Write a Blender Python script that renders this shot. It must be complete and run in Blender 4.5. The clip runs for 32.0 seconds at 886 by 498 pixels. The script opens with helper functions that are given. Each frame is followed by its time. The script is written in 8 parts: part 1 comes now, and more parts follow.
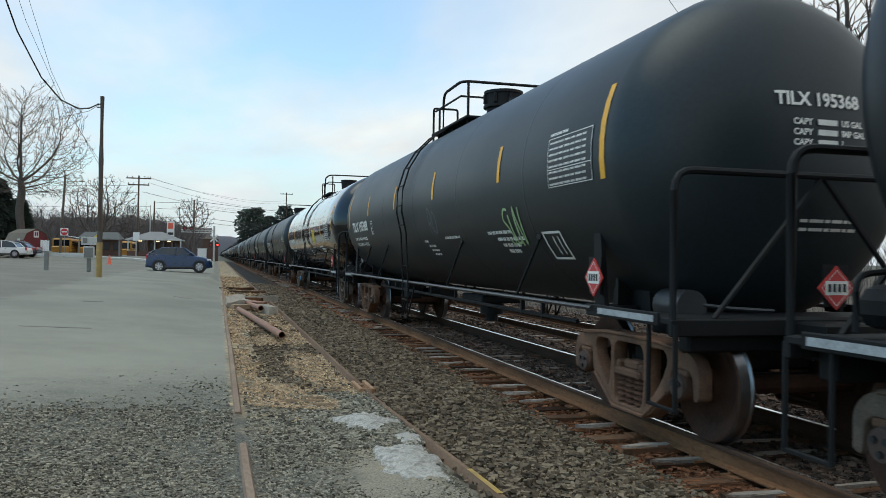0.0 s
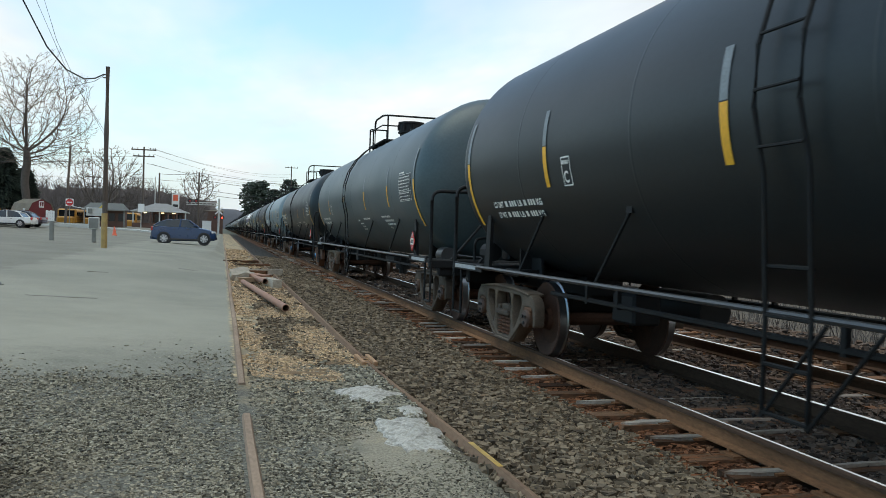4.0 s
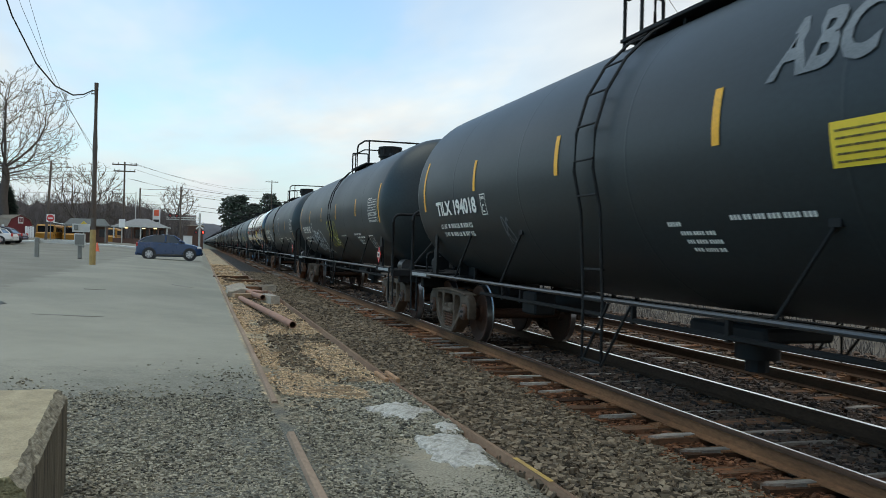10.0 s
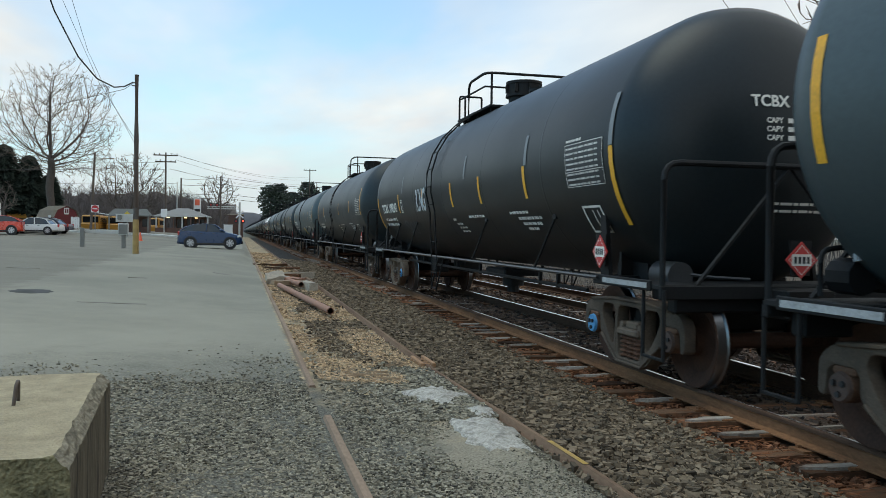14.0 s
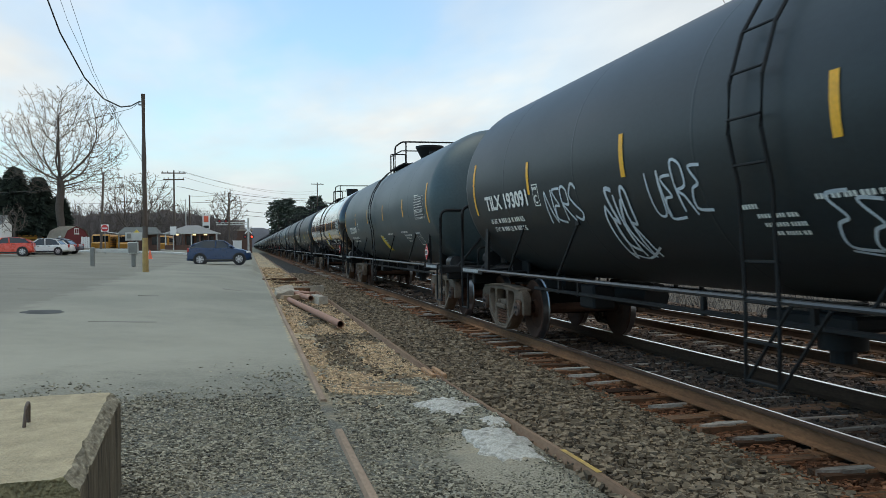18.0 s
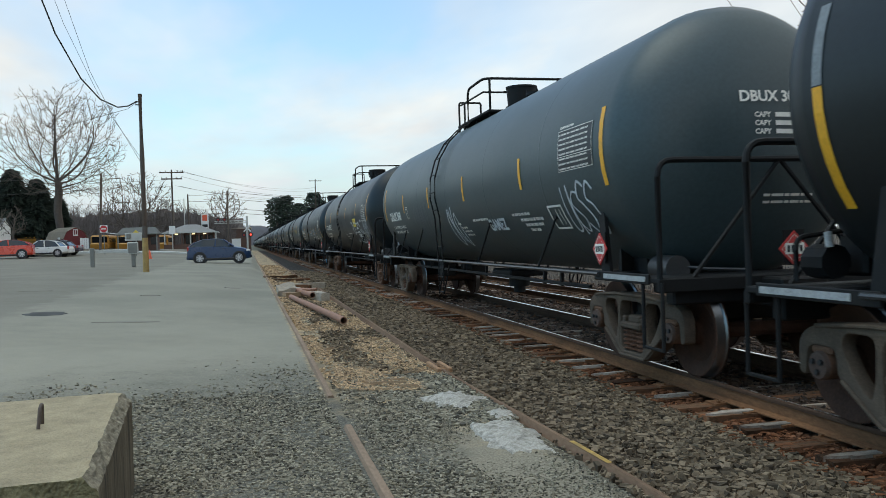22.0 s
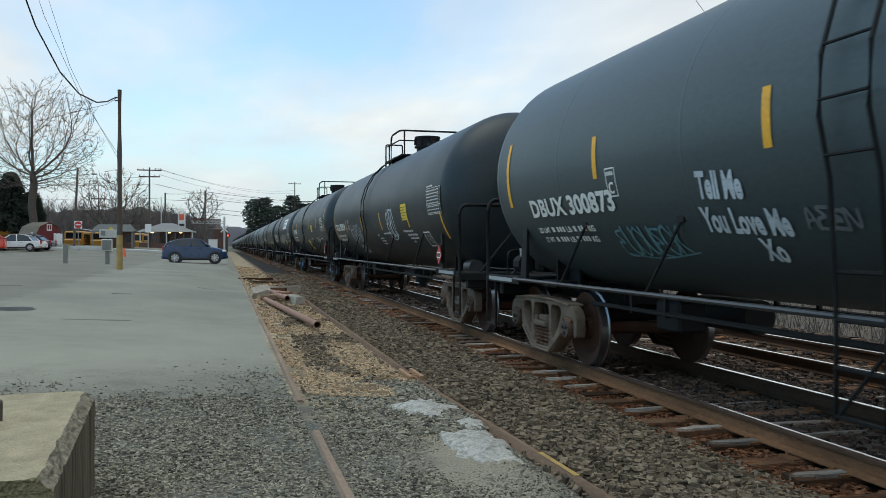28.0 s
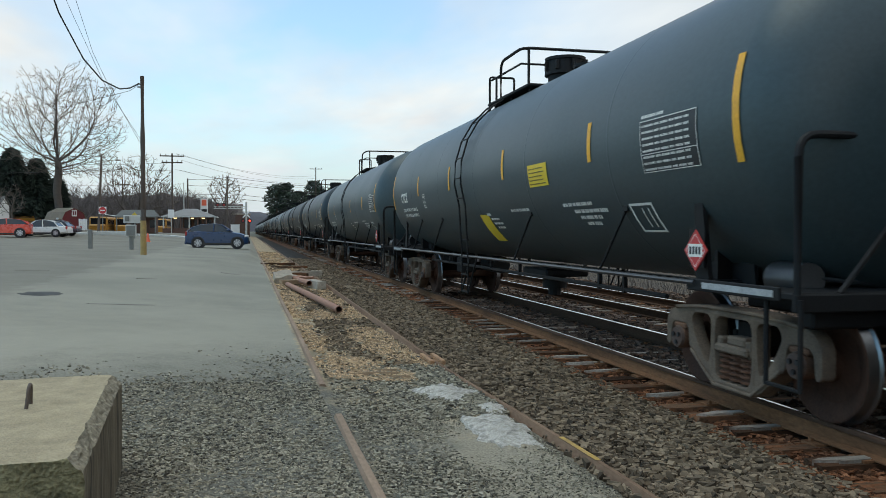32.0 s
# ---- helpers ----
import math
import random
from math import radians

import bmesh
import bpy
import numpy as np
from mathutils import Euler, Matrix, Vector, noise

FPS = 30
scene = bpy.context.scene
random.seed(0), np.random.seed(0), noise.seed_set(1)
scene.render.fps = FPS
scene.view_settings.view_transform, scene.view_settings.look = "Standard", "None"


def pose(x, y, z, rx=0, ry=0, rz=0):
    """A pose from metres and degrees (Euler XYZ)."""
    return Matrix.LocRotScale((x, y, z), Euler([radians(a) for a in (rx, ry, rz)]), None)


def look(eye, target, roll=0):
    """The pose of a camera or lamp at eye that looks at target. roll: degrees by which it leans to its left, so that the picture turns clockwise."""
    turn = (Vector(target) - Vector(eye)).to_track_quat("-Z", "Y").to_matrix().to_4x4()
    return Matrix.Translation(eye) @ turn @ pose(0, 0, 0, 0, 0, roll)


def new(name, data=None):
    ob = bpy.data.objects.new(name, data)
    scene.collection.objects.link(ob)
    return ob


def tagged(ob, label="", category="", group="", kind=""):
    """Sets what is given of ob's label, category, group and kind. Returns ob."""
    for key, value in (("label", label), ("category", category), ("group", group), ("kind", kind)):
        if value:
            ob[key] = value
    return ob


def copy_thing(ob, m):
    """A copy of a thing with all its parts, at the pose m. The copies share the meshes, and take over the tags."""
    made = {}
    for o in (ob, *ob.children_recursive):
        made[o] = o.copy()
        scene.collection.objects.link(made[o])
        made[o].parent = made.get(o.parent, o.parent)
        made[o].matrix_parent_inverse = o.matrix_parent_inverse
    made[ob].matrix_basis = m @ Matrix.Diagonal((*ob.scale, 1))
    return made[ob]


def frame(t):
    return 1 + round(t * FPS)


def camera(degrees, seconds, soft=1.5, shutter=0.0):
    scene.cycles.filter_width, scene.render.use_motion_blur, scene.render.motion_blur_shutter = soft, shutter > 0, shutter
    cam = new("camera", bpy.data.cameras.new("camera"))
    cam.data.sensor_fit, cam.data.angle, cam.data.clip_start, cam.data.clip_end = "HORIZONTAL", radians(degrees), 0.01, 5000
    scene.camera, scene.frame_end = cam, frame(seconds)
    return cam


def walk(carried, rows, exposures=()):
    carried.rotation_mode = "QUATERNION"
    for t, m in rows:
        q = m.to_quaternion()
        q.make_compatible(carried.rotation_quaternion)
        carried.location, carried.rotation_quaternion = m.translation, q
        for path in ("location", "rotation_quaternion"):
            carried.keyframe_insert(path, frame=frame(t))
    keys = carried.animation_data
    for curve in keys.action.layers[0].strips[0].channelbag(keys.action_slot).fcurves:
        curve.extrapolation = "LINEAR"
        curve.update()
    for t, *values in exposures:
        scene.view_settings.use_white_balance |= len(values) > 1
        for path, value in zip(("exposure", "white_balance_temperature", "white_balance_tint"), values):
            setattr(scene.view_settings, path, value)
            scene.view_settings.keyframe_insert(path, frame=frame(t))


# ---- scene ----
import collections

cam = camera(56.7, 32.0, soft=0.4, shutter=0.04)
PATH = [
    (0, (-0.404, -0.08, 1.711), (0.125, 1.848, 1.734), 0.9),
    (0.5, (-0.408, -0.089, 1.71), (0.114, 1.841, 1.721), 1.0),
    (1, (-0.409, -0.086, 1.719), (0.106, 1.847, 1.722), 0.9),
    (1.5, (-0.404, -0.076, 1.718), (0.107, 1.857, 1.714), 1.0),
    (2, (-0.421, -0.08, 1.697), (0.095, 1.852, 1.701), 1.4),
    (2.5, (-0.41, -0.082, 1.708), (0.091, 1.854, 1.696), 1.2),
    (3, (-0.409, -0.095, 1.705), (0.082, 1.843, 1.678), 1.6),
    (3.5, (-0.396, -0.095, 1.698), (0.093, 1.844, 1.663), 1.8),
    (5.5, (-0.63, -0.053, 1.745), (0.115, 1.804, 1.75), 1.5),
    (6, (-0.769, -0.157, 1.761), (0.01, 1.684, 1.813), 1.8),
    (6.5, (-0.865, -0.179, 1.753), (-0.108, 1.672, 1.797), 1.5),
    (7, (-0.927, -0.149, 1.754), (-0.198, 1.713, 1.795), 0.9),
    (7.5, (-0.935, -0.154, 1.746), (-0.232, 1.717, 1.784), 1.4),
    (8, (-0.92, -0.12, 1.75), (-0.244, 1.762, 1.773), 1.5),
    (8.5, (-0.896, -0.099, 1.744), (-0.249, 1.793, 1.756), 1.3),
    (9, (-0.9, -0.083, 1.734), (-0.284, 1.82, 1.737), 1.2),
    (9.5, (-0.905, -0.095, 1.741), (-0.311, 1.815, 1.743), 1.2),
    (10, (-0.912, -0.102, 1.743), (-0.344, 1.815, 1.741), 1.4),
    (10.5, (-0.913, -0.115, 1.742), (-0.364, 1.808, 1.743), 1.5),
    (11, (-0.919, -0.118, 1.744), (-0.382, 1.808, 1.747), 1.7),
    (11.5, (-0.92, -0.141, 1.726), (-0.39, 1.787, 1.725), 1.6),
    (12, (-0.91, -0.114, 1.735), (-0.391, 1.817, 1.728), 1.5),
    (12.5, (-0.916, -0.119, 1.729), (-0.406, 1.815, 1.719), 1.6),
    (13, (-0.908, -0.116, 1.722), (-0.414, 1.822, 1.702), 1.2),
    (13.5, (-0.906, -0.108, 1.731), (-0.42, 1.832, 1.697), 0.9),
    (14, (-0.882, -0.133, 1.729), (-0.402, 1.808, 1.692), 0.8),
    (14.5, (-0.883, -0.13, 1.731), (-0.397, 1.81, 1.691), 0.6),
    (16.5, (-0.908, -0.108, 1.729), (-0.423, 1.832, 1.7), 0.0),
    (17, (-0.891, -0.087, 1.732), (-0.426, 1.857, 1.697), -0.4),
    (17.5, (-0.873, -0.086, 1.733), (-0.419, 1.862, 1.712), -0.8),
    (18, (-0.866, -0.125, 1.731), (-0.407, 1.822, 1.719), -0.7),
    (18.5, (-0.882, -0.116, 1.717), (-0.421, 1.83, 1.697), -0.6),
    (19, (-0.904, -0.132, 1.726), (-0.44, 1.813, 1.698), -0.4),
    (19.5, (-0.892, -0.104, 1.733), (-0.418, 1.838, 1.703), -0.7),
    (20, (-0.869, -0.085, 1.739), (-0.382, 1.854, 1.713), -1.1),
    (20.5, (-0.882, -0.08, 1.723), (-0.392, 1.859, 1.704), -1.2),
    (21, (-0.898, -0.092, 1.732), (-0.419, 1.85, 1.712), -1.5),
    (21.5, (-0.906, -0.128, 1.74), (-0.439, 1.817, 1.719), -1.6),
    (22, (-0.917, -0.124, 1.733), (-0.456, 1.822, 1.707), -1.8),
    (22.5, (-0.918, -0.117, 1.739), (-0.459, 1.829, 1.71), -1.6),
    (23, (-0.908, -0.105, 1.731), (-0.447, 1.842, 1.706), -1.1),
    (23.5, (-0.898, -0.098, 1.733), (-0.438, 1.848, 1.703), -0.9),
    (24, (-0.895, -0.097, 1.74), (-0.43, 1.848, 1.712), -0.9),
    (24.5, (-0.891, -0.134, 1.728), (-0.421, 1.809, 1.705), -0.8),
    (25, (-0.893, -0.135, 1.718), (-0.412, 1.806, 1.692), -0.8),
    (25.5, (-0.9, -0.138, 1.729), (-0.41, 1.801, 1.694), -0.8),
    (27.5, (-0.896, -0.116, 1.732), (-0.383, 1.817, 1.725), 0.1),
    (28, (-0.887, -0.104, 1.729), (-0.374, 1.829, 1.721), 0.1),
    (28.5, (-0.9, -0.101, 1.725), (-0.389, 1.833, 1.716), 0.3),
    (29, (-0.886, -0.106, 1.742), (-0.375, 1.827, 1.725), -0.1),
    (29.5, (-0.891, -0.091, 1.726), (-0.38, 1.843, 1.718), -0.1),
    (30, (-0.892, -0.104, 1.728), (-0.403, 1.835, 1.718), -0.2),
    (30.5, (-0.896, -0.105, 1.719), (-0.417, 1.836, 1.702), -0.1),
    (31, (-0.895, -0.066, 1.715), (-0.417, 1.876, 1.687), -0.0),
    (31.5, (-0.903, -0.076, 1.713), (-0.427, 1.866, 1.683), 0.1),
    (32, (-0.893, -0.118, 1.733), (-0.429, 1.827, 1.688), 0.0),
]
walk(cam, [(t, look(eye, target, roll)) for t, eye, target, roll in PATH], [(0, 0.12, 7450, 10), (2.5, 0.14, 7450, 10), (3.5, 0.21, 7500, 10), (5.5, 0.44, 7650, 10), (6.0, 0.40, 7650, 10), (7.0, 0.24, 7600, 10), (8.5, 0.17, 7450, 10), (11, 0.10, 7450, 10), (32, 0.10, 7400, 10)])


# ---- light ----
world = bpy.data.worlds.new("sky")
scene.world = world
world.use_nodes = True


def sky_nodes():
    nt = world.node_tree
    nt.nodes.clear()
    N, L = nt.nodes.new, nt.links.new
    out, bg = N("ShaderNodeOutputWorld"), N("ShaderNodeBackground")
    sky = N("ShaderNodeTexSky")
    sky.sky_type, sky.sun_disc = "NISHITA", False
    sky.sun_elevation, sky.sun_rotation = radians(76), radians(270)
    sky.air_density, sky.dust_density, sky.ozone_density = 1.0, 2.0, 1.0
    tc = N("ShaderNodeTexCoord")
    sep = N("ShaderNodeSeparateXYZ")
    L(tc.outputs["Generated"], sep.inputs[0])
    # cloud layer on a flat ceiling: direction / (height + haze)
    h = N("ShaderNodeMath")
    h.operation, h.inputs[1].default_value = "ADD", 0.10
    mx = N("ShaderNodeMath")
    mx.operation, mx.inputs[1].default_value = "MAXIMUM", 0.0
    L(sep.outputs["Z"], mx.inputs[0])
    L(mx.outputs[0], h.inputs[0])
    div = N("ShaderNodeVectorMath")
    div.operation = "DIVIDE"
    comb = N("ShaderNodeCombineXYZ")
    for k in range(3):
        L(h.outputs[0], comb.inputs[k])
    L(tc.outputs["Generated"], div.inputs[0])
    L(comb.outputs[0], div.inputs[1])
    mapg = N("ShaderNodeMapping")
    mapg.inputs["Scale"].default_value = (0.55, 0.28, 0.0)
    mapg.inputs["Rotation"].default_value = (0, 0, radians(25))
    mapg.inputs["Location"].default_value = (0.9, 0.35, 0)
    L(div.outputs[0], mapg.inputs[0])
    noi = N("ShaderNodeTexNoise")
    noi.inputs["Scale"].default_value, noi.inputs["Detail"].default_value = 1.5, 5
    noi.inputs["Roughness"].default_value = 0.52
    L(mapg.outputs[0], noi.inputs["Vector"])
    ramp = N("ShaderNodeValToRGB")
    ramp.color_ramp.elements[0].position, ramp.color_ramp.elements[1].position = 0.36, 0.62
    L(noi.outputs[0], ramp.inputs[0])
    # cloud body shading
    noi2 = N("ShaderNodeTexNoise")
    noi2.inputs["Scale"].default_value, noi2.inputs["Detail"].default_value = 3.2, 4
    L(mapg.outputs[0], noi2.inputs["Vector"])
    cr = N("ShaderNodeValToRGB")
    cr.color_ramp.elements[0].position, cr.color_ramp.elements[1].position = 0.3, 0.7
    cr.color_ramp.elements[0].color = (6.0, 7.0, 8.3, 1)
    cr.color_ramp.elements[1].color = (8.3, 9.15, 9.9, 1)
    L(noi2.outputs[0], cr.inputs[0])
    gain = N("ShaderNodeMix")
    gain.data_type, gain.blend_type = "RGBA", "MULTIPLY"
    gain.inputs[0].default_value = 1.0
    # the clear western sky is a deeper blue
    deep = N("ShaderNodeMapRange")
    deep.interpolation_type = "SMOOTHSTEP"
    for key, val in (("From Min", -0.45), ("From Max", -0.72)):
        deep.inputs[key].default_value = val
    L(sep.outputs["X"], deep.inputs[0])
    tint = N("ShaderNodeMix")
    tint.data_type = "RGBA"
    tint.inputs[6].default_value = (1.75, 2.25, 2.45, 1)
    tint.inputs[7].default_value = (1.30, 2.20, 2.65, 1)
    lofty = N("ShaderNodeMapRange")
    lofty.interpolation_type = "SMOOTHSTEP"
    for key, val in (("From Min", 0.34), ("From Max", 0.62), ("To Max", 0.9)):
        lofty.inputs[key].default_value = val
    L(sep.outputs["Z"], lofty.inputs[0])
    either = N("ShaderNodeMath")
    either.operation = "MAXIMUM"
    L(deep.outputs[0], either.inputs[0])
    L(lofty.outputs[0], either.inputs[1])
    L(either.outputs[0], tint.inputs[0])
    L(tint.outputs[2], gain.inputs[7])
    L(sky.outputs[0], gain.inputs[6])
    mix = N("ShaderNodeMix")
    mix.data_type = "RGBA"
    # the clouds thin out towards the west
    west = N("ShaderNodeMapRange")
    west.interpolation_type = "SMOOTHSTEP"
    for key, val in (("From Min", -0.42), ("From Max", -0.80), ("To Min", 1.0), ("To Max", 0.0)):
        west.inputs[key].default_value = val
    L(sep.outputs["X"], west.inputs[0])
    thin = N("ShaderNodeMath")
    thin.operation = "MULTIPLY"
    L(ramp.outputs[0], thin.inputs[0])
    # and higher up
    high = N("ShaderNodeMapRange")
    high.interpolation_type = "SMOOTHSTEP"
    for key, val in (("From Min", 0.36), ("From Max", 0.72), ("To Min", 1.0), ("To Max", 0.42)):
        high.inputs[key].default_value = val
    L(sep.outputs["Z"], high.inputs[0])
    both = N("ShaderNodeMath")
    both.operation = "MULTIPLY"
    L(west.outputs[0], both.inputs[0])
    L(high.outputs[0], both.inputs[1])
    L(both.outputs[0], thin.inputs[1])
    # solid overcast towards the east
    east = N("ShaderNodeMapRange")
    east.interpolation_type = "SMOOTHSTEP"
    for key, val in (("From Min", 0.12), ("From Max", 0.50), ("To Max", 0.9)):
        east.inputs[key].default_value = val
    L(sep.outputs["X"], east.inputs[0])
    cover = N("ShaderNodeMath")
    cover.operation = "MAXIMUM"
    L(thin.outputs[0], cover.inputs[0])
    L(east.outputs[0], cover.inputs[1])
    L(cover.outputs[0], mix.inputs[0])
    L(gain.outputs[2], mix.inputs[6])
    L(cr.outputs[0], mix.inputs[7])
    bg.inputs[1].default_value = 0.10
    # grey-lilac haze along the horizon
    haze = N("ShaderNodeMapRange")
    haze.interpolation_type = "SMOOTHSTEP"
    for key, val in (("From Min", 0.15), ("From Max", 0.01), ("To Max", 0.62)):
        haze.inputs[key].default_value = val
    L(sep.outputs["Z"], haze.inputs[0])
    hmix = N("ShaderNodeMix")
    hmix.data_type = "RGBA"
    hmix.inputs[7].default_value = (6.0, 7.3, 8.9, 1)
    L(haze.outputs[0], hmix.inputs[0])
    L(mix.outputs[2], hmix.inputs[6])
    L(hmix.outputs[2], bg.inputs[0])
    L(bg.outputs[0], out.inputs[0])


sky_nodes()
sun_data = bpy.data.lights.new("sun", "SUN")
sun_data.energy, sun_data.angle, sun_data.color = 0.78, radians(50), (1.0, 0.90, 0.78)
sun = new("sun", sun_data)
sun.matrix_world = look((-15, 0, 60), (0, 0, 0))
scene.view_settings.exposure = 0.0


# ---- materials ----
def mat(name, base, rough=0.6, metal=0.0, coat_ior=1.5, coat_rough=0.06, var=0.15, scale=4.0, fine=60.0, bump=0.0, stain=None, stain_amt=0.35, per_object=0.0, per_island=0.0, spec=0.5, emit=None, coat=0.0, stretch=(1, 1, 1), rough_var=0.1, obj_space=True):
    m = bpy.data.materials.new(name)
    m.use_nodes = True
    nt = m.node_tree
    N, L = nt.nodes.new, nt.links.new
    b = nt.nodes["Principled BSDF"]
    b.inputs["Roughness"].default_value, b.inputs["Metallic"].default_value = rough, metal
    b.inputs["Specular IOR Level"].default_value = spec
    b.inputs["Coat Weight"].default_value = coat
    b.inputs["Coat Roughness"].default_value, b.inputs["Coat IOR"].default_value = coat_rough, coat_ior
    tc = N("ShaderNodeTexCoord")
    mp = N("ShaderNodeMapping")
    mp.inputs["Scale"].default_value = stretch
    L(tc.outputs["Object"], mp.inputs[0])
    big, small = N("ShaderNodeTexNoise"), N("ShaderNodeTexNoise")
    big.inputs["Scale"].default_value, big.inputs["Detail"].default_value = scale, 4
    small.inputs["Scale"].default_value, small.inputs["Detail"].default_value = fine, 3
    L(mp.outputs[0], big.inputs["Vector"])
    L(mp.outputs[0], small.inputs["Vector"])
    add = N("ShaderNodeMath")
    add.operation = "ADD"
    L(big.outputs[0], add.inputs[0])
    L(small.outputs[0], add.inputs[1])
    rng = N("ShaderNodeMapRange")
    rng.inputs["From Min"].default_value, rng.inputs["From Max"].default_value = 0.6, 1.4
    rng.inputs["To Min"].default_value, rng.inputs["To Max"].default_value = 1 - var, 1 + var
    L(add.outputs[0], rng.inputs[0])
    col = N("ShaderNodeMix")
    col.data_type, col.blend_type = "RGBA", "MULTIPLY"
    col.inputs[0].default_value = 1.0
    col.inputs[6].default_value = (*base, 1)
    L(rng.outputs[0], col.inputs[7])
    last = col.outputs[2]
    if stain:
        r = N("ShaderNodeValToRGB")
        r.color_ramp.elements[0].position, r.color_ramp.elements[1].position = 0.48, 0.72
        r.color_ramp.elements[1].color = (stain_amt, stain_amt, stain_amt, 1)
        n3 = N("ShaderNodeTexNoise")
        n3.inputs["Scale"].default_value, n3.inputs["Detail"].default_value = scale * 0.6, 6
        n3.inputs["Roughness"].default_value = 0.65
        L(mp.outputs[0], n3.inputs["Vector"])
        L(n3.outputs[0], r.inputs[0])
        mx = N("ShaderNodeMix")
        mx.data_type = "RGBA"
        L(r.outputs[0], mx.inputs[0])
        L(last, mx.inputs[6])
        mx.inputs[7].default_value = (*stain, 1)
        last = mx.outputs[2]
    for amount, node, socket in ((per_object, "ShaderNodeObjectInfo", "Random"), (per_island, "ShaderNodeNewGeometry", "Random Per Island")):
        if amount:
            oi = N(node)
            r2 = N("ShaderNodeMapRange")
            r2.inputs["To Min"].default_value, r2.inputs["To Max"].default_value = 1 - amount, 1 + amount
            L(oi.outputs[socket], r2.inputs[0])
            m2 = N("ShaderNodeMix")
            m2.data_type, m2.blend_type = "RGBA", "MULTIPLY"
            m2.inputs[0].default_value = 1.0
            L(last, m2.inputs[6])
            L(r2.outputs[0], m2.inputs[7])
            last = m2.outputs[2]
    L(last, b.inputs["Base Color"])
    rr = N("ShaderNodeMapRange")
    rr.inputs["To Min"].default_value, rr.inputs["To Max"].default_value = max(0.03, rough - rough_var), min(1, rough + rough_var)
    L(big.outputs[0], rr.inputs[0])
    L(rr.outputs[0], b.inputs["Roughness"])
    if bump:
        bp = N("ShaderNodeBump")
        bp.inputs["Strength"].default_value, bp.inputs["Distance"].default_value = 0.6, bump
        L(add.outputs[0], bp.inputs["Height"])
        L(bp.outputs[0], b.inputs["Normal"])
    if emit:
        b.inputs["Emission Color"].default_value, b.inputs["Emission Strength"].default_value = (*emit[:3], 1), emit[3]
    return m


M = {}
M["tank_black"] = mat("tank_black", (0.0190, 0.0255, 0.0268), 0.42, var=0.25, scale=0.8, fine=25, stain=(0.028, 0.0315, 0.0315), stain_amt=0.5, stretch=(1, 0.5, 1), spec=0.30)
M["tank_jet"] = mat("tank_jet", (0.0120, 0.0163, 0.0174), 0.40, var=0.25, scale=0.8, fine=25, stain=(0.0155, 0.0178, 0.0184), stain_amt=0.5, stretch=(1, 0.5, 1), spec=0.30)
M["tank_slate"] = mat("tank_slate", (0.043, 0.062, 0.064), 0.42, var=0.2, scale=0.8, fine=25, stain=(0.064, 0.076, 0.078), stain_amt=0.5, stretch=(1, 0.5, 1), spec=0.4)
M["tank_gloss"] = mat("tank_gloss", (0.002, 0.0022, 0.003), 0.09, var=0.15, scale=0.6, fine=20, spec=0.05, coat=1.0, coat_ior=1.52, rough_var=0.03)
M["tank_grey"] = mat("tank_grey", (0.128, 0.172, 0.182), 0.42, var=0.12, scale=0.7, fine=25, stain=(0.09, 0.105, 0.11), stain_amt=0.5, stretch=(1, 0.5, 1), spec=0.4)
M["tank_brown"] = mat("tank_brown", (0.018, 0.0155, 0.0135), 0.50, var=0.25, scale=0.8, fine=25, stain=(0.03, 0.023, 0.018), stain_amt=0.5, stretch=(1, 0.5, 1), spec=0.35)
M["car_steel"] = mat("car_steel", (0.010, 0.0102, 0.0105), 0.6, var=0.3, scale=5, fine=50, stain=(0.026, 0.019, 0.014), stain_amt=0.4, per_object=0.2, spec=0.2)
M["rail_grey"] = mat("rail_grey", (0.034, 0.035, 0.036), 0.34, var=0.25, scale=4, fine=40, stain=(0.018, 0.018, 0.018), spec=0.6)
M["truck_rust"] = mat("truck_rust", (0.150, 0.075, 0.044), 0.85, var=0.4, scale=5, fine=60, bump=0.005, stain=(0.05, 0.032, 0.024), stain_amt=0.7, per_object=0.25, spec=0.25)
M["truck_dark"] = mat("truck_dark", (0.128, 0.090, 0.063), 0.85, var=0.4, scale=5, fine=60, bump=0.005, stain=(0.055, 0.040, 0.030), stain_amt=0.65, per_object=0.4, spec=0.25)
M["truck_slate"] = mat("truck_slate", (0.055, 0.050, 0.044), 0.8, var=0.4, scale=5, fine=60, bump=0.005, stain=(0.030, 0.026, 0.022), stain_amt=0.65, per_object=0.3, spec=0.25)
M["wheel_dark"] = mat("wheel_dark", (0.060, 0.030, 0.020), 0.8, var=0.35, scale=5, fine=40, stain=(0.085, 0.036, 0.020), stain_amt=0.6, spec=0.15)
M["wheel_tread"] = mat("wheel_tread", (0.25, 0.25, 0.25), 0.35, metal=1.0, var=0.15, scale=5)
M["spring_rust"] = mat("spring_rust", (0.12, 0.055, 0.032), 0.8, var=0.3, scale=9, fine=60, spec=0.25)
M["under_dark"] = mat("under_dark", (0.016, 0.014, 0.012), 0.8, var=0.3, scale=6, spec=0.2)
M["cap_blue"] = mat("cap_blue", (0.06, 0.28, 0.50), 0.45, var=0.15, scale=15)
M["cap_rust"] = mat("cap_rust", (0.09, 0.05, 0.035), 0.7, var=0.35, scale=15)
M["mark_yellow"] = mat("mark_yellow", (0.82, 0.37, 0.02), 0.5, var=0.18, scale=5, fine=40)
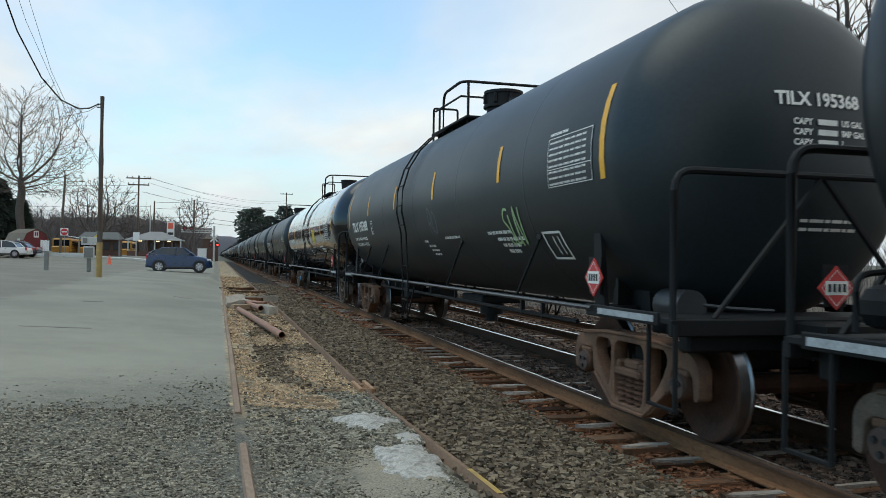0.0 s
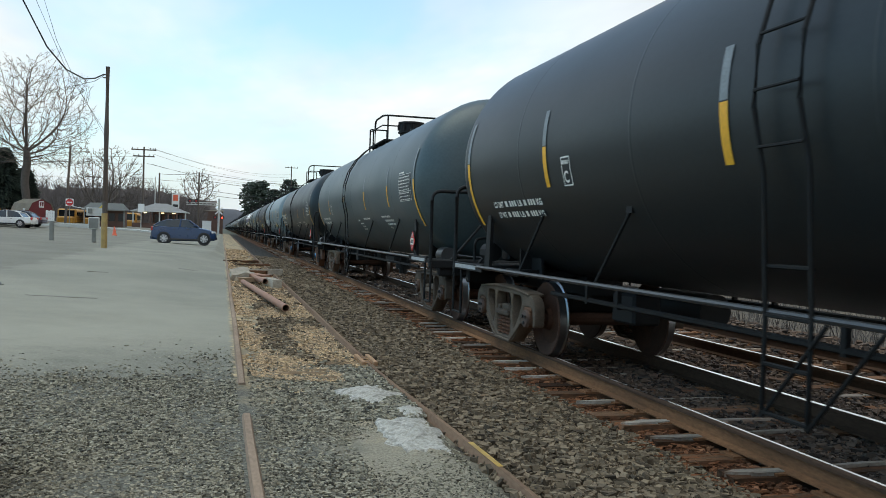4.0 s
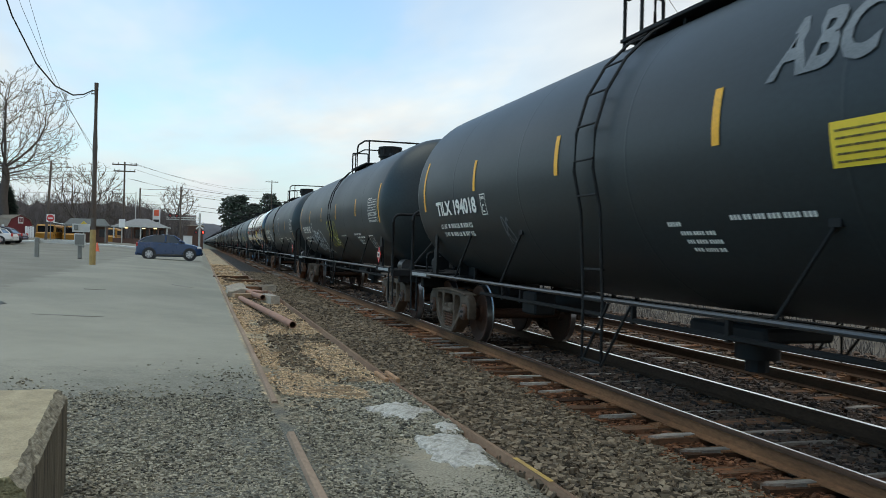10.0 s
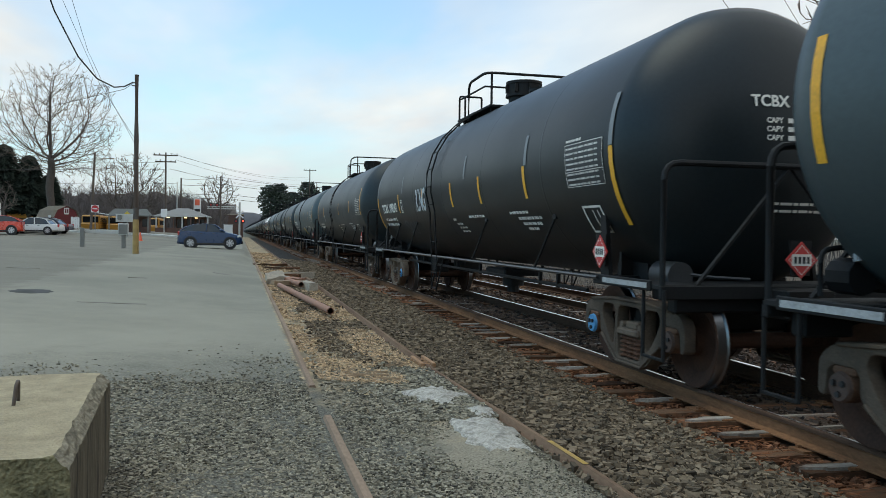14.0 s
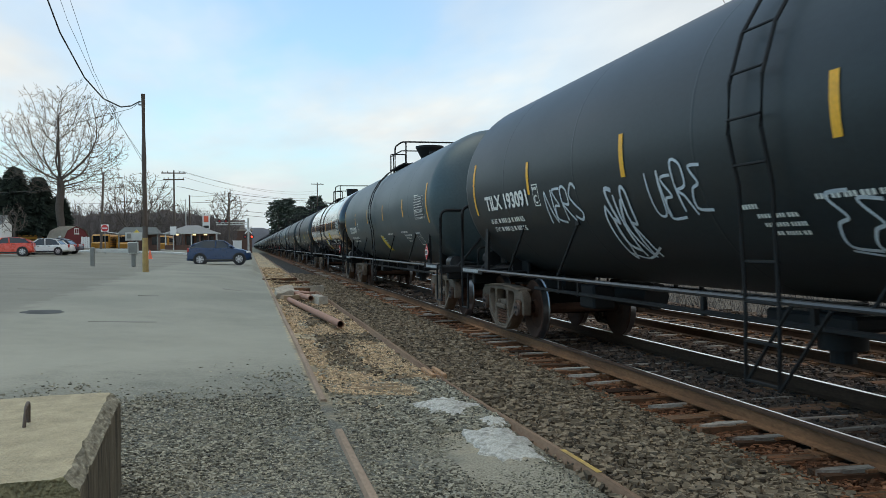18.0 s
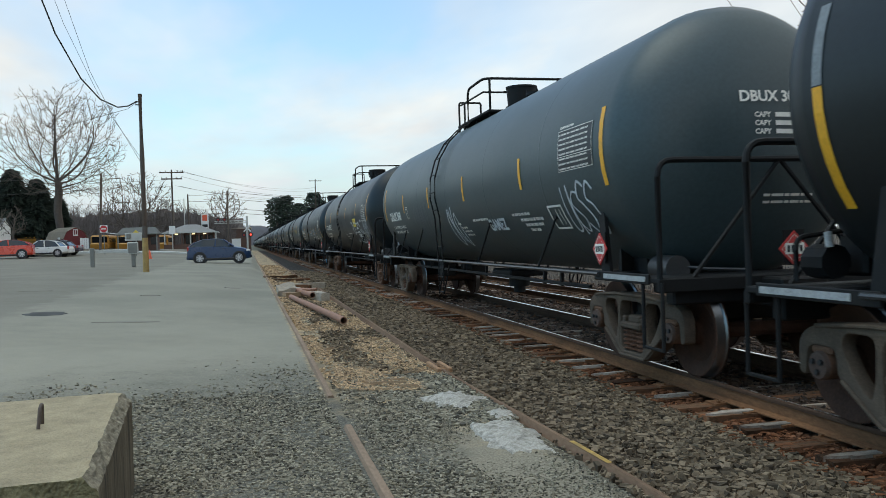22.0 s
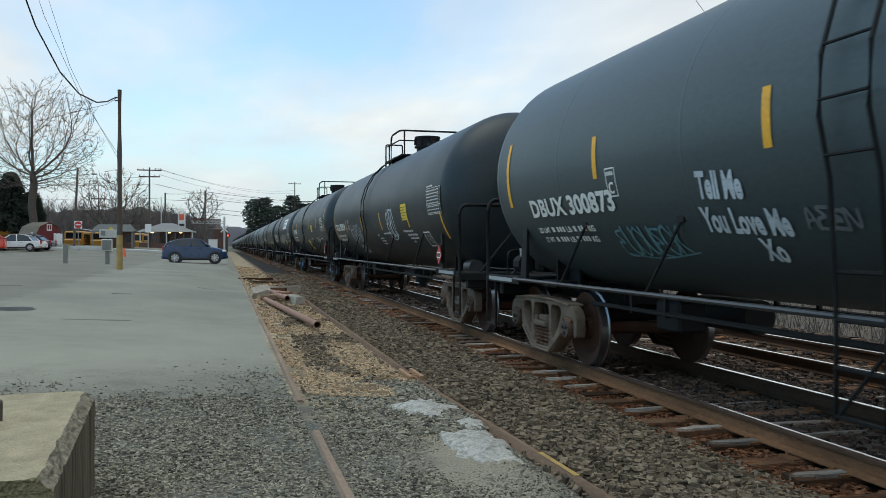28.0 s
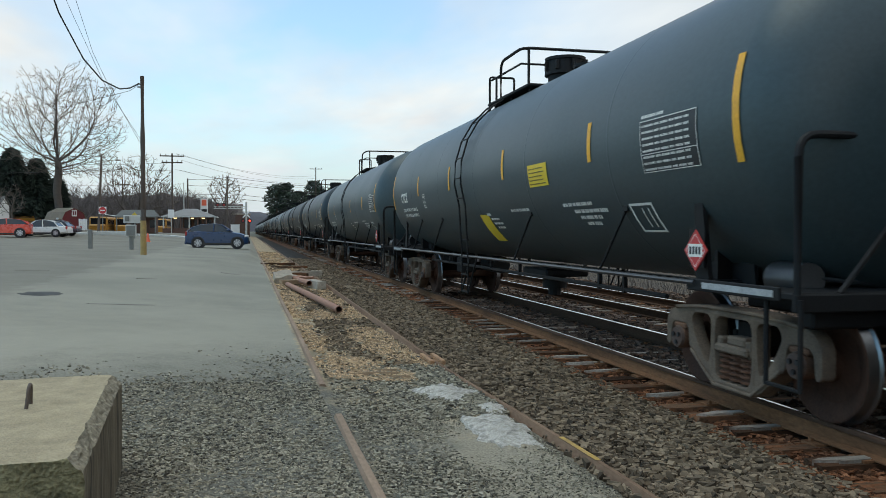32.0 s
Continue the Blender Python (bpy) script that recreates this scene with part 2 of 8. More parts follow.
M["mark_white"] = mat("mark_white", (0.80, 0.75, 0.66), 0.55, var=0.15, scale=6, fine=60)
M["mark_pale"] = mat("mark_pale", (0.19, 0.20, 0.20), 0.55, var=0.35, scale=9, fine=60)
M["mark_dull"] = mat("mark_dull", (0.33, 0.33, 0.32), 0.6, var=0.35, scale=9, fine=60)
M["panel_yellow"] = mat("panel_yellow", (0.82, 0.53, 0.03), 0.5, var=0.1, scale=5)
M["panel_black"] = mat("panel_black", (0.015, 0.015, 0.016), 0.5, var=0.2)
M["mark_red"] = mat("mark_red", (0.55, 0.04, 0.035), 0.5, var=0.15)
M["grating"] = mat("grating", (0.012, 0.012, 0.012), 0.7, var=0.3, spec=0.2)
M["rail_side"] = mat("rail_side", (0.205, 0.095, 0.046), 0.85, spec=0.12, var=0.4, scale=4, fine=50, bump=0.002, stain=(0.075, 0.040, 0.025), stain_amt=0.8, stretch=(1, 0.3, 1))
# same rusty rail, darkened in colour for the shade under and behind the train
M["rail_far_shaded"] = mat("rail_far_shaded", (0.070, 0.038, 0.024), 0.85, spec=0.12, var=0.35, scale=3, fine=50, stretch=(1, 0.3, 1))
# darker brown that paints the shadow at the head of the near rail
M["rail_head_shade"] = mat("rail_head_shade", (0.080, 0.043, 0.027), 0.8, var=0.35, scale=3, fine=50, spec=0.15, stretch=(1, 0.3, 1))
M["rail_head"] = mat("rail_head", (0.72, 0.72, 0.72), 0.28, metal=1.0, var=0.12, scale=3, fine=80)
M["rail_worn"] = mat("rail_worn", (0.25, 0.175, 0.125), 0.85, spec=0.12, var=0.3, scale=3, fine=50, bump=0.002, stain=(0.155, 0.092, 0.06), stain_amt=0.6, stretch=(1, 0.3, 1))
M["rail_brown"] = mat("rail_brown", (0.175, 0.108, 0.070), 0.85, spec=0.12, var=0.3, scale=3, fine=50, bump=0.002, stain=(0.115, 0.062, 0.038), stain_amt=0.7, stretch=(1, 0.3, 1))
M["tie_wood"] = mat("tie_wood", (0.100, 0.055, 0.032), 0.9, spec=0.12, var=0.55, scale=6, fine=40, bump=0.008, stain=(0.22, 0.072, 0.027), stain_amt=0.85, per_object=0.7, stretch=(0.5, 3, 1))
M["tie_pale"] = mat("tie_pale", (0.31, 0.265, 0.22), 0.9, spec=0.15, var=0.5, scale=6, fine=40, bump=0.008, stain=(0.20, 0.09, 0.045), stain_amt=0.75, per_object=0.4, stretch=(0.5, 4, 1))
M["joint_rust"] = mat("joint_rust", (0.30, 0.16, 0.08), 0.85, var=0.35, scale=8, fine=60, bump=0.003)
M["patch_dark"] = mat("patch_dark", (0.17, 0.155, 0.125), 0.9, var=0.3, scale=4, fine=40)
M["cover_dark"] = mat("cover_dark", (0.055, 0.055, 0.052), 0.85, var=0.3, scale=6, fine=50, spec=0.2)
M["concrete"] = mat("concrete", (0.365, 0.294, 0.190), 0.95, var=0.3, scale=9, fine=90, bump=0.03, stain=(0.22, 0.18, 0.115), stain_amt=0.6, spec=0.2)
# side colour holds dark weather streaks and also the shade of the upright faces
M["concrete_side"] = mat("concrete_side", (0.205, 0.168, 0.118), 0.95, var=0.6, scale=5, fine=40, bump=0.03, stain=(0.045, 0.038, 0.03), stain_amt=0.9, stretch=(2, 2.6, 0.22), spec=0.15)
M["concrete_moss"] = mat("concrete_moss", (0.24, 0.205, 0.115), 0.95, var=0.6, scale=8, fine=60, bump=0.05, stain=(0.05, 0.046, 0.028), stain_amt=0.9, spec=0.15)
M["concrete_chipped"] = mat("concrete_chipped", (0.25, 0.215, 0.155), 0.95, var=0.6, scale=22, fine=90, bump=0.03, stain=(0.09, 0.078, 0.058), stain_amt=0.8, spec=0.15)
M["pole_wood"] = mat("pole_wood", (0.095, 0.072, 0.058), 0.88, var=0.3, scale=3, fine=40, bump=0.004, stretch=(3, 3, 0.3))
M["pole_yellow"] = mat("pole_yellow", (0.36, 0.24, 0.085), 0.75, var=0.3, scale=4, stain=(0.18, 0.13, 0.08), stain_amt=0.6)
M["wire"] = mat("wire", (0.03, 0.03, 0.03), 0.6, var=0.1)
M["pipe_rust"] = mat("pipe_rust", (0.27, 0.13, 0.08), 0.75, var=0.25, scale=5, fine=40, stain=(0.16, 0.09, 0.06))
M["stone_grey"] = mat("stone_grey", (0.34, 0.285, 0.22), 0.9, var=0.35, scale=8, bump=0.008, per_island=0.25)
M["ballast_stone"] = mat("ballast_stone", (0.136, 0.100, 0.066), 0.92, var=0.3, scale=14, fine=90, per_island=0.65, spec=0.2)
# ballast with the shade under the train put into its colour
M["ballast_shaded"] = mat("ballast_shaded", (0.082, 0.050, 0.033), 0.92, var=0.3, scale=14, fine=90, per_island=0.8)
M["ballast_rust"] = mat("ballast_rust", (0.180, 0.074, 0.036), 0.92, var=0.3, scale=14, fine=90, per_island=0.75, spec=0.2)
M["gravel_stone"] = mat("gravel_stone", (0.192, 0.168, 0.122), 0.92, var=0.35, scale=20, fine=120, per_island=0.8)
M["snow"] = mat("snow", (0.46, 0.42, 0.36), 0.85, var=0.5, scale=22, fine=80, bump=0.06, stain=(0.15, 0.13, 0.10), stain_amt=0.9)
M["bark"] = mat("bark", (0.088, 0.070, 0.058), 0.9, var=0.3, scale=4)
M["bark_far"] = mat("bark_far", (0.105, 0.085, 0.078), 0.9, var=0.35, scale=1, per_island=0.4)
M["needle"] = mat("needle", (0.026, 0.036, 0.027), 0.9, var=0.3, scale=2, per_island=0.6, spec=0.2)
M["pine_green"] = mat("pine_green", (0.036, 0.058, 0.042), 0.85, var=0.3, scale=2, per_island=0.4)
M["car_blue"] = mat("car_blue", (0.004, 0.030, 0.088), 0.3, var=0.05, spec=0.4, coat=0.5)
M["car_red"] = mat("car_red", (0.62, 0.05, 0.02), 0.28, var=0.05, coat=0.6)
M["car_white"] = mat("car_white", (0.62, 0.61, 0.58), 0.3, var=0.05, coat=0.5)
M["car_purple"] = mat("car_purple", (0.05, 0.03, 0.045), 0.3, var=0.05, coat=0.5)
M["glass_dark"] = mat("glass_dark", (0.010, 0.012, 0.014), 0.1, var=0.05, spec=0.4)
M["glass_tint"] = mat("glass_tint", (0.026, 0.034, 0.040), 0.10, var=0.05, spec=0.55)
M["plastic_black"] = mat("plastic_black", (0.015, 0.015, 0.016), 0.5, var=0.2)
M["rubber"] = mat("rubber", (0.015, 0.015, 0.015), 0.8, var=0.2)
M["alloy"] = mat("alloy", (0.55, 0.55, 0.56), 0.35, metal=0.8, var=0.1)
M["alloy_dull"] = mat("alloy_dull", (0.20, 0.20, 0.21), 0.5, metal=0.3, var=0.15)
M["lamp_red"] = mat("lamp_red", (0.4, 0.02, 0.015), 0.3, var=0.05)
M["lamp_clear"] = mat("lamp_clear", (0.6, 0.6, 0.6), 0.2, var=0.05)
M["shingle"] = mat("shingle", (0.20, 0.195, 0.185), 0.85, var=0.2, scale=2, fine=15, bump=0.01)
M["shingle_dark"] = mat("shingle_dark", (0.085, 0.088, 0.08), 0.85, var=0.2, scale=2, fine=15, bump=0.01)
M["brick_wall"] = mat("brick_wall", (0.11, 0.06, 0.045), 0.85, var=0.25, scale=2, fine=10)
M["white_paint"] = mat("white_paint", (0.72, 0.72, 0.70), 0.6, var=0.1, scale=1)
M["barn_red"] = mat("barn_red", (0.135, 0.018, 0.020), 0.75, var=0.2, scale=2)
M["barn_roof"] = mat("barn_roof", (0.36, 0.31, 0.25), 0.9, var=0.2, scale=2, spec=0.2)
M["bus_yellow"] = mat("bus_yellow", (0.38, 0.17, 0.016), 0.5, var=0.06)
M["sign_red"] = mat("sign_red", (0.55, 0.04, 0.04), 0.5, var=0.05)
M["sign_orange"] = mat("sign_orange", (0.75, 0.13, 0.06), 0.5, var=0.05)
M["sign_yellow"] = mat("sign_yellow", (0.55, 0.40, 0.05), 0.5, var=0.05)
M["metal_grey"] = mat("metal_grey", (0.17, 0.172, 0.155), 0.6, var=0.25, scale=3)
M["metal_light"] = mat("metal_light", (0.46, 0.46, 0.43), 0.55, var=0.2, scale=3)
M["warm_light"] = mat("warm_light", (0.9, 0.7, 0.4), 0.5, var=0.0, emit=(1.0, 0.75, 0.4, 3.0))
M["red_light"] = mat("red_light", (0.9, 0.05, 0.03), 0.5, var=0.0, emit=(1.0, 0.05, 0.03, 4.0))
M["woods"] = mat("woods", (0.10, 0.078, 0.066), 0.95, var=0.6, scale=0.5, fine=2.5)
M["hill"] = mat("hill", (0.075, 0.075, 0.085), 0.95, var=0.2, scale=0.03, fine=0.3)
M["paint_line"] = mat("paint_line", (0.40, 0.24, 0.05), 0.7, var=0.35, scale=8, stain=(0.2, 0.13, 0.08), stain_amt=0.7)
M["straw"] = mat("straw", (0.37, 0.245, 0.138), 0.9, var=0.3, scale=9, per_island=0.6)
M["splinter_rust"] = mat("splinter_rust", (0.155, 0.062, 0.030), 0.9, var=0.3, scale=9, per_island=0.8, spec=0.12)
M["plank"] = mat("plank", (0.30, 0.20, 0.12), 0.85, var=0.3, scale=6, stretch=(1, 0.2, 1))
M["graffiti_white"] = mat("graffiti_white", (0.55, 0.57, 0.57), 0.6, var=0.3, scale=4)
M["graffiti_green"] = mat("graffiti_green", (0.35, 0.48, 0.22), 0.6, var=0.25, scale=4)
M["graffiti_yellow"] = mat("graffiti_yellow", (0.48, 0.42, 0.06), 0.6, var=0.3, scale=4)
M["graffiti_teal"] = mat("graffiti_teal", (0.10, 0.22, 0.23), 0.6, var=0.3, scale=4)
M["graffiti_red"] = mat("graffiti_red", (0.16, 0.035, 0.02), 0.6, var=0.3, scale=4)
M["graffiti_faint"] = mat("graffiti_faint", (0.14, 0.145, 0.145), 0.6, var=0.4, scale=4)


# ---- mesh tools ----
def mesh_from(bm, name, material, smooth=True, angle=0.6):
    bmesh.ops.recalc_face_normals(bm, faces=bm.faces)
    me = bpy.data.meshes.new(name)
    if smooth:
        for f in bm.faces:
            f.smooth = True
        for e in bm.edges:
            if len(e.link_faces) == 2 and e.calc_face_angle(0) > angle:
                e.smooth = False
    bm.to_mesh(me)
    bm.free()
    for m in material if isinstance(material, (list, tuple)) else [material]:
        me.materials.append(m)
    return me


def part(name, bm, material, parent=None, label="", smooth=True):
    ob = new(name, mesh_from(bm, name, material, smooth))
    if parent:
        ob.parent = parent
    if label:
        tagged(ob, label)
    return ob


def thing(name, x, y, z, rz=0.0, label="", category="", group="", kind=""):
    ob = new(name)
    ob.matrix_basis = pose(x, y, z, 0, 0, rz)
    ob.empty_display_size = 0.2
    return tagged(ob, label, category, group, kind)


def add_box(bm, cx, cy, cz, sx, sy, sz, rot=None, bevel=0.0, mi=0):
    r = bmesh.ops.create_cube(bm, size=1.0)
    vs = r["verts"]
    m = Matrix.Translation((cx, cy, cz)) @ (rot or Matrix()) @ Matrix.Diagonal((sx, sy, sz, 1))
    bmesh.ops.transform(bm, matrix=m, verts=vs)
    fs = {f for v in vs for f in v.link_faces}
    for f in fs:
        f.material_index = mi
    if bevel:
        es = list({e for v in vs for e in v.link_edges})
        bmesh.ops.bevel(bm, geom=es, offset=bevel, segments=1, profile=0.5, affect="EDGES")
    return vs


def add_cyl(bm, a, b, r, seg=8, r2=None, mi=0, caps=True):
    a, b = Vector(a), Vector(b)
    d = b - a
    res = bmesh.ops.create_cone(bm, cap_ends=caps, segments=seg, radius1=r, radius2=r if r2 is None else r2, depth=d.length)
    vs = res["verts"]
    m = Matrix.Translation((a + b) / 2) @ d.to_track_quat("Z", "Y").to_matrix().to_4x4()
    bmesh.ops.transform(bm, matrix=m, verts=vs)
    if mi:
        for f in {f for v in vs for f in v.link_faces}:
            f.material_index = mi
    return vs


def add_tube(bm, pts, r, seg=6, mi=0):
    """A pipe through the points, joints closed."""
    pts = [Vector(p) for p in pts]
    rings = []
    for i, p in enumerate(pts):
        d = (pts[min(i + 1, len(pts) - 1)] - pts[max(i - 1, 0)]).normalized()
        q = d.to_track_quat("Z", "Y")
        rr = r[i] if isinstance(r, (list, tuple)) else r
        rings.append([bm.verts.new(p + q @ Vector((rr * math.cos(2 * math.pi * k / seg), rr * math.sin(2 * math.pi * k / seg), 0))) for k in range(seg)])
    for a, b in zip(rings, rings[1:]):
        for k in range(seg):
            f = bm.faces.new((a[k], a[(k + 1) % seg], b[(k + 1) % seg], b[k]))
            f.material_index = mi
    bm.faces.new(rings[0][::-1]).material_index = mi
    bm.faces.new(rings[-1]).material_index = mi


def add_prism(bm, outline, x0, x1, mi=0):
    """A flat outline of (y, z) points made thick from x0 to x1."""
    a = [bm.verts.new((x0, y, z)) for y, z in outline]
    b = [bm.verts.new((x1, y, z)) for y, z in outline]
    n = len(outline)
    fs = [bm.faces.new(a), bm.faces.new(b[::-1])]
    for k in range(n):
        fs.append(bm.faces.new((a[k], b[k], b[(k + 1) % n], a[(k + 1) % n])))
    for f in fs:
        f.material_index = mi


def rounded(pts, r, n=4):
    """A path whose inner corners are rounded."""
    pts = [Vector(p) for p in pts]
    out = [pts[0]]
    for a, b, c in zip(pts, pts[1:], pts[2:]):
        u, v = (a - b).normalized(), (c - b).normalized()
        rr = min(r, (a - b).length * 0.45, (c - b).length * 0.45)
        for k in range(n + 1):
            t = k / n
            out.append((b + u * rr) * (1 - t) ** 2 + b * 2 * t * (1 - t) + (b + v * rr) * t * t)
    out.append(pts[-1])
    return out


def smoothstep(a, b, t):
    t = min(1.0, max(0.0, (t - a) / (b - a)))
    return t * t * (3 - 2 * t)


# ---- ground ----
RAIL_Z, NEAR_RAIL, FAR_RAIL, TRAIN_X = 0.15, 3.8, 5.305, 4.5525
SIDE_L, SIDE_R = -0.195, 1.30


def ground_z(x, y):
    if x < SIDE_L:
        d = SIDE_L - x
        z = 0.235 + 0.045 * min(d, 5) + 0.030 * max(0.0, min(d, 40) - 5)
        z += 0.22 * smoothstep(8, 35, y) * smoothstep(0, 2.5 - 1.9 * smoothstep(28, 48, y), d) + 0.62 * smoothstep(66, 96, y) * smoothstep(2, 9, d)
    elif x < SIDE_R:
        t = (x - SIDE_L) / (SIDE_R - SIDE_L)
        z = 0.225 - 0.105 * t - 0.02 * math.sin(math.pi * t) + 0.045 * smoothstep(0.6, 0.95, t) * smoothstep(10.5, 8.5, y)
    elif x < 2.4:
        z = 0.12 - 0.10 * (x - SIDE_R) / 1.1
    elif x < 3.25:
        z = 0.02 - 0.12 * (x - 2.4) / 0.85
    elif x < 10.9:
        z = -0.10
    elif x < 12.5:
        z = -0.10 - 0.39 * (x - 10.9) / 1.6
    else:
        z = -0.49 + 0.9 * smoothstep(13, 24, x)
    return z


def steps(stops):
    out = []
    for (a, n), (b, _) in zip(stops, stops[1:]):
        out += [a + (b - a) * k / n for k in range(n)]
    return out + [stops[-1][0]]


def ground_material():
    m = bpy.data.materials.new("ground_mix")
    m.use_nodes = True
    nt = m.node_tree
    N, L = nt.nodes.new, nt.links.new
    b = nt.nodes["Principled BSDF"]
    tc, sep = N("ShaderNodeTexCoord"), N("ShaderNodeSeparateXYZ")
    L(tc.outputs["Object"], sep.inputs[0])

    def noi(scale, detail=4, rough=0.55):
        n = N("ShaderNodeTexNoise")
        n.inputs["Scale"].default_value, n.inputs["Detail"].default_value, n.inputs["Roughness"].default_value = scale, detail, rough
        L(tc.outputs["Object"], n.inputs["Vector"])
        return n.outputs[0]

    def op(kind, a, v=0.0, w=None):
        n = N("ShaderNodeMath")
        n.operation = kind
        for k, s in enumerate((a, v)):
            if isinstance(s, (int, float)):
                n.inputs[k].default_value = s
            else:
                L(s, n.inputs[k])
        return n.outputs[0]

    def rng(a, f0, f1, t0=0.0, t1=1.0):
        n = N("ShaderNodeMapRange")
        for k, v in zip(("From Min", "From Max", "To Min", "To Max"), (f0, f1, t0, t1)):
            n.inputs[k].default_value = v
        L(a, n.inputs[0])
        return n.outputs[0]

    def colour(fac, c0, c1):
        n = N("ShaderNodeMix")
        n.data_type = "RGBA"
        for k, s in ((0, fac), (6, c0), (7, c1)):
            if isinstance(s, tuple):
                n.inputs[k].default_value = (*s, 1)
            else:
                L(s, n.inputs[k])
        return n.outputs[2]

    def speck(scale, c0, c1, c2):
        v = N("ShaderNodeTexVoronoi")
        v.inputs["Scale"].default_value = scale
        L(tc.outputs["Object"], v.inputs["Vector"])
        r = N("ShaderNodeValToRGB")
        r.color_ramp.elements[0].color, r.color_ramp.elements[1].color = (*c0, 1), (*c2, 1)
        e = r.color_ramp.elements.new(0.5)
        e.color = (*c1, 1)
        L(v.outputs["Color"], r.inputs[0])
        return r.outputs[0], v.outputs["Distance"]

    X, Y = sep.outputs["X"], sep.outputs["Y"]
    n_big, n_mid, n_small = noi(0.35), noi(2.2), noi(14)
    # worn asphalt with patches
    asphalt = colour(rng(n_big, 0.35, 0.65), (0.205, 0.193, 0.150), (0.264, 0.247, 0.193))
    asphalt = colour(rng(noi(70, 2), 0.3, 0.7, 0.0, 0.35), asphalt, (0.10, 0.10, 0.10))
    # older, darker asphalt beyond the pole line
    old = op("ADD", X, rng(n_mid, 0.2, 0.8, -0.5, 0.5))
    asphalt = colour(op("MULTIPLY", rng(old, -5.15, -5.45), rng(Y, 11, 17)), asphalt, colour(rng(n_big, 0.35, 0.65), (0.148, 0.137, 0.110), (0.192, 0.177, 0.141)))
    # grit washed over the asphalt next to the loose gravel
    asphalt = colour(op("MULTIPLY", rng(op("ADD", Y, rng(n_mid, 0.2, 0.8, -3, 3)), 19, 9), 0.45), asphalt, (0.36, 0.325, 0.25))
    gravel, gd = speck(75, (0.045, 0.042, 0.034), (0.10, 0.094, 0.075), (0.21, 0.198, 0.158))
    # ballast bed near black: the shade in the gaps between stones is painted here
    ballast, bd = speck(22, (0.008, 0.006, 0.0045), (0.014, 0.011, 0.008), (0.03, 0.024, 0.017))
    dirt = colour(rng(n_mid, 0.35, 0.65), (0.20, 0.160, 0.108), (0.31, 0.235, 0.145))
    straw = colour(rng(n_small, 0.35, 0.7), (0.27, 0.20, 0.12), (0.52, 0.38, 0.22))
    dirt = colour(rng(n_mid, 0.44, 0.58), dirt, straw)
    dirt = colour(rng(noi(1.3, 5), 0.53, 0.66), dirt, colour(rng(n_small, 0.35, 0.65), (0.09, 0.070, 0.047), (0.18, 0.138, 0.092)))
    # near the camera the asphalt breaks up into loose gravel
    wob = op("ADD", Y, rng(n_mid, 0.2, 0.8, -1.2, 1.2))
    wob = op("ADD", wob, rng(n_small, 0.2, 0.8, -0.5, 0.5))
    lot = colour(rng(op("ADD", wob, op("MULTIPLY", op("ADD", X, 5.0), -0.55)), 5.2, 9.2), gravel, asphalt)
    xw = op("ADD", X, rng(n_mid, 0.2, 0.8, -0.22, 0.22))
    # loose stones between the siding rails close by, straw and dirt further on
    mid = colour(rng(op("ADD", wob, op("MULTIPLY", X, 0.9)), 6.6, 8.6), colour(rng(op("ADD", X, rng(n_mid, 0.2, 0.8, -0.35, 0.35)), 0.25, 0.6), gravel, colour(rng(noi(60, 3), 0.3, 0.7), (0.15, 0.130, 0.096), (0.33, 0.285, 0.21))), dirt)
    c = colour(rng(op("ADD", X, rng(n_small, 0.2, 0.8, -0.05, 0.05)), -0.28, -0.23), lot, mid)
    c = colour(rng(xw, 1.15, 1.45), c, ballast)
    rusty = colour(rng(n_mid, 0.35, 0.65), (0.10, 0.05, 0.03), (0.21, 0.09, 0.042))
    c = colour(op("MULTIPLY", rng(xw, 3.0, 3.45), rng(xw, 3.95, 3.75)), c, rusty)
    # dark bed under and between the tracks: the train's shade is in the colour
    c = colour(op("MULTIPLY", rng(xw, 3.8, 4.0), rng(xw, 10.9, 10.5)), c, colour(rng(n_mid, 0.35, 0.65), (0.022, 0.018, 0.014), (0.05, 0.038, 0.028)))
    grass = colour(rng(n_mid, 0.35, 0.65), (0.06, 0.046, 0.035), (0.11, 0.085, 0.06))
    c = colour(rng(xw, 10.6, 11.6), c, grass)
    farw = rng(op("ADD", Y, rng(n_big, 0.2, 0.8, -20, 20)), 190, 240)
    c = colour(farw, c, (0.10, 0.10, 0.075))
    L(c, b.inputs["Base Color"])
    b.inputs["Roughness"].default_value = 0.93
    b.inputs["Specular IOR Level"].default_value = 0.25
    bp = N("ShaderNodeBump")
    bp.inputs["Strength"].default_value, bp.inputs["Distance"].default_value = 0.5, 0.012
    hgt = op("ADD", op("MULTIPLY", gd, -0.6), n_small)
    L(hgt, bp.inputs["Height"])
    L(bp.outputs[0], b.inputs["Normal"])
    return m


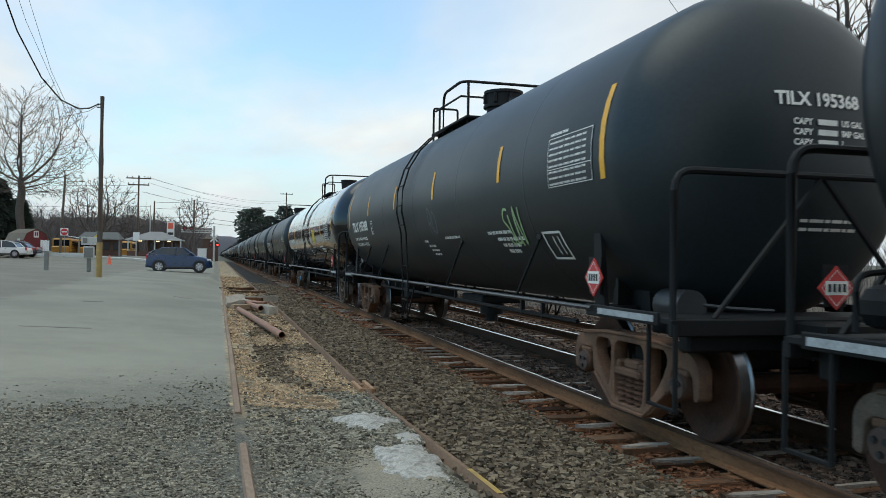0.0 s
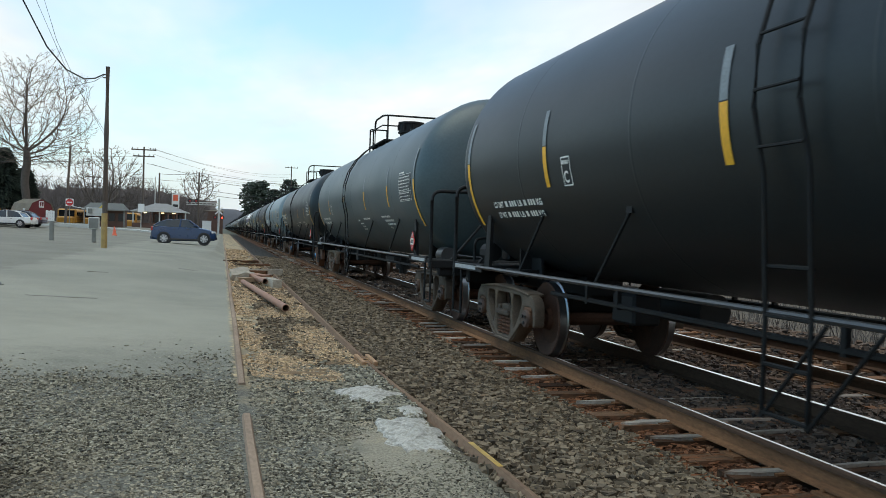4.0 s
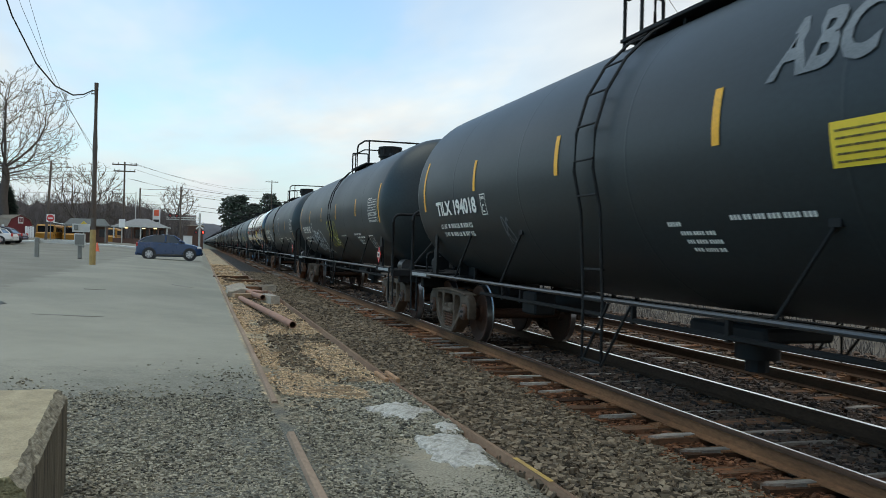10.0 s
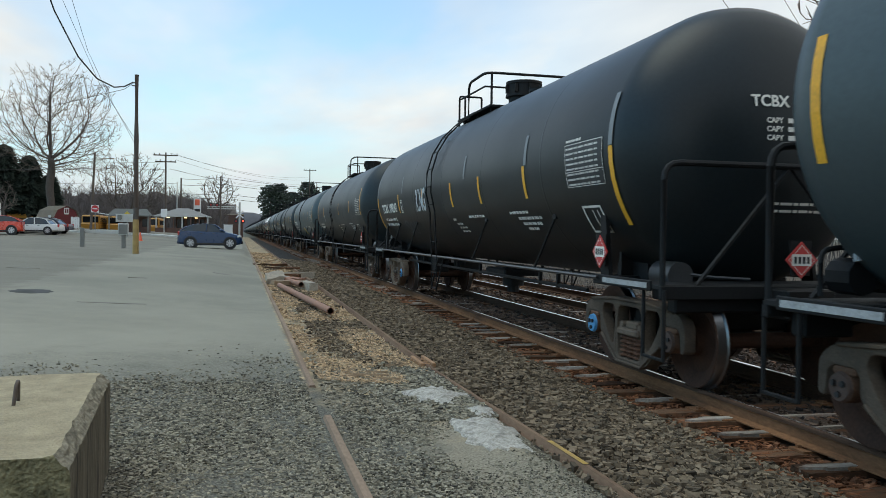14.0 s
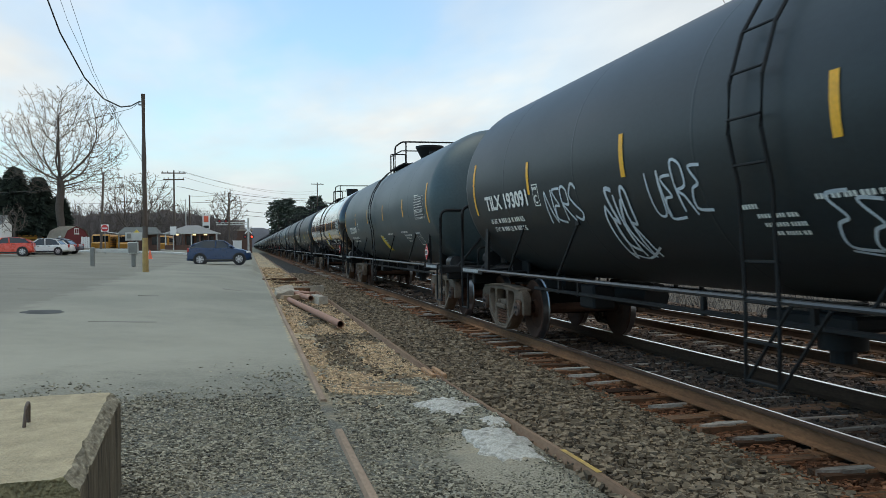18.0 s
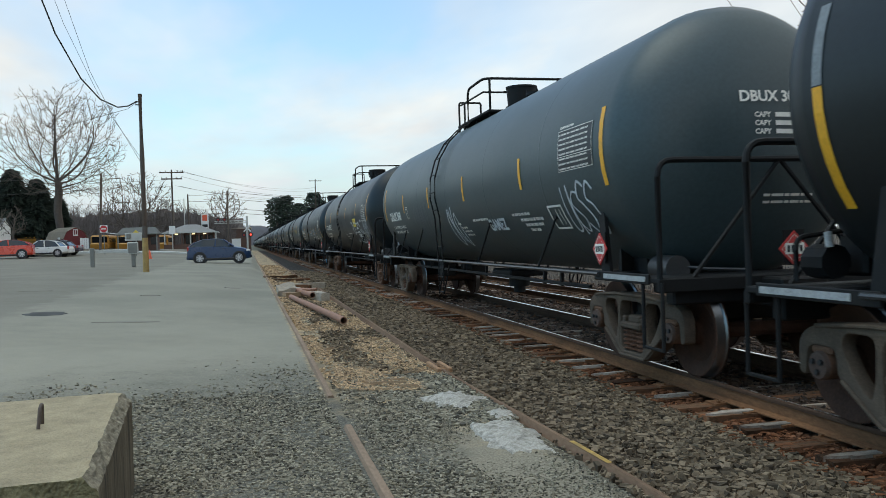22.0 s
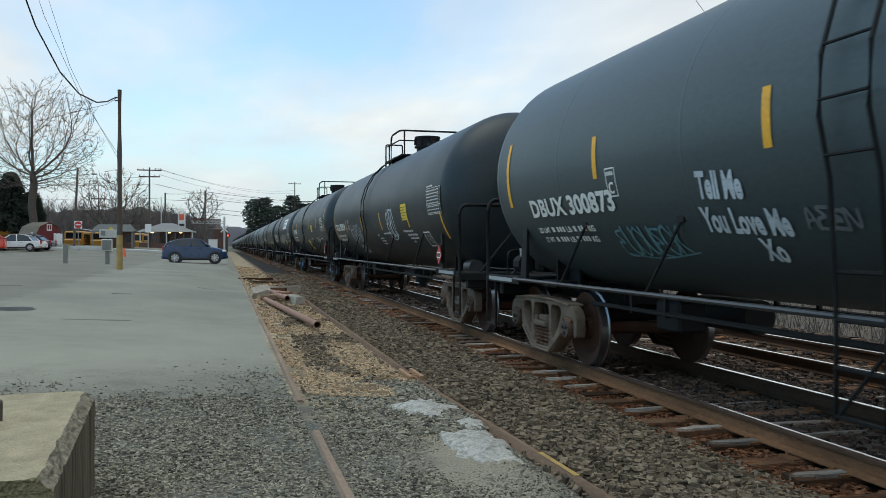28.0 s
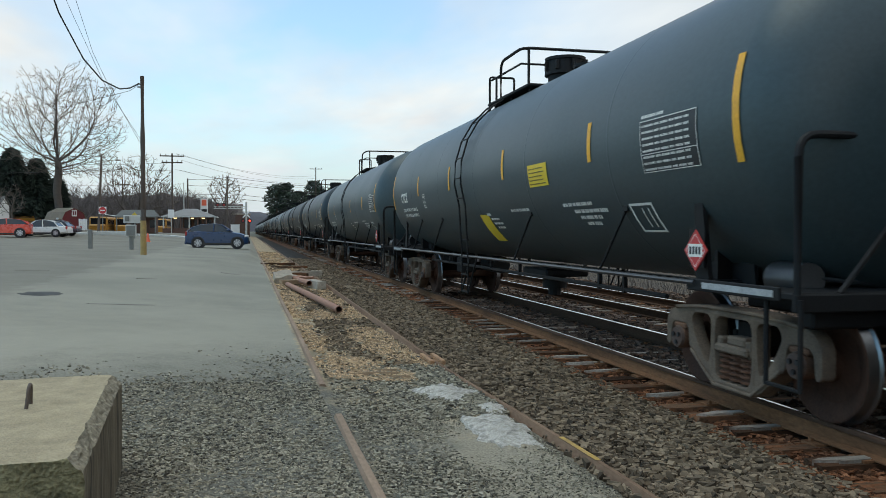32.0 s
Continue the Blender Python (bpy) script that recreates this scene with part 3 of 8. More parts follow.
def build_ground():
    xs = steps([(-1500, 6), (-300, 8), (-60, 14), (-12, 20), (-1.0, 8), (-0.2, 10), (1.3, 12), (3.3, 6), (10.9, 6), (24, 6), (60, 6), (300, 6), (1500, 1)])
    ys = steps([(-400, 6), (-40, 8), (-4, 30), (20, 30), (60, 24), (250, 10), (1000, 6), (3500, 1)])
    verts, faces = [], []
    for y in ys:
        for x in xs:
            bumpy = 0.018 * noise.noise((x * 1.3, y * 1.3, 0)) + 0.008 * noise.noise((x * 5, y * 5, 3))
            near = 1.0 if -12 < x < 12 and y < 60 else 0.3
            verts.append((x, y, ground_z(x, y) + bumpy * near))
    w = len(xs)
    for j in range(len(ys) - 1):
        for i in range(w - 1):
            a = j * w + i
            faces.append((a, a + 1, a + w + 1, a + w))
    me = bpy.data.meshes.new("ground")
    me.from_pydata(verts, [], faces)
    me.polygons.foreach_set("use_smooth", [True] * len(faces))
    me.materials.append(ground_material())
    tagged(new("ground", me), "worn grey asphalt lot, loose gravel, straw and track ballast", "ground", kind="structure")


build_ground()

# ---- tracks ----
RAIL_OUT = [(-0.07, 0), (0.07, 0), (0.07, 0.012), (0.012, 0.035), (0.012, 0.125), (0.036, 0.135), (0.036, 0.16), (0.03, 0.172), (-0.004, 0.173), (-0.03, 0.172), (-0.036, 0.16), (-0.036, 0.135), (-0.012, 0.125), (-0.012, 0.035), (-0.07, 0.012)]


def add_rail(parent, x, top, y0, y1, name="rail", sink=0.0, bright=True, segs=1, wander=0.0):
    bm = bmesh.new()
    rings = []
    for k in range(segs + 1):
        y = y0 + (y1 - y0) * k / segs
        dx = wander * noise.noise((0.4 * y, x, 7))
        dz = 0.3 * wander * noise.noise((0.5 * y, x, 2))
        rings.append([bm.verts.new((x + dx + px, y, top - 0.172 + pz + dz)) for px, pz in RAIL_OUT])
    n = len(RAIL_OUT)
    for a, b in zip(rings, rings[1:]):
        for k in range(n):
            f = bm.faces.new((a[k], a[(k + 1) % n], b[(k + 1) % n], b[k]))
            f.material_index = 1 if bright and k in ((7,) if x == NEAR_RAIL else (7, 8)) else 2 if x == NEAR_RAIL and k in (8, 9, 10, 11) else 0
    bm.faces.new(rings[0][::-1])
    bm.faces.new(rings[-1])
    return part(name, bm, [M["rail_side"] if x == NEAR_RAIL else M["rail_far_shaded"], M["rail_head"], M["rail_head_shade"]], parent, smooth=False)


track_main = thing("track_main", 0, 0, 0, label="railway track with rusty steel rails on weathered wooden ties", category="railway track", kind="structure")
track_far = thing("track_far", 0, 0, 0, label="second railway track with polished rail heads on wooden ties", category="railway track", kind="structure")
track_siding = thing("track_siding", 0, 0, 0, label="disused siding rails sunk in gravel and straw", category="railway track", kind="structure")
FAR_TRACK = 7.02
for x in (NEAR_RAIL, FAR_RAIL):
    add_rail(track_main, x, RAIL_Z, -80, 700)
for x in (FAR_TRACK, FAR_TRACK + 1.505):
    add_rail(track_far, x, RAIL_Z, -80, 700)

# ---- tank cars ----
TANK_R, TANK_L, TANK_C = 1.56, 17.1, 2.585
LONG_L = 17.76  # tanks of the newer, longer cars
PITCH = 19.05
TRUCK_Y, AXLE_Y, WHEEL_R = 7.30, 0.94, 0.485
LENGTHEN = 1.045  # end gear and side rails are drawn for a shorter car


def tank_half(long):
    return (LONG_L if long else TANK_L) / 2


def tank_mesh(material, half):
    """A long tank with bulging heads, along y."""
    bm = bmesh.new()
    seg, prof, head = 56, [], 0.78
    for k in range(9):
        a = math.pi / 2 * k / 8
        prof.append((half - head + head * math.cos(a), TANK_R * math.sin(a)))
    ring_y = [half - head - 0.02] + [(half - head) * (1 - 2 * k / 10) for k in range(1, 10)]
    prof += [(y, TANK_R) for y in ring_y]
    prof += [(-y, r) for y, r in reversed(prof[:9])]
    rings = []
    for y, r in prof:
        if r < 1e-6:
            rings.append([bm.verts.new((0, y, TANK_C))])
        else:
            rings.append([bm.verts.new((r * math.cos(2 * math.pi * k / seg), y, TANK_C + r * math.sin(2 * math.pi * k / seg))) for k in range(seg)])
    for a, b in zip(rings, rings[1:]):
        for k in range(seg):
            j = (k + 1) % seg
            if len(a) == 1:
                bm.faces.new((a[0], b[k], b[j]))
            elif len(b) == 1:
                bm.faces.new((a[k], a[j], b[0]))
            else:
                bm.faces.new((a[k], a[j], b[j], b[k]))
    return mesh_from(bm, "tank", material, True, 0.9)


def seam_mesh(y, w=0.022, t=0.0018):
    bm = bmesh.new()
    seg = 56
    a = [[bm.verts.new(((TANK_R + d) * math.cos(2 * math.pi * k / seg), y + s, TANK_C + (TANK_R + d) * math.sin(2 * math.pi * k / seg))) for k in range(seg)] for d, s in ((0, -w), (t, -w * 0.6), (t, w * 0.6), (0, w))]
    for p, q in zip(a, a[1:]):
        for k in range(seg):
            bm.faces.new((p[k], p[(k + 1) % seg], q[(k + 1) % seg], q[k]))
    return bm


def on_tank(y, h, side=-1, lift=0.006):
    """A point on the tank's side: y along, h metres up or down the curve from its middle height."""
    a = (h + 0.065) / TANK_R
    r = TANK_R + lift
    return Vector((side * r * math.cos(a), y, TANK_C + r * math.sin(a)))


def patch(bm, y0, y1, h0, h1, lift=0.006, skew=0.0, mi=0, n=5):
    """A painted or glued panel that follows the tank's curve, on the side that faces the lot."""
    rows = []
    for k in range(n + 1):
        h, dy = h0 + (h1 - h0) * k / n, skew * k / n
        rows.append([bm.verts.new(on_tank(y0 + dy, h, -1, lift)), bm.verts.new(on_tank(y1 + dy, h, -1, lift))])
    for a, b in zip(rows, rows[1:]):
        bm.faces.new((a[0], a[1], b[1], b[0])).material_index = mi


TEXT_CACHE = {}


def text_outline(body, size, bold=0.0):
    """Verts and faces of flat lettering, x to the right."""
    key = (body, size, bold)
    if key not in TEXT_CACHE:
        cu = bpy.data.curves.new("lettering", "FONT")
        cu.body, cu.size, cu.offset, cu.resolution_u = body, size, bold, 3
        ob = bpy.data.objects.new("lettering", cu)
        me = bpy.data.meshes.new_from_object(ob)
        TEXT_CACHE[key] = ([tuple(v.co) for v in me.vertices], [tuple(p.vertices) for p in me.polygons])
        bpy.data.objects.remove(ob)
        bpy.data.meshes.remove(me)
        bpy.data.curves.remove(cu)
    return TEXT_CACHE[key]


def lettering(bm, body, y, h, size, stretch=1.0, bold=0.012, slant=0.0, lift=0.014, tilt=0.0, mi=0):
    """Lettering on the side that faces the lot, starting at y and reading towards -y."""
    vs, fs = text_outline(body, size, bold)
    ct, st = math.cos(tilt), math.sin(tilt)
    made = []
    for x, z, _ in vs:
        x = x * stretch + slant * z
        x, z = x * ct - z * st, x * st + z * ct
        made.append(bm.verts.new(on_tank(y - x, h + z, -1, lift)))
    for f in fs:
        try:
            bm.faces.new([made[i] for i in f]).material_index = mi
        except ValueError:
            pass


def outlined(bm, body, y, h, size, wide, width):
    """Fat balloon letters drawn as spray-paint outlines only."""
    vs, fs = text_outline(body, size, 0.035)
    seen = collections.Counter(tuple(sorted(e)) for f in fs for e in zip(f, f[1:] + f[:1]))
    for (a, b), n in seen.items():
        if n == 1:
            pts = [(y - vs[i][0] * wide + 0.05 * math.sin(9 * vs[i][1]), h + vs[i][1] + 0.06 * math.sin(4 * vs[i][0])) for i in (a, b)]
            stroke(bm, pts, width, 0.012)


def on_head(x, z, lift=0.012):
    """A point on the near head: x across, z up from the tank's middle."""
    r = min(0.99, math.hypot(x, z) / TANK_R)
    return Vector((x, -(TANK_L / 2 - 0.78 + 0.78 * math.sqrt(1 - r * r)) - lift, TANK_C + z))


def head_lettering(bm, body, x, z, size, bold=0.008):
    vs, fs = text_outline(body, size, bold)
    made = [bm.verts.new(on_head(x + a, z + b)) for a, b, _ in vs]
    for f in fs:
        try:
            bm.faces.new([made[i] for i in f])
        except ValueError:
            pass


def head_bars(bm, x, z, words, height):
    for w in words:
        n = max(1, int(w / 0.12))
        for k in range(n):
            x0, x1 = x + w * k / n, x + w * (k + 1) / n
            bm.faces.new([bm.verts.new(on_head(a, b)) for a, b in ((x0, z), (x1, z), (x1, z + height), (x0, z + height))])
        x += w + height * 0.6


def bars(bm, y, h, words, height, lift=0.008, gap=0.5, mi=0):
    """Plain bars in place of small print: widths in metres, reading towards -y."""
    for w in words:
        if w > 0:
            n = max(1, int(w / (height * 0.9)))
            for k in range(n):
                a = y - w * k / n
                patch(bm, a - w / n * 0.72, a, h, h + height, lift, n=1, mi=mi)
            y -= w + height * gap
        else:
            y += w


def stroke(bm, pts, width, lift=0.010, mi=0):
    """A spray-paint line through (y, h) points on the lot side."""
    pts = [Vector((p[0], p[1])) for p in pts]
    rows = []
    for i, p in enumerate(pts):
        d = pts[min(i + 1, len(pts) - 1)] - pts[max(i - 1, 0)]
        nrm = Vector((-d.y, d.x)).normalized() * width / 2
        rows.append([bm.verts.new(on_tank(p.x + nrm.x, p.y + nrm.y, -1, lift)), bm.verts.new(on_tank(p.x - nrm.x, p.y - nrm.y, -1, lift))])
    for a, b in zip(rows, rows[1:]):
        bm.faces.new((a[0], a[1], b[1], b[0])).material_index = mi


def wheelset(parent, y, name="wheelset"):
    bm = bmesh.new()
    r = WHEEL_R
    # profile across x: tread, flange, plate, hub
    for s in (-1, 1):
        xr = s * 0.7525
        prof = [(xr + s * 0.075, 0.0), (xr + s * 0.075, 0.13), (xr + s * 0.02, 0.15), (xr + s * 0.0, 0.32), (xr + s * 0.055, 0.41), (xr + s * 0.068, 0.468), (xr + s * 0.062, r - 0.003), (xr - s * 0.03, r + 0.002), (xr - s * 0.045, r + 0.025), (xr - s * 0.06, r + 0.022), (xr - s * 0.066, 0.43), (xr - s * 0.02, 0.32), (xr - s * 0.02, 0.15), (xr - s * 0.075, 0.13), (xr - s * 0.075, 0.0)]
        seg, rings = 28, []
        for x, rr in prof:
            if rr == 0:
                rings.append([bm.verts.new((x, 0, 0))])
            else:
                rings.append([bm.verts.new((x, rr * math.cos(2 * math.pi * k / seg), rr * math.sin(2 * math.pi * k / seg))) for k in range(seg)])
        for i, (a, b) in enumerate(zip(rings, rings[1:])):
            for k in range(seg):
                j = (k + 1) % seg
                f = bm.faces.new((a[0], b[k], b[j]) if len(a) == 1 else ((a[k], a[j], b[0]) if len(b) == 1 else (a[k], a[j], b[j], b[k])))
                f.material_index = 1 if i in (6, 7) else 0
    add_cyl(bm, (-0.7, 0, 0), (0.7, 0, 0), 0.085, 10)
    add_cyl(bm, (-1.02, 0, 0), (-0.75, 0, 0), 0.08, 10)
    add_cyl(bm, (1.02, 0, 0), (0.75, 0, 0), 0.08, 10)
    ob = part(name, bm, [M["wheel_dark"], M["wheel_tread"]], parent)
    ob.location = (0, y, WHEEL_R)
    return ob


CAST_CACHE = {}


def cast_plate(outlines, x0, x1, round_off=0.018):
    """A thick plate with openings and softened edges: (y, z) outlines, the first one outside."""
    key = (str(outlines), x0, x1)
    if key not in CAST_CACHE:
        cu = bpy.data.curves.new("casting", "CURVE")
        cu.dimensions, cu.fill_mode = "2D", "BOTH"
        cu.extrude, cu.bevel_depth, cu.bevel_resolution = abs(x1 - x0) / 2 - round_off, round_off, 1
        cu.offset = -round_off
        for pts in outlines:
            loop = [Vector((*p, 0)) for p in pts]
            n = len(loop)
            fine = []
            for k in range(n):
                a, b, c = loop[k - 1], loop[k], loop[(k + 1) % n]
                u, v = a - b, c - b
                r = min(0.10, u.length * 0.45, v.length * 0.45)
                p, q = b + u.normalized() * r, b + v.normalized() * r
                fine += [p * (1 - t) ** 2 + b * 2 * t * (1 - t) + q * t * t for t in (0, 0.25, 0.5, 0.75, 1)]
            sp = cu.splines.new("POLY")
            sp.points.add(len(fine) - 1)
            for k, p in enumerate(fine):
                sp.points[k].co = (p.x, p.y, 0, 1)
            sp.use_cyclic_u = True
        ob = bpy.data.objects.new("casting", cu)
        me = bpy.data.meshes.new_from_object(ob)
        CAST_CACHE[key] = ([tuple(v.co) for v in me.vertices], [tuple(p.vertices) for p in me.polygons])
        bpy.data.objects.remove(ob)
        bpy.data.meshes.remove(me)
        bpy.data.curves.remove(cu)
    vs, fs = CAST_CACHE[key]
    bm = bmesh.new()
    made = [bm.verts.new(((x0 + x1) / 2 + z, y, h)) for y, h, z in vs]
    for f in fs:
        try:
            bm.faces.new([made[i] for i in f])
        except ValueError:
            pass
    bmesh.ops.remove_doubles(bm, verts=bm.verts, dist=0.0005)
    return bm


HALF_FRAME = [(0.42, 0.85), (0.75, 0.838), (1.0, 0.805), (1.15, 0.75), (1.22, 0.65), (1.22, 0.40), (1.14, 0.375), (1.115, 0.585), (1.06, 0.635), (0.83, 0.635), (0.785, 0.585), (0.77, 0.42), (0.70, 0.37), (0.44, 0.15), (0.31, 0.095)]


def side_frame(parent, s, material):
    """A cast bogie side frame with a spring window and two teardrop corner windows, on side s."""
    out = HALF_FRAME + [(-y, z) for y, z in reversed(HALF_FRAME)]
    holes = [[(-0.27, 0.165), (0.27, 0.165), (0.30, 0.50), (0.285, 0.765), (-0.285, 0.765), (-0.30, 0.50)]]
    for q in (-1, 1):
        holes.append([(q * 0.365, 0.765), (q * 0.375, 0.43), (q * 0.42, 0.275), (q * 0.61, 0.47), (q * 0.725, 0.67), (q * 0.67, 0.765)])
    bm = cast_plate([out] + holes, s * 0.94, s * 1.08)
    # flanges that give the top and bottom members their depth
    for y0, z0, y1, z1 in ((-0.42, 0.84, 0.42, 0.84), (0.42, 0.84, 1.0, 0.795), (-0.42, 0.84, -1.0, 0.795), (-0.31, 0.11, 0.31, 0.11), (0.31, 0.115, 0.71, 0.39), (-0.31, 0.115, -0.71, 0.39)):
        d = Vector((0, y1 - y0, z1 - z0))
        add_box(bm, s * 0.985, (y0 + y1) / 2, (z0 + z1) / 2, 0.23, d.length + 0.02, 0.035, Matrix.Rotation(math.atan2(z1 - z0, y1 - y0), 4, "X"), bevel=0.01)
    for q in (-1, 1):
        add_box(bm, s * 1.0, q * 0.335, 0.46, 0.17, 0.035, 0.52, bevel=0.01)
    f = part("side_frame", bm, material, parent)
    bm = bmesh.new()
    for yy in (-0.17, 0.0, 0.17):
        prof = []
        for k in range(5):
            z = 0.175 + 0.052 * k
            prof += [(z, 0.055), (z + 0.013, 0.088), (z + 0.027, 0.088), (z + 0.040, 0.055)]
        add_tube(bm, [(s * 1.0, yy, z) for z, r in prof], [r for z, r in prof], 12)
    tagged(part("spring_nest", bm, M["spring_rust"], parent, "rusty coil springs", smooth=False), kind="stuff")
    bm = bmesh.new()
    add_box(bm, s * 0.99, 0, 0.475, 0.24, 0.52, 0.08, bevel=0.02)
    add_box(bm, s * 0.97, 0, 0.55, 0.16, 0.30, 0.09, bevel=0.02)
    for q in (-1, 1):
        add_box(bm, s * 1.01, q * 0.235, 0.50, 0.12, 0.09, 0.16, Matrix.Rotation(radians(q * 12), 4, "X"), bevel=0.015)
    part("bolster_end", bm, material, parent)
    return f


def bearing(parent, s, y, material, body):
    bm = bmesh.new()
    add_cyl(bm, (s * 0.93, y, WHEEL_R), (s * 1.09, y, WHEEL_R), 0.12, 16)
    add_box(bm, s * 1.0, y, WHEEL_R + 0.118, 0.17, 0.24, 0.06, bevel=0.015)
    b = part("bearing", bm, body, parent)
    bm = bmesh.new()
    add_cyl(bm, (s * 1.085, y, WHEEL_R), (s * 1.12, y, WHEEL_R), 0.118, 20, 0.105)
    cap = part("end_cap", bm, material, b)
    bm = bmesh.new()
    for k in range(3):
        a = 2 * math.pi * k / 3 + 0.5
        add_cyl(bm, (s * 1.11, y + 0.055 * math.cos(a), WHEEL_R + 0.055 * math.sin(a)), (s * 1.14, y + 0.055 * math.cos(a), WHEEL_R + 0.055 * math.sin(a)), 0.024, 6)
    tagged(part("cap_bolt", bm, M["panel_black"], b), kind="stuff")
    return b


def build_truck(parent, y, frame_mat, cap_mats, full=True):
    tr = part("truck", cross_bolster(), M["under_dark"], parent)
    tr.location = (0, y, 0)
    for s in (-1, 1):
        side_frame(tr, s, frame_mat)
        for k, q in enumerate((-AXLE_Y, AXLE_Y)):
            if full:
                bearing(tr, s, q, cap_mats[k], M["truck_rust"])
    for q in (-AXLE_Y, AXLE_Y):
        wheelset(tr, q)
    bm = bmesh.new()
    for q in (-1, 1):
        add_box(bm, 0, q * 0.36, 0.42, 1.5, 0.08, 0.16, bevel=0.01)
        for s in (-1, 1):
            add_box(bm, s * 0.75, q * 0.40, 0.45, 0.10, 0.07, 0.32, bevel=0.01)
    part("brake_beam", bm, M["under_dark"], tr)
    return tr


def cross_bolster():
    bm = bmesh.new()
    add_box(bm, 0, 0, 0.62, 1.8, 0.40, 0.24, bevel=0.02)
    add_cyl(bm, (0, 0, 0.74), (0, 0, 0.86), 0.2, 12)
    return bm


def placard(car, m):
    """A red diamond on a steel holder, facing -x before it is turned by m."""
    def diamond(d):
        return [(u * d, w * d) for u, w in ((-1, 0), (0, -1), (1, 0), (0, 1))]

    d = 0.19
    bm = bmesh.new()
    add_prism(bm, diamond(d), 0, 0.012)
    bmesh.ops.transform(bm, matrix=m, verts=bm.verts)
    pl = part("placard", bm, M["mark_red"], car, "red diamond hazard placard")
    bm = bmesh.new()
    add_prism(bm, [(-0.115, -0.06), (0.115, -0.06), (0.115, 0.06), (-0.115, 0.06)], -0.004, -0.001)
    bmesh.ops.transform(bm, matrix=m, verts=bm.verts)
    part("white_field", bm, M["mark_white"], pl)
    bm = bmesh.new()
    for y in (-0.075, -0.025, 0.025, 0.075):
        add_box(bm, -0.006, y, 0, 0.003, 0.030, 0.07)
    bmesh.ops.transform(bm, matrix=m, verts=bm.verts)
    tagged(part("placard_print", bm, M["panel_black"], pl, smooth=False), kind="stuff")
    bm = bmesh.new()
    inner, outer = diamond(d * 0.78), diamond(d * 0.82)
    for k in range(4):
        q = (k + 1) % 4
        bm.faces.new([bm.verts.new((-0.003, *p)) for p in (inner[k], inner[q], outer[q], outer[k])])
    bmesh.ops.transform(bm, matrix=m, verts=bm.verts)
    part("border", bm, M["mark_white"], pl, smooth=False)
    bm = bmesh.new()
    add_prism(bm, [(-0.11, -0.16), (0.11, -0.16), (0.13, 0.20), (-0.13, 0.20)], 0.012, 0.03)
    bmesh.ops.transform(bm, matrix=m, verts=bm.verts)
    part("placard_holder", bm, M["car_steel"], car)


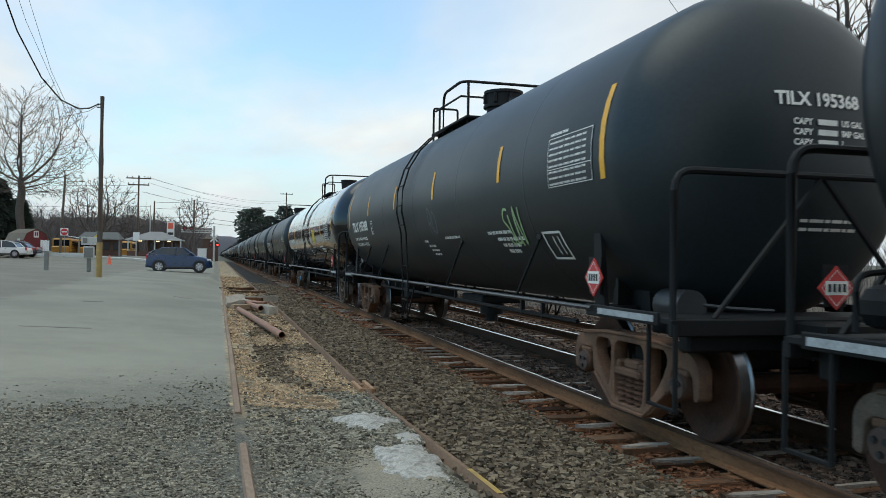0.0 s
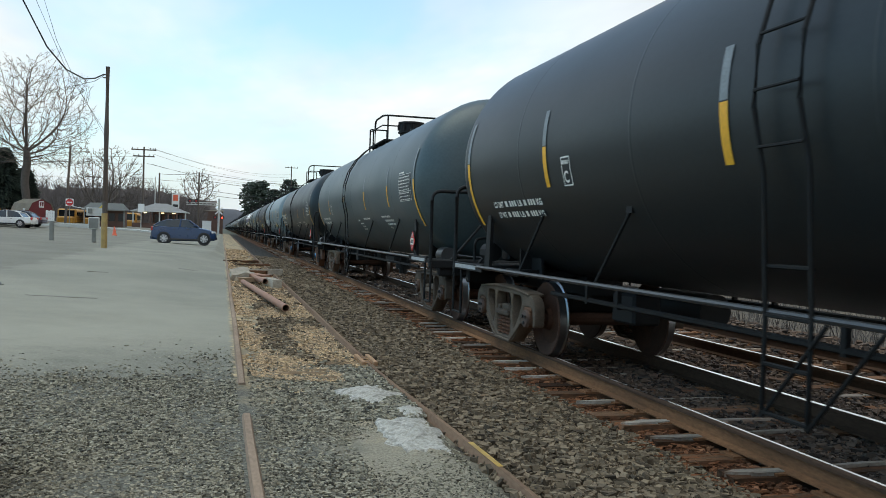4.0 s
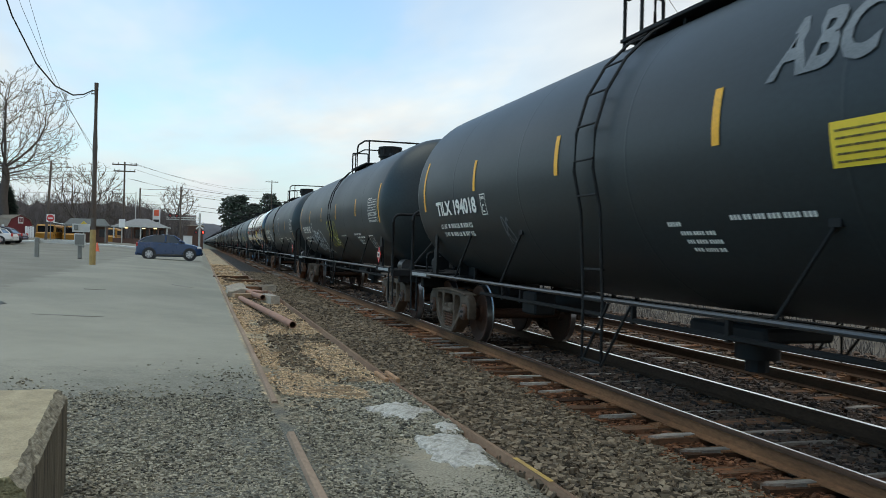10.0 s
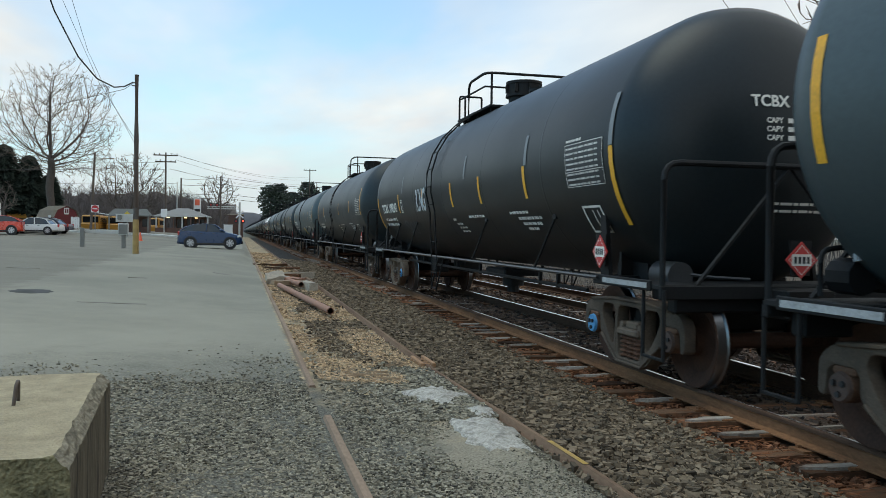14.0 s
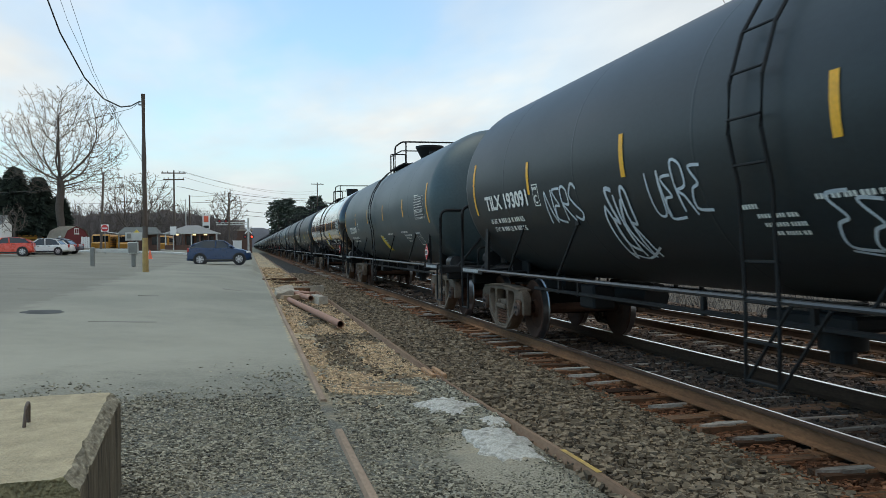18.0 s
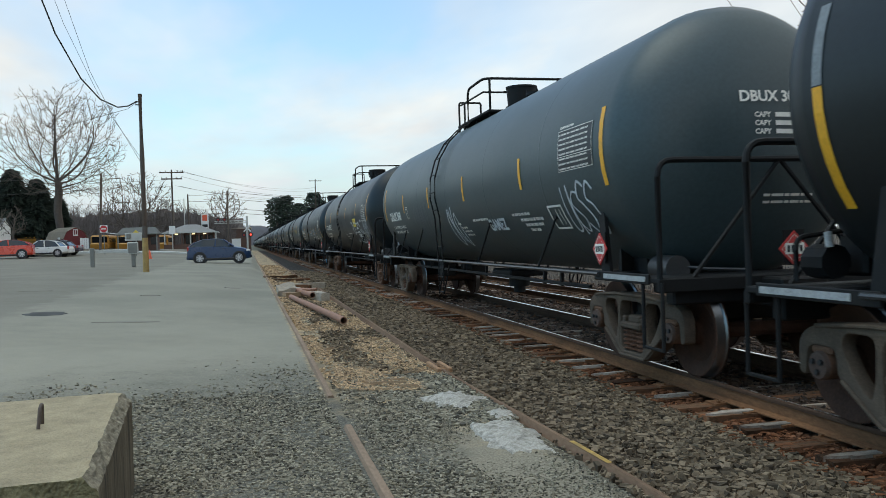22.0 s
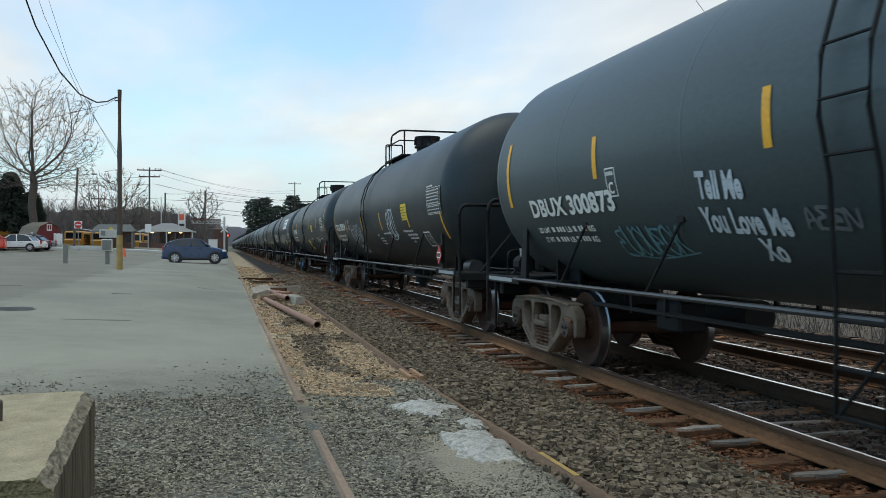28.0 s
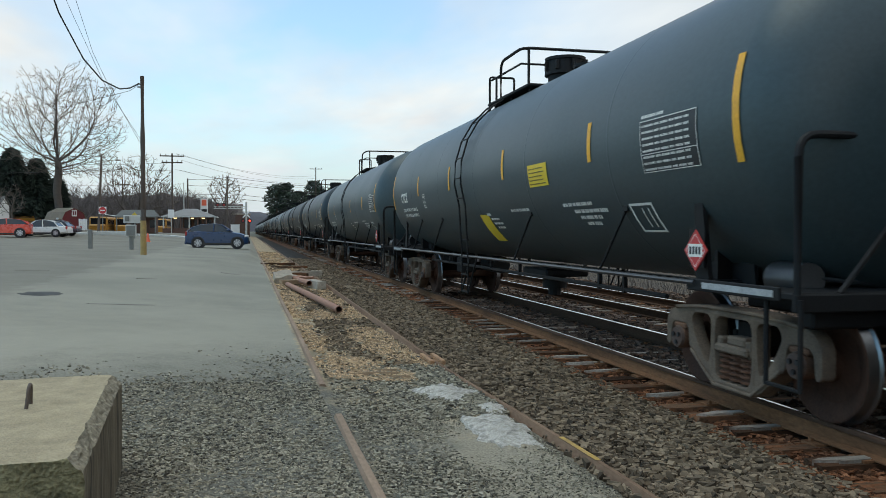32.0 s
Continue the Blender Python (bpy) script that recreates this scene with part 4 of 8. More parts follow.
def tank_car(tank_mat, frame_mat, cap_mats, label, dome="flared", far=False, fittings=0.0, long=False):
    car = thing("tank_car", 0, 0, 0, label=label, category="tank car", group="freight train")
    tank = new("tank", tank_mesh(tank_mat, tank_half(long)))
    tank.parent = car
    steel = M["car_steel"]
    for y in () if far else (-5.6, -2.8, 0.0, 2.8, 5.6):
        part("weld_seam", seam_mesh(y), tank_mat, tank)
    # stub sills, couplers and cradles
    for q in (-1, 1):
        bm = bmesh.new()
        add_box(bm, 0, q * 7.35, 0.93, 0.55, 2.6, 0.30, bevel=0.02)
        add_box(bm, 0, q * 8.18, 0.92, 2.5, 0.16, 0.20, bevel=0.02)
        add_box(bm, 0, q * 6.55, 1.06, 2.3, 0.5, 0.10, bevel=0.02)
        part("stub_sill", bm, steel, car)
        bm = bmesh.new()
        add_box(bm, 0, q * 8.50, 0.86, 0.16, 0.55, 0.18, bevel=0.02)
        add_box(bm, 0.05 * q, q * 8.78, 0.86, 0.30, 0.22, 0.28, bevel=0.05)
        part("coupler", bm, M["truck_rust"], car)
        # saddle plates rising to the tank over the truck
        for s in (-1, 1):
            bm = bmesh.new()
            out = [(q * 6.2, 0.98), (q * 7.0, 0.98), (q * 6.95, 1.35), (q * 6.6, 1.45), (q * 6.25, 1.35)]
            add_prism(bm, out, s * 0.80, s * 0.84)
            add_box(bm, s * 0.80, q * 6.6, 1.30, 0.4, 0.05, 0.6)
            part("saddle", bm, steel, car)
        # end deck
        bm = bmesh.new()
        add_box(bm, 0, q * 7.98, 1.08, 2.9, 0.66, 0.06, bevel=0.012)
        add_box(bm, 0, q * 8.30, 1.03, 2.9, 0.06, 0.14, bevel=0.01)
        part("end_deck", bm, M["grating"], car)
        # hoop rail right across the end, with braces
        bm = bmesh.new()
        add_tube(bm, rounded([(-1.42, q * 8.30, 1.0), (-1.42, q * 8.30, 2.31), (1.42, q * 8.30, 2.31), (1.42, q * 8.30, 1.0)], 0.17), 0.032, 8)
        for s in (-1, 1):
            add_cyl(bm, (s * 1.04, q * 8.29, 1.10), (s * 0.02, q * 8.29, 2.29), 0.026, 6)
        part("end_rail", bm, steel, car)
        for s in () if far else (-1, 1):
            # corner step
            bm = bmesh.new()
            for yy in (7.94, 8.34):
                add_cyl(bm, (s * 1.42, q * yy, 0.36), (s * 1.42, q * yy, 1.06), 0.02, 6)
            for z in (0.37,):
                add_cyl(bm, (s * 1.42, q * 7.94, z), (s * 1.42, q * 8.34, z), 0.018, 6)
            part("corner_step", bm, steel, car)
            # folded gusset between sill and tank
            bm = bmesh.new()
            add_prism(bm, [(q * 6.84, 1.06), (q * 7.06, 1.06), (q * 6.93, 1.86), (q * 6.80, 1.88)], s * 1.32, s * 1.365)
            add_prism(bm, [(q * 6.76, 1.84), (q * 7.22, 1.86), (q * 7.22, 1.93), (q * 6.78, 1.93)], s * 1.16, s * 1.37)
            part("gusset", bm, steel, car)
            bm = bmesh.new()
            add_box(bm, s * 1.455, q * 7.50, 1.09, 0.03, 1.30, 0.11, bevel=0.008)
            part("sill_channel", bm, steel, car)
            bm = bmesh.new()
            add_box(bm, s * 1.474, q * 7.60, 1.09, 0.008, 0.98, 0.055)
            part("sill_strip", bm, M["mark_dull"], car, "pale reflective strip")
    # hazard placards: one on the near side by the gusset, one on each end
    placard(car, pose(-1.43, -6.93, 1.40))
    placard(car, pose(0.15, -8.30, 1.36, 0, 0, 90))
    placard(car, pose(-0.15, 8.30, 1.36, 0, 0, -90))
    # hand brake and valve gear on the far deck
    bm = bmesh.new()
    add_box(bm, -0.55, 7.95, 1.35, 0.35, 0.3, 0.35, bevel=0.03)
    add_cyl(bm, (-0.95, 7.85, 1.3), (-0.95, 8.1, 1.3), 0.14, 10)
    add_cyl(bm, (-0.2, 7.95, 1.12), (-0.2, 7.95, 1.75), 0.05, 8)
    add_box(bm, 0.3, 7.95, 1.5, 0.3, 0.3, 0.5, bevel=0.03)
    add_tube(bm, rounded([(-1.2, 8.0, 1.15), (-1.2, 8.0, 1.5), (-0.6, 8.1, 1.55), (-0.2, 8.0, 1.4)], 0.1), 0.022, 6)
    part("brake_valve", bm, steel, car)
    bm = bmesh.new()
    for x, y, z in ((-0.75, 7.78, 1.52), (-0.35, 7.85, 1.36), (-1.05, 7.80, 1.42)):
        add_cyl(bm, (x, y, z), (x, y + 0.02, z + 0.12), 0.03, 8)
    tagged(part("valve_fitting", bm, M["mark_dull"], car, "pale metal pipe fittings"), kind="stuff")
    bm = bmesh.new()
    seg = 18
    add_tube(bm, [(0.75 + 0.27 * math.cos(2 * math.pi * k / seg), 8.2, 1.95 + 0.27 * math.sin(2 * math.pi * k / seg)) for k in range(seg + 1)], 0.02, 6)
    for k in range(4):
        a = math.pi * k / 2 + 0.4
        add_cyl(bm, (0.75, 8.2, 1.95), (0.75 + 0.27 * math.cos(a), 8.2, 1.95 + 0.27 * math.sin(a)), 0.014, 6)
    part("brake_wheel", bm, steel, car)
    bm = bmesh.new()
    add_cyl(bm, (-0.95, -7.45, 1.17), (-0.95, -7.85, 1.17), 0.15, 16)
    add_tube(bm, [(-0.95, -7.8, 1.2), (-0.6, -7.9, 1.16), (-0.2, -7.95, 1.14)], 0.02, 6)
    part("deck_reservoir", bm, M["rail_grey"], car)
    # long side rails on struts
    for s in (-1, 1):
        bm = bmesh.new()
        add_cyl(bm, (s * 1.48, -7.0, 1.11), (s * 1.48, 7.0, 1.11), 0.025, 8)
        part("side_rail", bm, M["rail_grey"], car)
        for y in () if far else (-5.0, -2.0, 3.4, 5.4):
            bm = bmesh.new()
            add_cyl(bm, (s * 1.48, y, 1.11), (s * 1.36, y - 0.42, 1.80), 0.017, 6)
            add_box(bm, s * 1.36, y - 0.44, 1.83, 0.04, 0.11, 0.06)
            part("rail_strut", bm, steel, car)
    # underframe pipework and bottom outlet
    bm = bmesh.new()
    for x, z in ((-0.95, 0.86), (0.95, 0.86)):
        add_cyl(bm, (x, -5.6, z), (x, 5.6, z), 0.028, 6)
    for y in (-4.6, -3.9, -0.8, 0.8, 3.9, 4.6):
        add_box(bm, -0.95, y, 0.95, 0.05, 0.05, 0.26)
        add_box(bm, 0.95, y, 0.95, 0.05, 0.05, 0.26)
    part("brake_pipe", bm, steel, car)
    bm = bmesh.new()
    add_cyl(bm, (0, 0, 0.55), (0, 0, 0.98), 0.22, 12)
    add_box(bm, 0, 0.0, 0.84, 0.8, 1.2, 0.14, bevel=0.03)
    add_cyl(bm, (0, 0, 0.42), (0, 0, 0.56), 0.12, 10)
    part("bottom_outlet", bm, steel, car)
    bm = bmesh.new()
    add_cyl(bm, (0.35, 4.1, 0.78), (0.35, 5.2, 0.78), 0.2, 12)
    add_box(bm, -0.4, 4.5, 0.78, 0.35, 0.5, 0.35, bevel=0.03)
    part("air_reservoir", bm, steel, car)
    # side ladders just off the middle
    for s in (-1, 1):
        bm = bmesh.new()
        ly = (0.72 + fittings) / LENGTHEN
        for q in (-0.21, 0.21):
            pts = [(s * 1.50, ly + q, 0.42), (s * 1.50, ly + q, 1.1)]
            for k in range(8):
                p = on_tank(ly + q, -0.6 + 2.75 * k / 7, s, 0.09)
                pts.append(tuple(p))
            add_tube(bm, pts, 0.017, 6)
        for k in range(4):
            z = 0.45 + 0.32 * k
            add_cyl(bm, (s * 1.5, ly - 0.21, z), (s * 1.5, ly + 0.21, z), 0.016, 6)
        for k in range(8):
            h = -0.45 + 0.35 * k
            add_cyl(bm, on_tank(ly - 0.21, h, s, 0.09), on_tank(ly + 0.21, h, s, 0.09), 0.012, 6)
        for q in (-0.21, 0.21):
            add_cyl(bm, (s * 1.5, ly + q, 0.42), (s * 1.5, ly + q - 0.55, 1.08), 0.016, 6)
        part("ladder", bm, steel, car)
    # walkway and rails round the fittings on top
    bm = bmesh.new()
    zt = TANK_C + TANK_R
    zw = zt - 0.16
    for s in (-1, 1):
        add_box(bm, s * 0.66, 0.15, zw + 0.06, 0.34, 2.3, 0.045, bevel=0.008)
        for y in (-0.8, 0.15, 1.1):
            add_box(bm, s * 0.72, y, zw - 0.06, 0.05, 0.05, 0.22)
    add_box(bm, 0, 1.0, zt + 0.03, 1.2, 0.4, 0.045, bevel=0.008)
    part("walkway", bm, M["grating"], car)
    bm = bmesh.new()
    rz = zt + 0.64
    add_tube(bm, rounded([(-0.76, 0.68, zw), (-0.76, 0.68, rz - 0.02), (-0.74, -0.45, rz), (1.05, -0.45, rz), (1.05, 0.68, rz - 0.02), (1.05, 0.68, zw)], 0.2), 0.027, 6)
    for x, y in ((-0.62, -0.45), (0.85, -0.45), (1.05, 0.1)):
        add_cyl(bm, (x, y, zw), (x, y, rz - 0.01), 0.024, 6)
    add_tube(bm, [(-0.76, 1.25, zt + 0.38), (-0.76, -0.45, zt + 0.36), (1.05, -0.45, zt + 0.36), (1.05, 1.25, zt + 0.38)], 0.02, 6)
    part("top_rail", bm, steel, car)
    bm = bmesh.new()
    add_tube(bm, rounded([(-0.80, 1.25, zw - 0.12), (-0.80, 1.25, zt + 0.44), (-0.30, 1.25, zt + 0.44), (-0.30, 1.25, zt)], 0.05), 0.022, 6)
    add_cyl(bm, (-0.76, 0.95, zw), (-0.76, 0.95, zt + 0.38), 0.022, 6)
    part("landing_gate", bm, steel, car)
    bm = bmesh.new()
    yd = -1.05 if dome == "flared" else -0.6
    if dome == "flared":
        add_cyl(bm, (0, yd, zt - 0.1), (0, yd, zt + 0.10), 0.27, 24)
        add_cyl(bm, (0, yd, zt + 0.10), (0, yd, zt + 0.37), 0.28, 24, 0.42)
        add_cyl(bm, (0, yd, zt + 0.37), (0, yd, zt + 0.43), 0.43, 24)
    elif dome == "drum":
        add_cyl(bm, (0, yd, zt - 0.1), (0, yd, zt + 0.15), 0.30, 24)
        add_cyl(bm, (0, yd, zt + 0.15), (0, yd, zt + 0.19), 0.36, 24)
        add_cyl(bm, (0, yd, zt + 0.19), (0, yd, zt + 0.40), 0.33, 24)
        add_cyl(bm, (0, yd, zt + 0.40), (0, yd, zt + 0.45), 0.355, 24)
        for k in range(8):
            a = math.pi * k / 4
            add_box(bm, 0.35 * math.cos(a), yd + 0.35 * math.sin(a), zt + 0.30, 0.05, 0.05, 0.16)
    else:
        add_cyl(bm, (0, yd, zt - 0.1), (0, yd, zt + 0.05), 0.32, 22)
        add_cyl(bm, (0, yd, zt + 0.05), (0, yd, zt + 0.40), 0.28, 22, 0.30)
        add_cyl(bm, (0, yd, zt + 0.40), (0, yd, zt + 0.44), 0.315, 22)
    add_cyl(bm, (-0.32, yd, zt + 0.34), (-0.38, yd, zt + 0.34), 0.02, 6)
    part("valve_housing", bm, steel, car)
    bm = bmesh.new()
    ym = yd - 0.95
    add_cyl(bm, (0, ym, zt - 0.05), (0, ym, zt + 0.10), 0.20, 16)
    add_cyl(bm, (0, ym, zt + 0.10), (0, ym, zt + 0.15), 0.24, 16)
    for k in range(6):
        a = math.pi * k / 3
        add_cyl(bm, (0.22 * math.cos(a), ym + 0.22 * math.sin(a), zt + 0.05), (0.22 * math.cos(a), ym + 0.22 * math.sin(a), zt + 0.19), 0.02, 6)
    part("manway", bm, steel, car)
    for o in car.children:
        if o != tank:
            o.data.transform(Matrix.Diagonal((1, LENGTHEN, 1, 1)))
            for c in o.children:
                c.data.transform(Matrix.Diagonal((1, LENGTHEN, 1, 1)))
            if o.name.split(".")[0] in ("walkway", "top_rail", "landing_gate", "valve_housing", "manway"):
                o.location.y = 0.15 + fittings
    for q in (-1, 1):
        build_truck(car, q * TRUCK_Y, frame_mat, cap_mats if q < 0 else cap_mats[::-1], not far)
    return car


CARS = []  # (index, thing)
CAR_INFO = {
    -1: ("black", "", "w"), 0: ("black", "TILX 195368", "y"), 1: ("gloss", "TILX 199151", "y"), 2: ("black", "TCBX 197588", "w"), 3: ("black", "TCBX 199161", "w"),
    4: ("black", "", "w"), 5: ("slate", "", "w"), 6: ("black", "TCBX 199022", "w"), 7: ("grey", "DBUX 300412", "y"), 8: ("brown", "CTCX 733011", "y"), 9: ("slate", "TILX 198640", "y"),
    10: ("gloss", "TAEX 1131", "y"), 11: ("black", "TILX 194018", "y"), 12: ("black", "TILX 195143", "y"), 13: ("black", "TILX 193049", "y"), 14: ("gloss", "TILX 199009", "y"),
    15: ("slate", "DBUX 310171", "y"), 16: ("black", "TCBX 198243", "w"), 17: ("black", "", "y"), 18: ("slate", "CTCX 302123", "y"), 19: ("black", "CTCX 300700", "y"), 20: ("black", "TILX 193091", "y"),
    21: ("slate", "CTCX 301097", "y"), 22: ("gloss", "CTCX 731724", "y"), 23: ("black", "TCBX 198184", "w"), 24: ("black", "TCBX 198181", "w"), 25: ("slate", "DBUX 300", "y"),
    26: ("jet", "TCBX 197623", "y"), 27: ("black", "TCBX 198154", "w"), 28: ("jet", "TCBX 197648", "y"), 29: ("black", "", "y"), 30: ("black", "", "y"), 31: ("slate", "DBUX 300873", "y"),
    32: ("black", "TILX 192919", "y"), 33: ("black", "TILX 199832", "y"), 34: ("black", "TILX 191776", "y"), 35: ("black", "CTCX 733255", "y"), 36: ("slate", "CTCX", "y"),
}
PAINT = {"jet": ("tank_jet", "truck_dark", "jet black tank car with white lettering and amber reflector strips"), "black": ("tank_black", "truck_dark", "black tank car with white lettering and amber reflector strips"), "slate": ("tank_slate", "truck_dark", "dust-dulled slate black tank car with amber reflector strips"),
         "gloss": ("tank_gloss", "truck_dark", "glossy new black tank car mirroring the sky, with yellow panels"), "grey": ("tank_grey", "truck_dark", "blue-grey tank car with black and yellow panels"),
         "brown": ("tank_brown", "truck_rust", "faded brownish black tank car with rusty trucks")}
BLUE_CAPS = {1: (0, 1), 6: (0, 1), 14: (1, 1), 16: (0, 1), 23: (0, 1), 27: (0, 1), 33: (1, 1)}


# how far the ladder and the gear on top sit from the middle
FITTINGS = {1: -0.75, 9: -0.95, 12: -1.4, 15: -0.75, 19: -0.15, 20: -1.65, 21: -0.3}
LONG = (1, 7, 9, 10, 14, 15, 21, 22, 33, 36)


def make_cars():
    masters = {}
    for k in range(-1, 59):
        paint, number, strip = CAR_INFO.get(k, (("black", "slate", "black", "brown", "black", "slate")[k % 6], "", "y"))
        tank_mat, frame_mat, label = PAINT[paint]
        if strip == "w" and paint == "black":
            tank_mat, paint = "tank_jet", "jet"
        if k in (0, 2, 6, 13, 26):
            frame_mat = "truck_rust"
        if k in (14, 33):
            frame_mat = "truck_slate"
        blue = BLUE_CAPS.get(k, (0, 0))
        dome = "straight" if paint == "gloss" or k in (7, 18, 25, 31) else "flared" if k in (8, 21, 35) else "drum"
        far = k > 46
        fittings = FITTINGS.get(k, 0.0)
        key = (paint, frame_mat, blue, dome, far, fittings, k in LONG)
        if key not in masters:
            caps = [M["cap_blue"] if b else M["cap_rust"] for b in blue]
            masters[key] = tank_car(M[tank_mat], M[frame_mat], caps, label, dome, far, fittings, k in LONG)
            car = masters[key]
        else:
            car = copy_thing(masters[key], pose(0, 0, 0))
        CARS.append((k, car))


make_cars()
MARKED = [(k, car, next(o for o in car.children if o.name.startswith("tank"))) for k, car in CARS]


YELLOW = {1: (-2.37, 0.68, -0.58, 0.47), 7: (-3.51, 0.69, -0.95, 0.30), 8: (-2.8, 0.75, -0.93, 0.30), 9: (-2.72, 0.75, -0.47, 0.30), 10: (-2.32, 0.75, -0.64, 0.47), 11: (-2.68, 0.78, -0.48, 0.30), 14: (-2.5, 0.65, -0.6, 0.44), 15: (-2.86, 0.67, -0.79, 0.30), 20: (-3.27, 0.61, -0.41, 0.28), 22: (-2.78, 0.6, -0.83, 0.37),
          26: (-3.8, 0.78, -0.53, 0.31), 28: (-3.3, 0.8, -0.28, 0.28), 32: (-4.2, 0.6, -0.5, 0.37), 33: (-2.58, 0.6, -0.44, 0.31), 34: (-3.25, 0.6, -1.11, 0.33), 35: (-3.0, 0.73, -1.11, 0.29), 36: (-2.94, 0.75, -0.46, 0.31)}
YELLOW_LOW = {8: -0.62, 10: 0.0, 14: -0.3, 18: 0.1, 21: -0.2, 22: -0.15, 33: 0.14, 35: -0.4, 36: 0.1}
# spray paint: far and near end along the tank, low and high edge, colour, letters, seed
TAGS = {0: [(-4.72, -5.3, -1.0, -0.47, "green", 3, 5), (-1.05, -1.5, -0.7, -0.26, "faint", 2, 7)], 2: [(0.4, -0.35, -0.8, -0.32, "faint", 3, 122)], 3: [(-0.1, -0.5, -1.2, -1.0, "faint", 2, 121)], 11: [(3.6, 3.35, -1.05, -0.58, "faint", 2, 123)],
        12: [(4.95, 4.35, -1.1, -0.72, "white", 3, 10), (0.6, -1.2, -1.25, -0.35, "yellow", 5, 12)],
        13: [(4.0, 3.25, -1.2, -0.42, "white", 4, 21), (-0.5, -1.6, -1.15, 0.36, "white", 1, 23)], 16: [(4.4, 3.3, -1.15, -0.75, "faint", 3, 31)],
        20: [(3.9, 2.75, -0.86, -0.3, "white", 4, 41), (2.2, 1.45, -1.39, -0.53, "white", 4, 42), (0.95, -0.1, -0.9, -0.35, "white", 4, 43), (-1.5, -2.7, -1.32, -0.75, "white", 4, 44), (-4.1, -5.2, -0.93, -0.47, "white", 3, 45)],
        23: [(-2.53, -3.64, -0.78, -0.22, "yellow", 6, 51), (0.8, -0.3, -1.15, -0.5, "white", 3, 53)], 24: [(4.0, 3.0, -1.08, -0.62, "white", 4, 54), (1.45, 0.6, -1.39, -0.54, "white", 4, 55), (-2.9, -3.7, -1.14, -0.56, "white", 4, 56)],
        25: [(3.5, 1.6, -1.15, -0.26, "faint", 7, 61), (0.25, -0.5, -1.38, -0.52, "white", 3, 62), (-6.2, -7.2, -1.15, -0.45, "white", 4, 63)], 26: [(-6.45, -7.4, -1.05, -0.42, "white", 4, 72), (-0.2, -0.9, -0.8, -0.4, "faint", 3, 73)],
        27: [(0.35, -1.5, -0.72, -0.36, "white", 6, 81), (-1.6, -3.9, -0.62, -0.28, "white", 6, 82), (-2.9, -3.8, -0.95, -0.62, "white", 3, 84), (1.9, 1.2, -1.2, -0.4, "faint", 3, 83)], 31: [(4.55, 3.2, -1.3, -0.92, "teal", 7, 91), (1.45, 0.9, -1.02, -0.82, "faint", 4, 92), (-3.0, -4.8, -1.2, -0.66, "teal", 6, 93)],
        32: [(3.95, 2.0, -1.08, -0.45, "white", 6, 101), (3.6, 2.6, -1.48, -1.12, "white", 3, 103), (-2.3, -3.2, -0.95, -0.2, "white", 4, 102)], 34: [(0.0, -1.4, -1.17, -0.5, "white", 4, 111), (-1.8, -3.7, -0.76, -0.3, "white", 6, 112)]}


def spline(ctrl, closed=False, n=7):
    pts, m = [], len(ctrl)
    for i in range(m if closed else m - 1):
        a, b, c, d = [ctrl[q % m] if closed else ctrl[min(max(q, 0), m - 1)] for q in (i - 1, i, i + 1, i + 2)]
        for j in range(n):
            t = j / n
            pts.append(tuple(0.5 * (2 * b[e] + (c[e] - a[e]) * t + (2 * a[e] - 5 * b[e] + 4 * c[e] - d[e]) * t * t + (3 * b[e] - a[e] - 3 * c[e] + d[e]) * t ** 3) for e in (0, 1)))
    return pts + [ctrl[0] if closed else ctrl[-1]]


# hand-drawn letter strokes in a unit box, drawn from the far side to the near side
LETTERS = [
    [(1, 0.9), (0.4, 1), (0, 0.72), (0.5, 0.5), (1, 0.25), (0.6, 0), (0, 0.12)],
    [(0.05, 0), (0, 1), (0.8, 0.92), (0.75, 0.55), (0.05, 0.5), (0.5, 0.35), (1, 0)],
    [(1, 1), (0.15, 0.92), (0.65, 0.56), (0.1, 0.5), (0, 0.1), (1, 0)],
    [(0.5, 1), (0.05, 0.75), (0, 0.3), (0.45, 0), (0.95, 0.25), (1, 0.7), (0.5, 1)],
    [(0, 0), (0.45, 1), (0.95, 0), (0.75, 0.42), (0.15, 0.38)],
    [(0, 1), (0.05, 0), (0.1, 0.5), (0.95, 1), (0.3, 0.55), (1, 0)],
    [(0, 0), (0.08, 1), (0.8, 0.05), (0.95, 1)],
    [(0, 1), (0.1, 0.15), (0.5, 0), (0.85, 0.2), (0.95, 1), (1, 0)],
]


